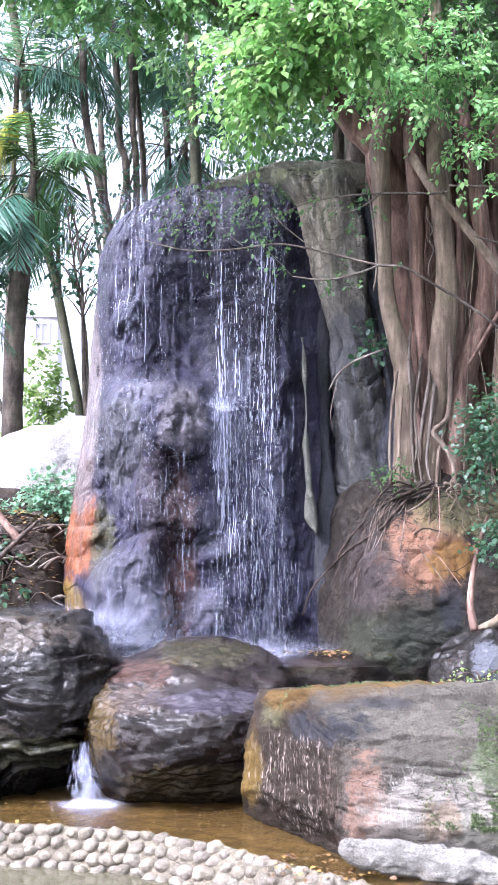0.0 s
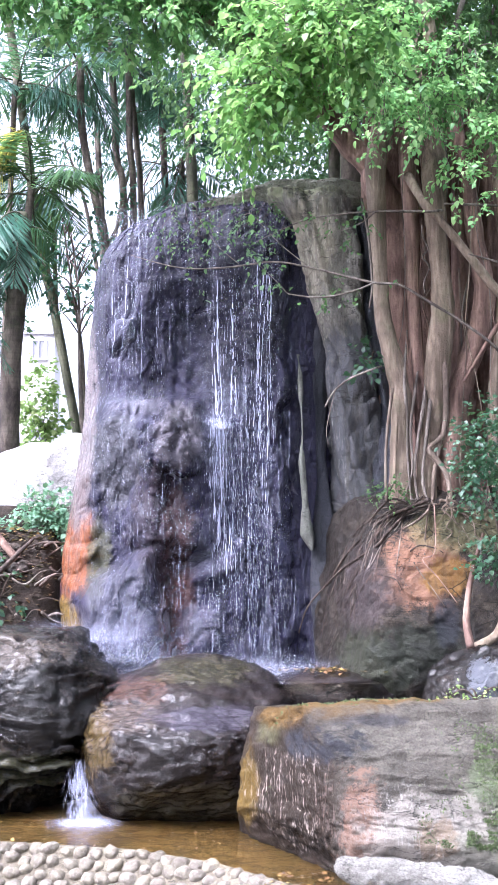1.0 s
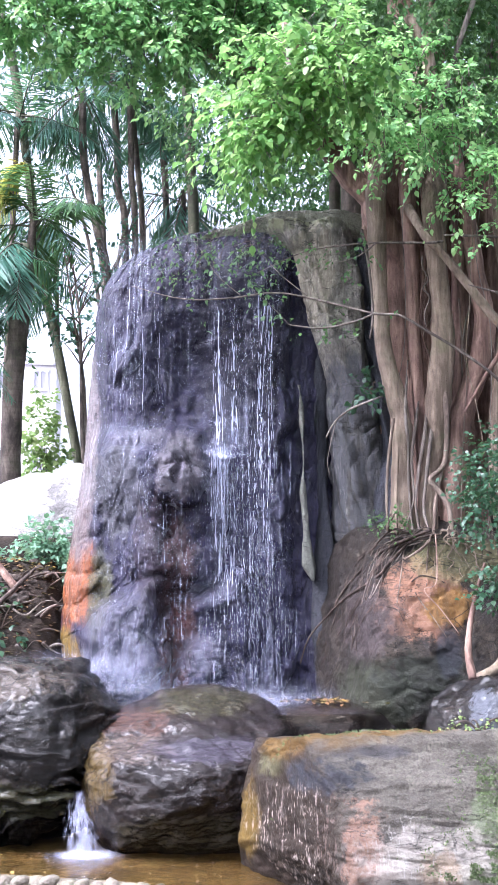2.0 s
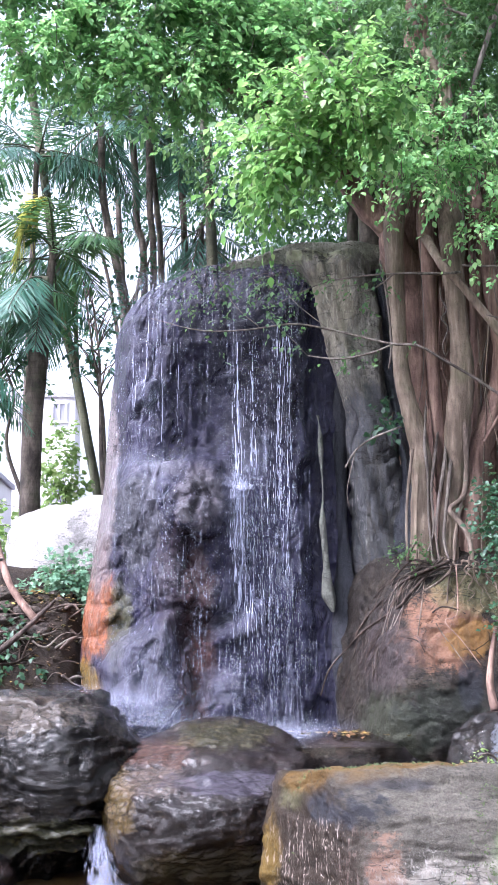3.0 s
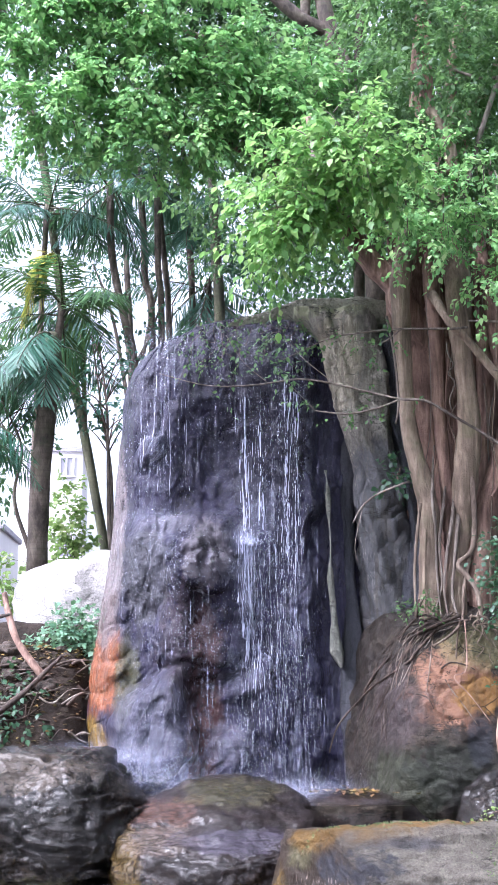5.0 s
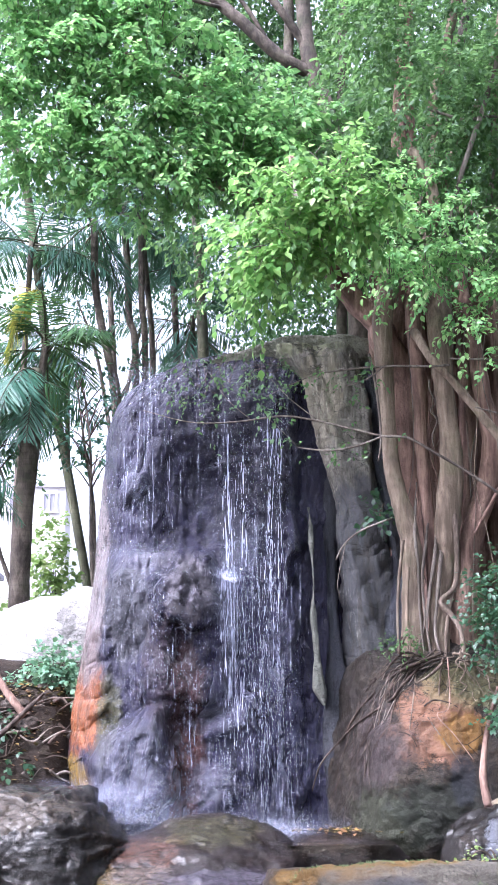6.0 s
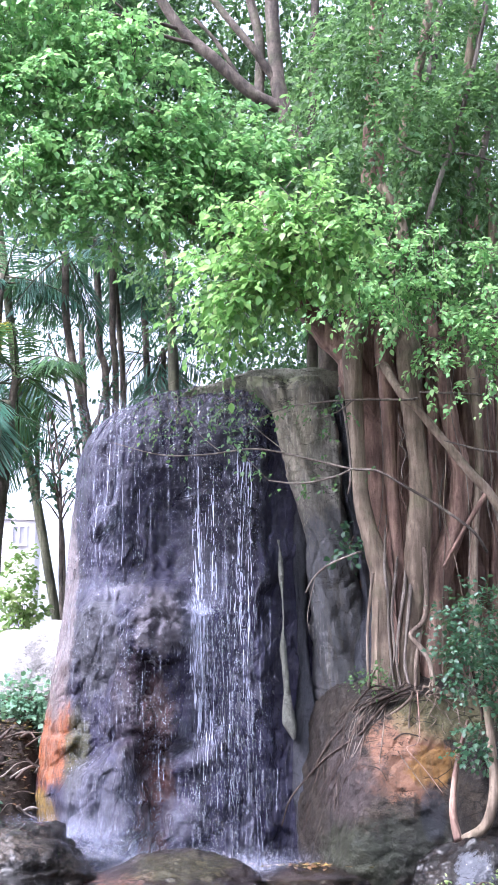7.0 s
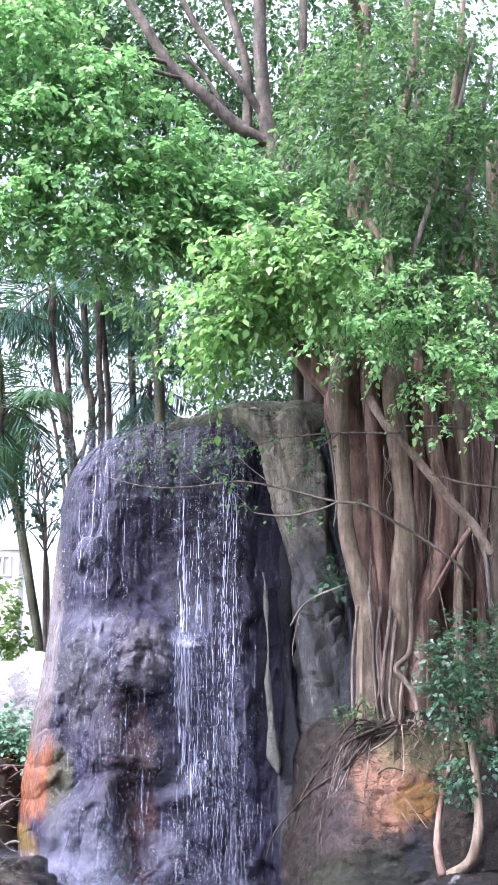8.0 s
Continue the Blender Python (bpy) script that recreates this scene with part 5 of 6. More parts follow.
prop_root([(1.62, 11.4, 3.9, 0.01), (1.52, 11.12, 3.45, 0.02), (1.48, 11.1, 3.13, 0.018), (1.49, 11.1, 2.79, 0.014), (1.4, 11.06, 2.5, 0.012)])
prop_root([(1.7, 11.4, 3.9, 0.01), (1.6, 11.1, 3.38, 0.024), (1.54, 11.1, 3.03, 0.02), (1.51, 11.1, 2.74, 0.016), (1.53, 11.04, 2.48, 0.014)])
prop_root([(1.74, 11.4, 3.8, 0.01), (1.65, 11.1, 3.33, 0.028), (1.61, 11.1, 2.98, 0.024), (1.58, 11.1, 2.69, 0.02), (1.62, 11.0, 2.46, 0.016)])
prop_root([(1.5, 11.4, 4.1, 0.01), (1.43, 11.1, 3.59, 0.022), (1.45, 11.1, 3.28, 0.018), (1.45, 11.1, 2.88, 0.014), (1.47, 11.04, 2.48, 0.012)])
prop_root([(1.4, 11.3, 3.7, 0.01), (1.36, 11.1, 3.2, 0.014), (1.34, 11.1, 2.8, 0.012), (1.33, 11.05, 2.46, 0.011)])
prop_root([(1.74, 11.05, 3.05, 0.02), (1.67, 11.0, 2.74, 0.026), (1.64, 10.95, 2.48, 0.022), (1.52, 10.8, 2.34, 0.018), (1.35, 10.7, 2.24, 0.012)])
prop_root([(1.8, 11.35, 4.1, 0.015), (1.79, 11.04, 3.62, 0.034), (1.76, 11.0, 3.12, 0.033), (1.63, 11.0, 2.96, 0.033), (1.7, 10.98, 2.85, 0.035), (1.78, 10.95, 2.7, 0.034), (1.8, 10.95, 2.44, 0.024)])
# roots that creep down the bank rock, held to its surface
bpy.context.view_layer.update()
bank_rock = next(o for o in bpy.data.objects if o.get("label", "").startswith("tall bank rock"))


def on_bank(x, z):
    """y of the bank rock's face at x, z."""
    inv = bank_rock.matrix_world.inverted()
    hit, p, _, _ = bank_rock.ray_cast(inv @ Vector((x, 8.5, z)), inv.to_3x3() @ Vector((0, 1, 0)))
    return (bank_rock.matrix_world @ p).y if hit else None


for k in range(40):
    right = k % 5 == 0
    xs, xe = (rng.uniform(1.5, 1.9), rng.uniform(1.5, 2.2)) if right else (rng.uniform(1.3, 1.65), rng.uniform(0.64, 1.0))
    zs, ze = rng.uniform(2.42, 2.52), rng.uniform(1.9, 2.2) if right else 2.35 - (1.25 - xe) * 1.6 - rng.uniform(0, 0.5)
    r, pts, last = rng.choice((0.003, 0.004, 0.005, 0.009)), [], 11.0
    bow = rng.uniform(1.3, 2.4)
    for i in range(9):
        u = i / 8
        x = xs + (xe - xs) * u ** 0.8 + rng.uniform(-0.045, 0.045)
        z = zs - (zs - ze) * u ** bow + rng.uniform(-0.04, 0.04)
        y = on_bank(x, min(z, 2.3))
        last = last + 0.03 if y is None else y
        pts.append((x, last - r * 0.5, z, r * (1.1 - 0.75 * u)))
    tube("spreading_root", pts, pale_root if right else rng.choice((dark_root, dark_root, twig_bark)), banyan, 6, 4, 0.15, 70 + k)
for k, (r0, line, mt) in enumerate((
        (0.022, [(1.5, 2.46), (1.39, 2.36), (1.23, 2.2), (1.14, 2.1), (0.89, 1.92), (0.75, 1.75), (0.58, 1.55), (0.5, 1.31)], dark_root),
        (0.026, [(1.6, 2.5), (1.5, 2.46), (1.21, 2.33), (0.98, 2.12), (0.85, 1.94), (0.79, 1.78)], dark_root),
        (0.016, [(1.61, 2.46), (1.59, 2.38), (1.56, 2.2), (1.54, 2.02)], pale_root),
        (0.013, [(1.39, 2.4), (1.38, 2.3), (1.34, 2.12), (1.28, 1.86)], pale_root),
        (0.009, [(1.44, 1.96), (1.5, 1.86), (1.6, 1.72), (1.69, 1.58)], pale_root),
        (0.012, [(1.19, 1.84), (1.24, 1.83), (1.29, 1.8), (1.33, 1.72)], dark_root),
        (0.014, [(1.75, 2.45), (1.95, 2.4), (2.15, 2.3)], dark_root),
        (0.012, [(1.42, 2.05), (1.5, 2.1), (1.62, 2.08), (1.7, 2.04)], dark_root))):
    pts, last, r0 = [], 10.9, r0 * 0.65
    for i, (x, z) in enumerate(line):
        y = on_bank(x, min(z, 2.3))
        last = last + 0.04 if y is None else y
        pts.append((x, last - r0 * 0.5, z, r0 * (1 - 0.6 * i / len(line))))
    tube("spreading_root", pts, mt, banyan, 7, 5, 0.15, 160 + k)
for pts, mt in (([(2.1, 10.2, 2.3, 0.03), (2.12, 10.15, 1.9, 0.036), (2.1, 10.1, 1.6, 0.04), (2.02, 10.1, 1.38, 0.045), (1.85, 10.15, 1.28, 0.03)], banyan_bark),
                ([(1.98, 10.4, 2.2, 0.012), (1.88, 10.42, 1.85, 0.022), (1.82, 10.36, 1.5, 0.03), (1.84, 10.3, 1.26, 0.038)], red_bark),
                ([(1.62, 10.7, 2.45, 0.006), (1.6, 10.56, 2.05, 0.005), (1.5, 10.6, 1.98, 0.004), (1.62, 10.5, 1.82, 0.004), (1.76, 10.45, 1.62, 0.004)], red_bark)):
    tube("spreading_root", pts, mt, banyan, 8, 6, 0.1, 3)

# bare branches that reach across the fall
BRANCHES = []


def branch(points):
    BRANCHES.append(points)
    tube("bare_branch", [(x, y, z, r * 0.66) for x, y, z, r in points], twig_bark, banyan, 7, 6, 0.1, 39 + len(BRANCHES))


branch([(2.3, 10.8, 3.65, 0.02), (2.14, 10.6, 3.81, 0.019), (1.85, 10.6, 4.03, 0.019), (1.56, 10.6, 4.21, 0.018), (1.34, 10.6, 4.34, 0.017), (1.12, 10.6, 4.36, 0.017), (0.82, 10.6, 4.43, 0.014), (0.53, 10.55, 4.49, 0.013), (0.23, 10.5, 4.52, 0.012), (-0.17, 10.5, 4.47, 0.011), (-0.56, 10.5, 4.47, 0.008), (-0.98, 10.5, 4.58, 0.004)])
branch([(1.1, 10.58, 4.35, 0.014), (0.91, 10.5, 4.26, 0.013), (0.64, 10.5, 4.21, 0.012), (0.37, 10.5, 4.24, 0.007)])
branch([(1.75, 10.8, 5.06, 0.018), (1.62, 10.7, 5.02, 0.017), (1.4, 10.7, 5.02, 0.017), (1.15, 10.7, 5.02, 0.014), (0.79, 10.7, 4.99, 0.012), (0.49, 10.7, 4.93, 0.008), (0.1, 10.7, 4.75, 0.004)])
branch([(1.15, 10.7, 5.02, 0.011), (0.99, 10.7, 4.9, 0.009), (0.81, 10.7, 4.84, 0.006)])
branch([(1.2, 10.9, 3.68, 0.014), (1.1, 10.7, 3.62, 0.014), (0.91, 10.7, 3.54, 0.014), (0.77, 10.7, 3.43, 0.012), (0.69, 10.7, 3.29, 0.009)])
branch([(0.78, 10.72, 3.44, 0.006), (0.7, 10.65, 3.1, 0.005), (0.72, 10.65, 2.95, 0.003)])
branch([(0.53, 10.5, 4.49, 0.007), (0.3, 10.5, 4.68, 0.005), (0.1, 10.5, 4.9, 0.003)])
branch([(-0.05, 10.5, 4.5, 0.006), (-0.25, 10.5, 4.68, 0.004), (-0.4, 10.5, 4.92, 0.003)])
branch([(0.37, 10.5, 4.24, 0.005), (0.2, 10.5, 4.42, 0.004), (0.05, 10.5, 4.55, 0.002)])
branch([(2.7, 10.6, 4.93, 0.02), (2.56, 10.6, 4.97, 0.019), (2.3, 10.6, 5.03, 0.017), (2.05, 10.6, 5.05, 0.017), (1.75, 10.7, 5.09, 0.014)])
branch([(2.7, 10.6, 4.42, 0.018), (2.53, 10.5, 4.46, 0.017), (2.25, 10.5, 4.5, 0.017), (2.06, 10.5, 4.55, 0.014), (1.91, 10.5, 4.59, 0.008)])
branch([(2.75, 10.7, 5.6, 0.02), (2.4, 10.6, 5.7, 0.016), (2.1, 10.6, 5.75, 0.008)])

boughs([((0.14, 8.1, 5.22), (0.26, 0.3, 0.22), 22), ((0.48, 8.0, 5.42), (0.38, 0.35, 0.24), 38), ((0.7, 7.95, 5.4), (0.24, 0.3, 0.2), 14), ((0.46, 8.0, 5.62), (0.32, 0.3, 0.14), 20), ((0.12, 8.1, 4.98), (0.25, 0.3, 0.18), 17), ((0.4, 8.05, 5.1), (0.28, 0.3, 0.15), 15), ((0.0, 8.1, 4.9), (0.1, 0.2, 0.2), 6)],
       leaf_bright, banyan, 1, 0.066, 0.16, 6, 6, 0.6, "bright young green foliage")
tubes("twig", [[(0.3, 8.6, 5.9, 0.012), (0.3, 8.2, 5.5, 0.009), (x, 8.0, z, 0.003)] for x, z in ((-0.18, 5.2), (0.0, 4.9), (0.2, 5.1), (0.45, 5.1), (0.7, 5.2), (0.8, 5.5), (0.5, 5.6), (0.1, 5.5))], twig_bark, banyan, 5, 5)["kind"] = "stuff"
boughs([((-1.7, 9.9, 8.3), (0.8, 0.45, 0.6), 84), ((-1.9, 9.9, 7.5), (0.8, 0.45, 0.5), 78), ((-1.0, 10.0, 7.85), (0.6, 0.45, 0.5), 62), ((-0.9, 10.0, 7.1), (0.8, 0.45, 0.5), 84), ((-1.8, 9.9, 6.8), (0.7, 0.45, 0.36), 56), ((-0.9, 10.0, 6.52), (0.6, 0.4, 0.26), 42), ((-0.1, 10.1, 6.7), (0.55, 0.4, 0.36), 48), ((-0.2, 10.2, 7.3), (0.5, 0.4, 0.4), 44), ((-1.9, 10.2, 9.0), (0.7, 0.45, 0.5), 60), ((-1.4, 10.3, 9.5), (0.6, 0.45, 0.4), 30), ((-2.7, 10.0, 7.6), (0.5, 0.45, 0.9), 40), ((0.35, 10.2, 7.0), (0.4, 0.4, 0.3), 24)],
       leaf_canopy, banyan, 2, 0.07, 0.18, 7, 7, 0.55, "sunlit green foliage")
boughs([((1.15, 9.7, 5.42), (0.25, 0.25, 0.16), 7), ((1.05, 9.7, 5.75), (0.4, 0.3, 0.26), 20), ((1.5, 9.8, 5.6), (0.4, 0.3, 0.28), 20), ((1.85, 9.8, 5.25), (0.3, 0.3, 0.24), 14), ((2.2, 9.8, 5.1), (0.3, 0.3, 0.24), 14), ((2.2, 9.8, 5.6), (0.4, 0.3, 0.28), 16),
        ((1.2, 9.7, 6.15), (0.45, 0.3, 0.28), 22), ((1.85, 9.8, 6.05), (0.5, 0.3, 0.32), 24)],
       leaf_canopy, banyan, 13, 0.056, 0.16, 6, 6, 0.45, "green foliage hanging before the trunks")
# Inner crown takes the darker copy, so its shade sits in the colour too.
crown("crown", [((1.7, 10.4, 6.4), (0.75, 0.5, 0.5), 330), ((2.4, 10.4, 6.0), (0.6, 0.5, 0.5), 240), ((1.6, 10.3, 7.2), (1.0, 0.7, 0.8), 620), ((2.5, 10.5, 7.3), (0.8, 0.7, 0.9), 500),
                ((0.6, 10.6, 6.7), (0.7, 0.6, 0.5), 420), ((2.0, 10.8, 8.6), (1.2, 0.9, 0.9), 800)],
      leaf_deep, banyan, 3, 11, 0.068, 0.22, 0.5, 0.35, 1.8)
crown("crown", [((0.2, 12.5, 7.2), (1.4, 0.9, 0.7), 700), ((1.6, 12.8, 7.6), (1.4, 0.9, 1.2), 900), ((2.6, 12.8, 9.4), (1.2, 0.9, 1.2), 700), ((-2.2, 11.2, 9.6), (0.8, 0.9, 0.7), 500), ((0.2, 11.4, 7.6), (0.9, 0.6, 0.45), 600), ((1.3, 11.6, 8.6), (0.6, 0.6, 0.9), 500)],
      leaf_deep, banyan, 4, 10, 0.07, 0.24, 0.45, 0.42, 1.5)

# Out of view above: this foliage and its limb are added to cast shade.
crown("crown", [((0.2, 8.9, 10.9), (1.7, 1.2, 0.9), 330), ((1.8, 9.4, 11.2), (1.4, 1.1, 0.8), 200)], leaf_deep, banyan, 5, 9, 0.09, 0.3, 0.45, 0.2, 1.2, label="unseen high foliage added to shade the banyan")
tube("limb", [(1.7, 11.9, 9.5, 0.07), (1.2, 10.6, 10.4, 0.06), (0.6, 9.2, 10.8, 0.04), (-0.4, 8.6, 11.0, 0.02)], banyan_bark, banyan, 8, 6, 0.1, 7)

# leaves on the bare branches and creepers on the cliff's brow
rngn = np.random.default_rng(77)


def along(lines, count, drop=0.0, jitter=0.05):
    out = []
    for _ in range(count):
        pts = smooth_path(lines[rngn.integers(len(lines))], 6)
        out.append(pts[rngn.integers(len(pts) // 3, len(pts)), :3] + rngn.normal(0, jitter, 3) + [0, 0, drop])
    return np.array(out)


tips = along(BRANCHES[:4] + BRANCHES[6:9], 70, 0.0, 0.07)
v, f = twig_leaves(tips, rngn.normal(0, 1, tips.shape) + [-0.3, 0, -0.2], rngn, 4, 0.14, 0.052, 0.6)
under(part("branch_leaves", mesh_from("branch_leaves", v, f), leaf_deep), banyan)["kind"] = "stuff"

creeper = thing("creeper", (0.0, 12.0, 5.4), "thin green creeper trailing over the cliff's brow", "creeper")
lines = []
for k in range(14):
    x = rngn.normal(-0.1, 0.3)
    z = 5.72
    pts = []
    for i in range(6):
        zz = z - i * rngn.uniform(0.08, 0.2)
        xx = x + rngn.normal(0, 0.07) - 0.04 * i
        pts.append((xx, min(cliff_front(xx, zz), 12.4) - 0.1, zz, 0.0025))
    lines.append(pts)
tubes("vine", lines, dark_root, creeper, 4, 3)
tips = along(lines, 130, 0.0, 0.07)
v, f = twig_leaves(tips, rngn.normal(0, 0.7, tips.shape) + [0, -0.8, -0.3], rngn, 4, 0.12, 0.042, 0.5)
under(part("leaves", mesh_from("leaves", v, f), leaf_deep), creeper)["kind"] = "stuff"

# ---- the forked tree behind ----
forked = thing("forked_tree", (1.2, 13.1, 2.8), "tall brown tree forking into slanting limbs above the cliff", "tree")
fork_seed = itertools.count()


def bough(name, points):
    tube(name, points, palm_bark, forked, 12, 8, 0.08, next(fork_seed))


bough("trunk", [(1.2, 13.1, 2.8, 0.17), (1.15, 13.0, 6.0, 0.13), (1.0, 13.0, 8.15, 0.1), (0.68, 13.0, 9.2, 0.095), (0.58, 13.0, 10.0, 0.085), (0.56, 13.0, 11.1, 0.075), (0.56, 13.0, 12.6, 0.06)])
bough("limb", [(0.66, 13.0, 9.2, 0.08), (0.35, 12.95, 9.33, 0.075), (-0.1, 12.9, 9.75, 0.07), (-0.51, 12.9, 10.17, 0.065), (-0.93, 12.85, 10.86, 0.055), (-1.5, 12.8, 11.9, 0.04)])
bough("limb", [(0.62, 13.0, 9.5, 0.05), (0.3, 12.9, 9.95, 0.045), (-0.18, 12.9, 10.64, 0.04), (-0.55, 12.8, 11.4, 0.03)])
bough("limb", [(0.4, 13.05, 9.35, 0.06), (0.42, 13.1, 10.0, 0.06), (0.35, 13.1, 10.5, 0.055), (0.1, 13.1, 11.4, 0.045)])
bough("trunk", [(0.95, 13.3, 3.0, 0.07), (1.0, 13.3, 8.0, 0.06), (1.11, 13.3, 11.1, 0.05), (1.15, 13.3, 13.0, 0.04)])
bough("trunk", [(2.4, 14.5, 3.0, 0.14), (2.3, 14.5, 8.5, 0.1), (2.6, 14.5, 10.5, 0.13), (2.7, 14.5, 13.0, 0.08)])
bough("limb", [(-0.3, 12.9, 9.95, 0.025), (-0.8, 12.7, 10.0, 0.02), (-1.3, 12.5, 10.3, 0.012)])
bough("limb", [(-0.5, 12.9, 10.15, 0.025), (-0.9, 12.7, 10.15, 0.02), (-1.5, 12.6, 10.2, 0.012)])
bough("limb", [(0.2, 12.95, 9.5, 0.03), (-0.1, 12.9, 10.0, 0.025), (-0.35, 12.9, 10.3, 0.02)])
bough("limb", [(1.9, 12.6, 6.5, 0.06), (2.0, 12.6, 8.0, 0.055), (2.35, 12.6, 9.5, 0.05), (2.6, 12.6, 11.0, 0.035)])
bough("limb", [(1.75, 10.9, 6.3, 0.03), (2.05, 10.9, 7.2, 0.028), (2.3, 10.9, 8.0, 0.025), (2.6, 10.9, 9.2, 0.018)])
crown("crown", [((0.5, 15.0, 12.2), (3.2, 1.4, 1.6), 2600), ((2.8, 15.5, 10.0), (1.8, 1.2, 2.0), 1900), ((-2.0, 15.0, 11.5), (1.6, 1.2, 1.3), 1300), ((0.3, 16.0, 10.4), (1.8, 0.9, 1.2), 1300), ((1.0, 16.5, 8.2), (2.0, 1.0, 1.8), 900), ((3.2, 15.5, 7.0), (1.4, 1.0, 1.6), 700)],
      leaf_far, forked, 9, 10, 0.09, 0.3, 0.4, 0.3, 1.1)

crown("crown", [((0.2, 13.9, 10.5), (1.6, 0.5, 1.0), 520), ((1.7, 13.7, 10.4), (0.9, 0.5, 1.0), 330)], leaf_deep, forked, 19, 10, 0.075, 0.26, 0.45, 0.35, 1.4)


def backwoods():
    """Dark trees further back; others, unseen, added round the path to block sky light."""
    # Out of view: closes the garden and cuts sky reflections off the wet rocks.
    unseen_belt = [(-17 + 5.6 * k, -11.5 - 2.0 * (k % 2), 7 + k % 3, 3.2) for k in range(7)] + [(11.5, -2.0, 10, 3.2), (12.0, 5.0, 11, 3.2), (11.0, 12.0, 11, 3.0)]
    for k, (x, y, h, r) in enumerate([(5.5, 20, 9, 2.2), (3.2, 22, 11, 2.6), (1.7, 23, 12, 2.4), (7.5, 17, 9, 2.4), (-7.0, 24, 10, 2.4)] + unseen_belt):
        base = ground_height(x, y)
        t = thing("tree", (x, y, base), "dark leafy thin-trunked tree, far back or added unseen to block sky", "tree", "trees on the slope")
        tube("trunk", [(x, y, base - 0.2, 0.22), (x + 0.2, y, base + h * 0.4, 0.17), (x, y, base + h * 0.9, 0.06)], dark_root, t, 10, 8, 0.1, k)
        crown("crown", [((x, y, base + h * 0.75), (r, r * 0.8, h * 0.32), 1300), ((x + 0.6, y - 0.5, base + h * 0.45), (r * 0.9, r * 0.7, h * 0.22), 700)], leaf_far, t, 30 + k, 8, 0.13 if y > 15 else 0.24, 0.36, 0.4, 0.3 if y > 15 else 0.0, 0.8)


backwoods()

# ---- palms ----
palm("palm", "slender palm with a long leaning grey stem", [(-2.35, 18.4, 3.2), (-2.52, 18.4, 4.06), (-2.88, 18.4, 5.86), (-3.12, 18.4, 6.91), (-3.32, 18.4, 8.35), (-3.62, 18.4, 10.25), (-3.87, 18.4, 11.1), (-4.16, 18.4, 12.12), (-4.5, 18.4, 13.2)], 0.072, 9, 1.6, 1, green_pole)
palm("palm", "stout brown palm with drooping blue-green fronds", [(-3.05, 16, 2.9), (-3.04, 16, 3.45), (-3.03, 16, 4.6), (-2.97, 16, 5.45), (-2.93, 16, 5.8)], 0.14, 12, 1.2, 2, palm_bark, leaf_teal, rise=(-1.1, 0.2), droop=1.0, leaflet=0.45, pairs=34, yaws=(-2.2, -1.5, -0.8, 3.1, -2.8, 0.3, -1.2))
palm("palm", "green palm with spreading fronds, one of them yellow", [(-3.2, 16.6, 3.0), (-3.12, 16.6, 5.0), (-2.9, 16.6, 7.15)], 0.06, 10, 1.3, 22, palm_bark, leaf_green_palm, rise=(-0.4, 1.0), droop=0.8, leaflet=0.5, pairs=36, yellow=((-1.5, 1.1, 1.2, 3.2, 0.55), (-1.85, 1.05, 1.1, 3.3, 0.5)))
palm("palm", "dark palm with wide feathery fronds", [(-3.45, 17.6, 3.0), (-3.42, 17.6, 6.0), (-3.35, 17.6, 9.0)], 0.045, 9, 1.4, 21, palm_bark, rise=(-0.3, 1.2), droop=0.6, leaflet=0.55, pairs=40)
palm("palm", "dark blue-green palm with long hanging fronds", [(-2.42, 18.8, 3.2), (-2.6, 18.8, 4.2), (-2.87, 18.8, 5.6), (-2.95, 18.8, 7.9)], 0.04, 9, 1.3, 41, palm_bark, leaf_palm, rise=(-1.3, 0.3), droop=0.7, leaflet=0.5, pairs=40, yaws=(-1.2, -1.9, -0.6, -2.5, 3.0))
palm("palm", "thin dark palm with hanging fronds", [(-1.85, 17.5, 3.0), (-1.98, 17.5, 6.32), (-2.15, 17.5, 7.17), (-2.33, 17.5, 8.03), (-2.38, 17.5, 8.64), (-2.4, 17.5, 9.3)], 0.06, 9, 1.3, 3, palm_bark, rise=(-1.2, 0.7), droop=0.7, leaflet=0.5, pairs=36)
palm("palm", "thin dark palm stem in a clump", [(-1.85, 19, 2.8), (-1.89, 19, 7.43), (-2.01, 19, 8.26), (-2.05, 19, 9.11), (-2.15, 19, 10.2)], 0.06, 7, 1.4, 4, palm_bark, rise=(-0.6, 1.2), droop=0.7, leaflet=0.5, pairs=36)
palm("palm", "thin dark palm stem in a clump", [(-1.75, 19.1, 2.8), (-1.75, 19.1, 7.43), (-1.82, 19.1, 8.54), (-1.84, 19.1, 9.49), (-1.88, 19.1, 10.2)], 0.055, 7, 1.4, 5, palm_bark, rise=(-0.6, 1.2), droop=0.7, leaflet=0.5, pairs=36)
palm("palm", "thin dark palm stem in a clump", [(-1.58, 19.3, 2.8), (-1.65, 19.3, 7.5), (-1.71, 19.3, 8.46), (-1.79, 19.3, 9.22), (-1.86, 19.3, 10.0)], 0.05, 7, 1.4, 6, palm_bark, rise=(-0.6, 1.2), droop=0.7, leaflet=0.5, pairs=36)
palm("palm", "thin dark palm stem in a clump", [(-1.25, 20, 2.5), (-1.3, 20, 7.5), (-1.4, 20, 9.6)], 0.06, 7, 1.2, 14, palm_bark, rise=(-0.3, 1.2))
palm("palm", "dark palm with hanging fronds", [(-1.0, 20, 2.8), (-1.0, 20, 6.0), (-1.05, 20, 8.6)], 0.05, 11, 1.4, 31, palm_bark, rise=(-1.1, 0.8), droop=0.7, leaflet=0.5, pairs=36)
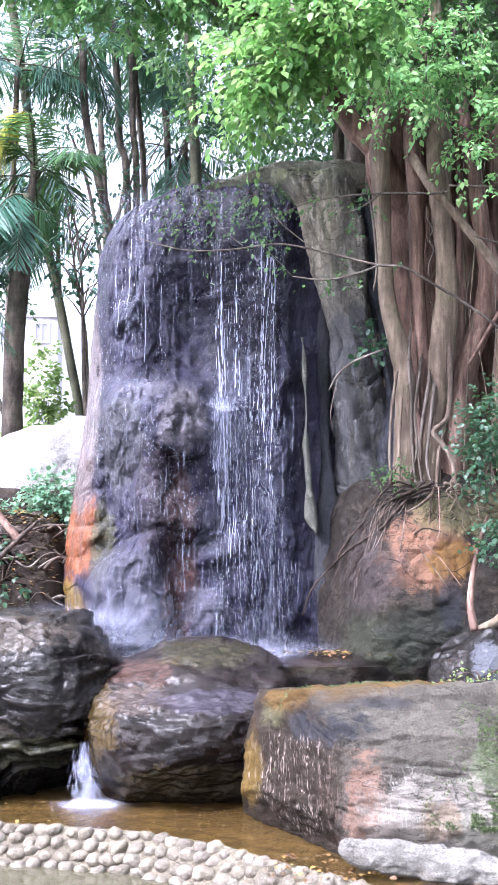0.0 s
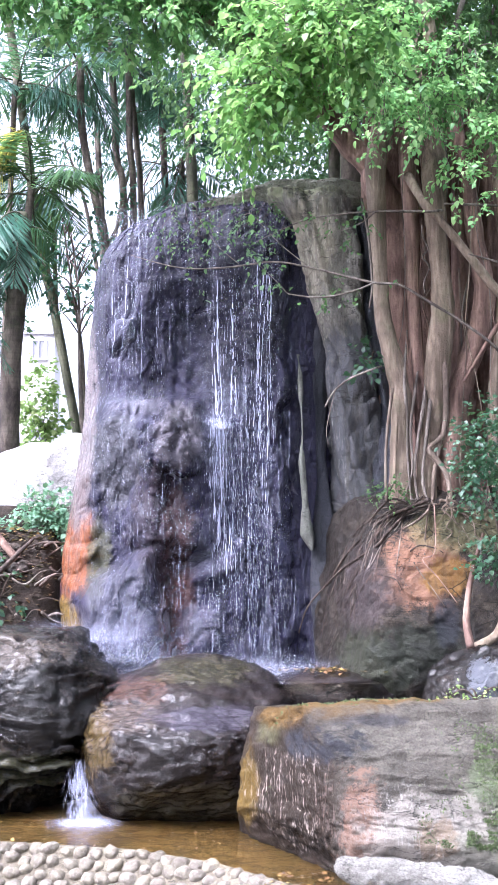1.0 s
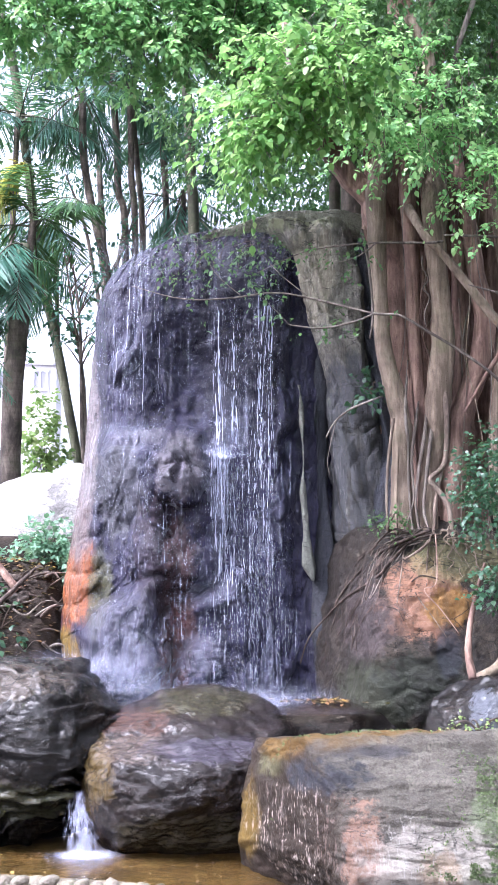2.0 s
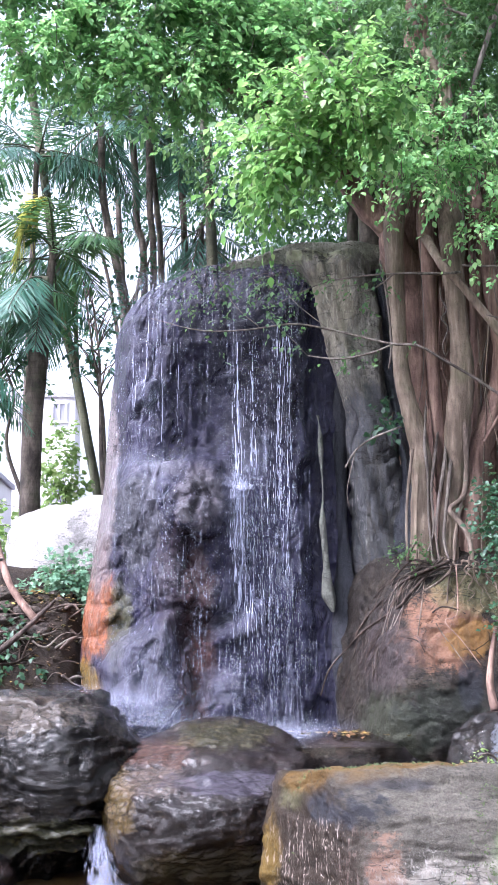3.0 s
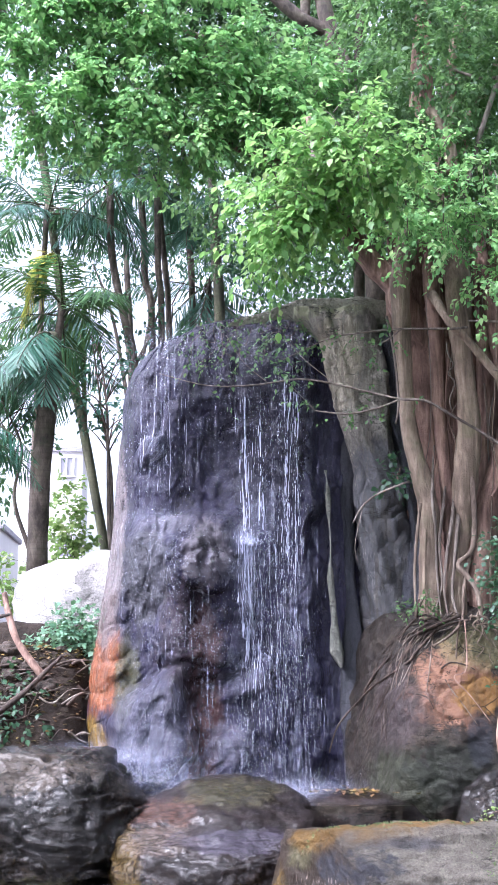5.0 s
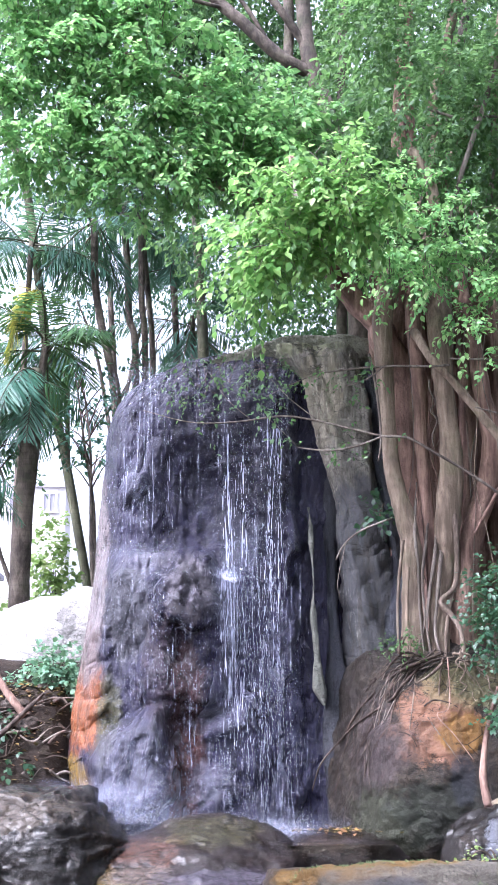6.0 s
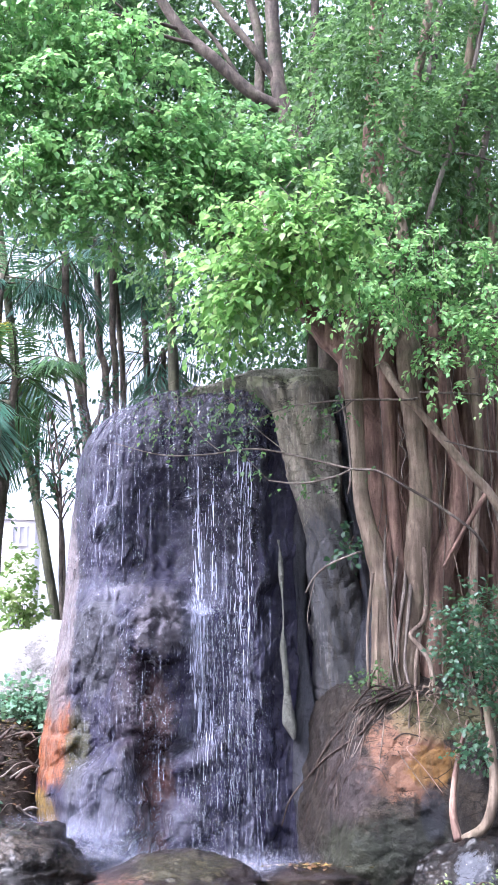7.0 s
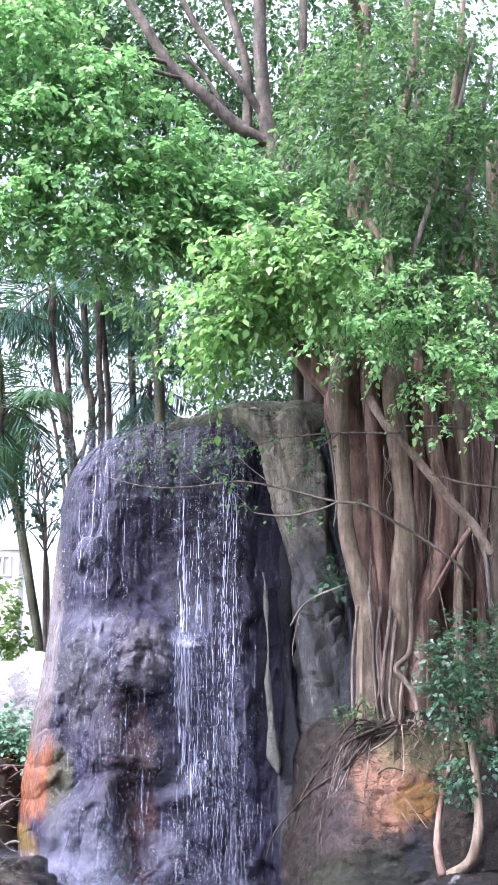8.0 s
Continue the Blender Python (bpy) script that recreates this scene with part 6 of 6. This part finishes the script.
palm("palm", "tall green ringed palm stem", [(-0.75, 18, 2.8), (-0.78, 18, 7.3), (-0.83, 18, 8.18), (-0.86, 18, 9.08), (-0.95, 18, 9.98), (-1.05, 18, 11.5)], 0.085, 12, 1.9, 7, green_pole)
palm("palm", "dark young palm with spreading fronds", [(-0.4, 20, 2.5), (-0.45, 20, 5.5)], 0.1, 11, 1.6, 8, palm_bark, rise=(0.2, 1.3))
palm("palm", "dark young palm with spreading fronds", [(-1.1, 21, 2.5), (-1.15, 21, 6.4)], 0.09, 9, 1.5, 9, palm_bark, rise=(0.2, 1.3))
palm("palm", "low palm with drooping blue-green fronds", [(-3.95, 14.8, 2.6), (-3.85, 14.8, 5.0)], 0.09, 9, 1.2, 11, palm_bark, leaf_teal, rise=(-0.3, 0.8), droop=1.5)
far_tree = thing("tree", (-2.6, 22, ground_height(-2.6, 22)), "dark airy tree with fine leaves behind the palms", "tree", "trees on the slope")
tube("trunk", [(-2.6, 22, 2.0, 0.09), (-2.5, 22, 6.0, 0.08), (-2.7, 22, 10.0, 0.05)], palm_bark, far_tree, 8, 8, 0.1, 3)
for k, (x, z) in enumerate(((-3.3, 9.6), (-1.9, 9.9), (-3.1, 10.8), (-2.0, 8.9))):
    tube("limb", [(-2.52, 22, 6.4 + 0.4 * k, 0.04), ((x - 2.5) / 2, 22, (z + 6.8) / 2 + 0.3, 0.03), (x, 22, z, 0.012)], palm_bark, far_tree, 6, 5, 0.1, k)
crown("crown", [((-4.2, 22, 12.0), (1.2, 0.6, 1.4), 300), ((-2.7, 22, 12.2), (1.5, 0.6, 0.9), 300), ((-2.7, 22, 10.2), (1.5, 0.6, 1.2), 420), ((-1.3, 22, 10.4), (0.8, 0.5, 0.8), 200), ((-0.8, 21, 11.2), (1.0, 0.6, 0.9), 330), ((-0.5, 21, 9.6), (0.9, 0.5, 0.7), 240)], leaf_palm, far_tree, 61, 9, 0.11, 0.34, 0.6, 0.36, 1.6, width=0.6)

# ---- shrubs ----
def shrub(label, place, blobs, material, seed, leaf, stems=7, group=""):
    t = thing("shrub", place, label, "shrub", group)
    r = random.Random(seed)
    lines = []
    for k in range(stems):
        c, rad, _ = blobs[k % len(blobs)]
        e = [c[i] + rad[i] * r.uniform(-0.6, 0.6) for i in range(3)]
        lines.append([(*place, 0.012), *[((place[0] * (1 - u) + e[0] * u), (place[1] * (1 - u) + e[1] * u), place[2] * (1 - u) + e[2] * u + 0.1 * math.sin(u * 3), 0.009 * (1.2 - u)) for u in (0.35, 0.7, 1.0)]])
    tubes("stem", lines, dark_root, t, 5, 4)
    crown("leaves", blobs, material, t, seed, 7, leaf, 0.18, 0.25, width=1.35)
    return t


shrub("dark green leafy shrub on the bank rock", (2.15, 10.6, 2.2), [((2.05, 10.3, 2.95), (0.32, 0.25, 0.3), 130), ((2.0, 10.25, 2.62), (0.28, 0.22, 0.22), 90), ((2.4, 10.4, 2.9), (0.35, 0.25, 0.4), 130)], leaf_shrub, 3, 0.046)
shrub("dark green leafy shrub on the bank rock", (2.15, 10.3, 1.7), [((2.1, 10.15, 2.15), (0.2, 0.18, 0.25), 50), ((1.95, 10.2, 1.95), (0.1, 0.1, 0.12), 12)], leaf_shrub, 4, 0.052, 4)
shrub("pale grey-green shrub in front of the ledge", (-2.1, 13.2, 1.9), [((-2.05, 13.1, 2.5), (0.3, 0.25, 0.26), 120), ((-2.4, 13.1, 2.3), (0.2, 0.2, 0.2), 55), ((-1.9, 13.0, 2.3), (0.18, 0.2, 0.2), 55)], leaf_pale, 5, 0.062)
shrub("sunlit yellow-green shrub behind the ledge", (-2.75, 17.5, 3.0), [((-2.95, 17.5, 4.25), (0.24, 0.25, 0.5), 70), ((-2.85, 17.5, 3.8), (0.28, 0.25, 0.45), 80)], leaf_lime, 6, 0.09, 6)
shrub("sunlit yellow-green shrub behind the ledge", (-2.0, 19.0, 3.2), [((-2.1, 19.0, 4.2), (0.3, 0.25, 0.5), 50), ((-3.9, 18.0, 3.5), (0.6, 0.4, 0.5), 60)], leaf_lime, 7, 0.1, 6)
shrub("small leafy sprout on the buttress", (1.15, 11.4, 3.7), [((1.12, 11.3, 3.82), (0.12, 0.1, 0.12), 14)], leaf_shrub, 8, 0.06, 3)
shrub("low green plants at the banyan's foot", (1.25, 11.0, 2.5), [((1.28, 10.9, 2.6), (0.16, 0.12, 0.04), 26)], leaf_deep, 9, 0.034, 3)
shrub("dim green seedlings on the dark bank", (-2.4, 12.2, 1.5), [((-2.4, 12.2, 1.75), (0.35, 0.3, 0.3), 30), ((-2.75, 12.3, 1.9), (0.3, 0.3, 0.3), 30)], leaf_shrub, 10, 0.06, 5)

def sapling(place, top, seed):
    """A thin young tree with forking twigs and sparse dark leaves."""
    r = np.random.default_rng(seed)
    t = thing("sapling", place, "thin young tree with sparse dark leaves", "tree", "saplings behind the cliff")
    a, b = np.array(place, dtype=float), np.array(top, dtype=float)
    main = [(*(a + (b - a) * u + r.normal(0, 0.04, 3)), 0.035 * (1.1 - 0.85 * u)) for u in (0, 0.25, 0.5, 0.75, 1)]
    tube("trunk", main, palm_bark, t, 8, 6, 0.08, seed)
    tips = []
    for k in range(10):
        u = r.uniform(0.55, 1)
        s = a + (b - a) * u
        e = s + [r.uniform(-0.4, 0.4), r.uniform(-0.3, 0.3), r.uniform(0.15, 0.6)]
        tube("twig", [(*s, 0.012), (*((s + e) / 2 + [0, 0, 0.04]), 0.008), (*e, 0.003)], dark_root, t, 5, 4, 0.1, k)
        tips += [e + r.normal(0, 0.1, 3) for _ in range(4)]
    tips = np.array(tips)
    v, f = twig_leaves(tips, r.normal(0, 1, tips.shape), r, 6, 0.2, 0.09, 0.4)
    under(part("leaves", mesh_from("leaves", v, f), leaf_palm), t)["kind"] = "stuff"


sapling((-2.0, 16.0, 3.0), (-2.25, 16.0, 6.3), 1)
sapling((-1.9, 16.5, 3.0), (-2.45, 16.5, 6.6), 2)
sapling((-3.05, 16.2, 3.1), (-3.6, 16.2, 5.7), 3)
sapling((-1.7, 18.0, 3.0), (-1.5, 18.0, 7.6), 4)

# roots and fallen limbs on the earth bank
for k, (lab, pts, mt) in enumerate((
        ("reddish dead trunk leaning on the bank", [(-2.74, 12.7, 2.85, 0.025), (-2.66, 12.6, 2.6, 0.035), (-2.55, 12.5, 2.35, 0.035), (-2.36, 12.4, 2.12, 0.04), (-2.25, 12.4, 2.0, 0.05)], red_bark),
        ("dark fallen limb on the bank", [(-2.75, 11.8, 1.55, 0.03), (-2.4, 11.8, 1.8, 0.026), (-2.1, 11.9, 2.1, 0.02), (-2.0, 11.9, 2.2, 0.012)], dark_root),
        ("fallen pale branch on the bank", [(-3.1, 11.9, 2.5, 0.025), (-2.75, 12.0, 2.55, 0.025), (-2.55, 12.1, 2.6, 0.015)], twig_bark))):
    tagged(tube("fallen_limb", pts, mt, None, 9, 6, 0.12, k), lab, "fallen limb")
for k in range(120):
    x, y = rng.uniform(-3.2, -1.75), rng.uniform(11.0, 12.6)
    a, ln = rng.uniform(-0.9, 0.9), rng.uniform(0.2, 0.6)
    z = ground_height(x, y) + 0.05
    pts = [(x + ln * u * math.cos(a), y + 0.05 * rng.uniform(-1, 1), z + ln * u * math.sin(a) * 0.7 + 0.06 * rng.uniform(-1, 1), 0.016 * (1.1 - u) * rng.uniform(0.5, 1.2)) for u in (0, 0.33, 0.66, 1)]
    tagged(tube("root", pts, rng.choice((dark_root, twig_bark, dark_root)), None, 5, 4, 0.1, k), "thin dry root on the earth bank", "root", "roots on the bank")

# ---- far houses ----
plaster = Nodes("pale_plaster")
plaster.bump((plaster.noise(30, 5), 0.2, 0.01))
plaster = plaster.set(Base_Color=plaster.mix(plaster.step(plaster.noise(0.7, 5), 0.4, 0.7, 0, 0.3), (0.72, 0.7, 0.7), (0.55, 0.53, 0.53)), Roughness=0.85)
slate = rock_material("roof_slate", (0.34, 0.33, 0.38), (0.44, 0.43, 0.48), (0.54, 0.53, 0.57), (0.7, 0.9), 1.0)
glass = Nodes("window_glass")
glass = glass.set(Base_Color=(0.3, 0.29, 0.33), Roughness=0.08, Specular_IOR_Level=0.8)
white_frame = Nodes("window_frame_paint")
white_frame = white_frame.set(Base_Color=white_frame.mix(white_frame.noise(8), (0.7, 0.7, 0.7), (0.55, 0.55, 0.55)), Roughness=0.5)


def box(size, centre=(0, 0, 0), bevel=0.0):
    bm = bmesh.new()
    bmesh.ops.create_cube(bm, size=1)
    bmesh.ops.scale(bm, vec=size, verts=bm.verts)
    bmesh.ops.translate(bm, vec=centre, verts=bm.verts)
    if bevel:
        bmesh.ops.bevel(bm, geom=bm.edges[:], offset=bevel, segments=2, affect="EDGES")
    return bm


def house(place, size, windows, label, turn=0.0):
    """A plastered house: walls, overhanging roof, framed windows on its front."""
    w, d, h = size
    t = thing("house", place, label, "house", "far houses")
    t.rotation_euler.z = radians(turn)
    part("wall", box((w, d, h), (0, d / 2, h / 2)), plaster, t)
    bm = box((w + 0.3, d + 0.3, 0.22), (0, d / 2, h + 0.11))
    part("roof", bm, slate, t)
    for x, z, ww, wh in windows:
        win = part("window", box((ww, 0.1, wh), (x, -0.03, z)), glass, t)
        for sx, sz, px, pz in ((ww + 0.2, 0.1, 0, wh / 2), (ww + 0.2, 0.1, 0, -wh / 2), (0.1, wh, -ww / 2, 0), (0.1, wh, ww / 2, 0), (0.06, wh, 0, 0)):
            part("window_frame", box((sx, 0.16, sz), (x + px, -0.06, z + pz)), white_frame, win)
    return t


house((-10.9, 60, 3.0), (3.2, 6, 10.25), [(0.83, 9.5, 0.66, 0.95), (0.83, 5.6, 0.8, 1.1), (-0.8, 9.5, 0.66, 0.95)], "pale two-storey house with a flat grey roof behind the palms", 6)
house((-14.5, 52, 2.5), (6.0, 6, 6.0), [(2.2, 4.6, 0.8, 0.9), (-0.5, 4.6, 0.8, 0.9), (2.2, 2.0, 0.8, 1.0)], "low pale outbuilding behind the palms", 4)

# ---- fallen leaves and moss ----
def scatter_leaves(name, label, count, place, seed, size=0.05):
    r = np.random.default_rng(seed)
    p = np.array([place(r) for _ in range(count)])
    ax = r.normal(0, 1, (count, 3)) * [1, 1, 0.15]
    up = np.array([0, 0, 1.0]) + r.normal(0, 0.25, (count, 3))
    v, f = leaf_arrays(p, ax, up, size * r.uniform(0.6, 1.3, count), 1.2)
    return tagged(part(name, mesh_from(name, v, f), leaf_litter), label, "fallen leaves", kind="stuff")


scatter_leaves("fallen_leaves", "scattered small brown leaves on the clear pool", 90, lambda r: (r.uniform(-2.2, 0.3), r.uniform(8.75, 9.75), 0.006), 11, 0.03)
scatter_leaves("fallen_leaves", "yellow and brown leaves floating at the weir", 130, lambda r: (r.uniform(0.1, 0.9), curve_at(0.5, WEIR_TOP) + r.uniform(-0.1, 0.5), 0.035), 1, 0.036)
big_boulder = next(o for o in bpy.data.objects if o.get("label", "").startswith("large flat-topped"))
bpy.context.view_layer.update()


def on_boulder(x, y):
    """Height of the flat boulder's top at x, y."""
    inv = big_boulder.matrix_world.inverted()
    hit, q, _, _ = big_boulder.ray_cast(inv @ Vector((x, y, 3)), Vector((0, 0, -1)))
    return (big_boulder.matrix_world @ q).z if hit else 0.9


scatter_leaves("fallen_leaves", "brown and yellow leaves gathered on the flat boulder's back", 150, lambda r: (lambda x, y: (x, y, on_boulder(x, y) + 0.015))(r.uniform(1.15, 2.3), 9.45 + r.normal(0, 0.12)), 2, 0.04)
shrub("low bright green seedlings on the flat boulder's back", (1.75, 9.5, on_boulder(1.75, 9.5)), [((1.6, 9.5, on_boulder(1.6, 9.5) + 0.03), (0.3, 0.08, 0.025), 24), ((1.95, 9.5, on_boulder(1.95, 9.5) + 0.03), (0.2, 0.08, 0.025), 14)], leaf_lime, 19, 0.03, 4)
scatter_leaves("fallen_leaves", "brown leaf litter on the earth bank", 1500, lambda r: (lambda x, y: (x, y, ground_height(x, y) + 0.02))(r.uniform(-3.4, -1.7), r.uniform(10.8, 13.2)), 6, 0.055)
scatter_leaves("fallen_leaves", "red-brown leaves on the basin's rim", 120, lambda r: (r.normal(0.75, 0.2), 10.8 + r.normal(0, 0.15), 1.05), 3)

def moss(label, centre, spread, count, seed):
    """Short upright tufts that hug the big boulder's surface."""
    r = np.random.default_rng(seed)
    p, n = [], []
    while len(p) < count:
        x, y = r.normal(centre[0], spread[0]), r.normal(centre[1], spread[1])
        if noise.noise(Vector((x * 9, y * 9, seed))) < -0.1:
            continue
        inv = big_boulder.matrix_world.inverted()
        hit, q, nn, _ = big_boulder.ray_cast(inv @ Vector((x, y, 3)), Vector((0, 0, -1)))
        if hit:
            p.append(big_boulder.matrix_world @ q)
            n.append(nn)
    p, n = np.array(p), np.array(n)
    v, f = leaf_arrays(p, n + r.normal(0, 0.6, p.shape), r.normal(0, 1, p.shape), r.uniform(0.008, 0.024, count), 0.8)
    tagged(part("moss", mesh_from("moss", v, f), moss_mat), label, "moss", kind="stuff")


bpy.context.view_layer.update()
moss("soft green moss patch on the flat boulder", (1.52, 8.0), (0.11, 0.09), 1300, 1)
moss("soft green moss patch on the flat boulder", (1.4, 7.66), (0.13, 0.07), 1700, 2)
moss("olive moss along the flat boulder's back edge", (0.6, 8.6), (0.4, 0.12), 420, 3)

# cobbles set in the weir's face
def build_cobbles():
    r = random.Random(4)
    meshes = []
    for k in range(8):
        bm = bmesh.new()
        bmesh.ops.create_icosphere(bm, subdivisions=2, radius=1)
        off = Vector((k * 3.7, k, 0))
        for v in bm.verts:
            v.co *= 1 + 0.26 * noise.noise(v.co * 1.3 + off) + 0.1 * noise.noise(v.co * 4 + off)
        for f in bm.faces:
            f.smooth = True
        me = bpy.data.meshes.new("cobble")
        bm.to_mesh(me)
        bm.free()
        me.materials.append(cobble_stone)
        meshes.append(me)
    rows = 4
    count = 0
    s = 0.36
    while s < 0.93 and count < 300:
        for k in range(rows):
            if count >= 300:
                break
            kk = (k + 0.4 + r.uniform(-0.2, 0.2)) / rows
            p = weir_point(s + (0.5 if k % 2 else 0) * 0.0185 + r.uniform(-0.003, 0.003), kk)
            ob = new("cobble", r.choice(meshes))
            ob.parent = weir
            ob.location = p - Vector((0, 0, 0.018))
            a = r.uniform(0.048, 0.07)
            ob.scale = (a * r.uniform(0.95, 1.12), a * r.uniform(0.8, 1.0), a * r.uniform(0.66, 0.85))
            ob.rotation_euler = (radians(28 + r.uniform(-15, 15)), r.uniform(-0.3, 0.3), r.uniform(0, 6.28))
            count += 1
        x = -4.5 + 6.1 * s
        s += 0.0185 / math.hypot(1, (curve_at(x + 0.1, WEIR_TOP) - curve_at(x - 0.1, WEIR_TOP)) / 0.2)


build_cobbles()
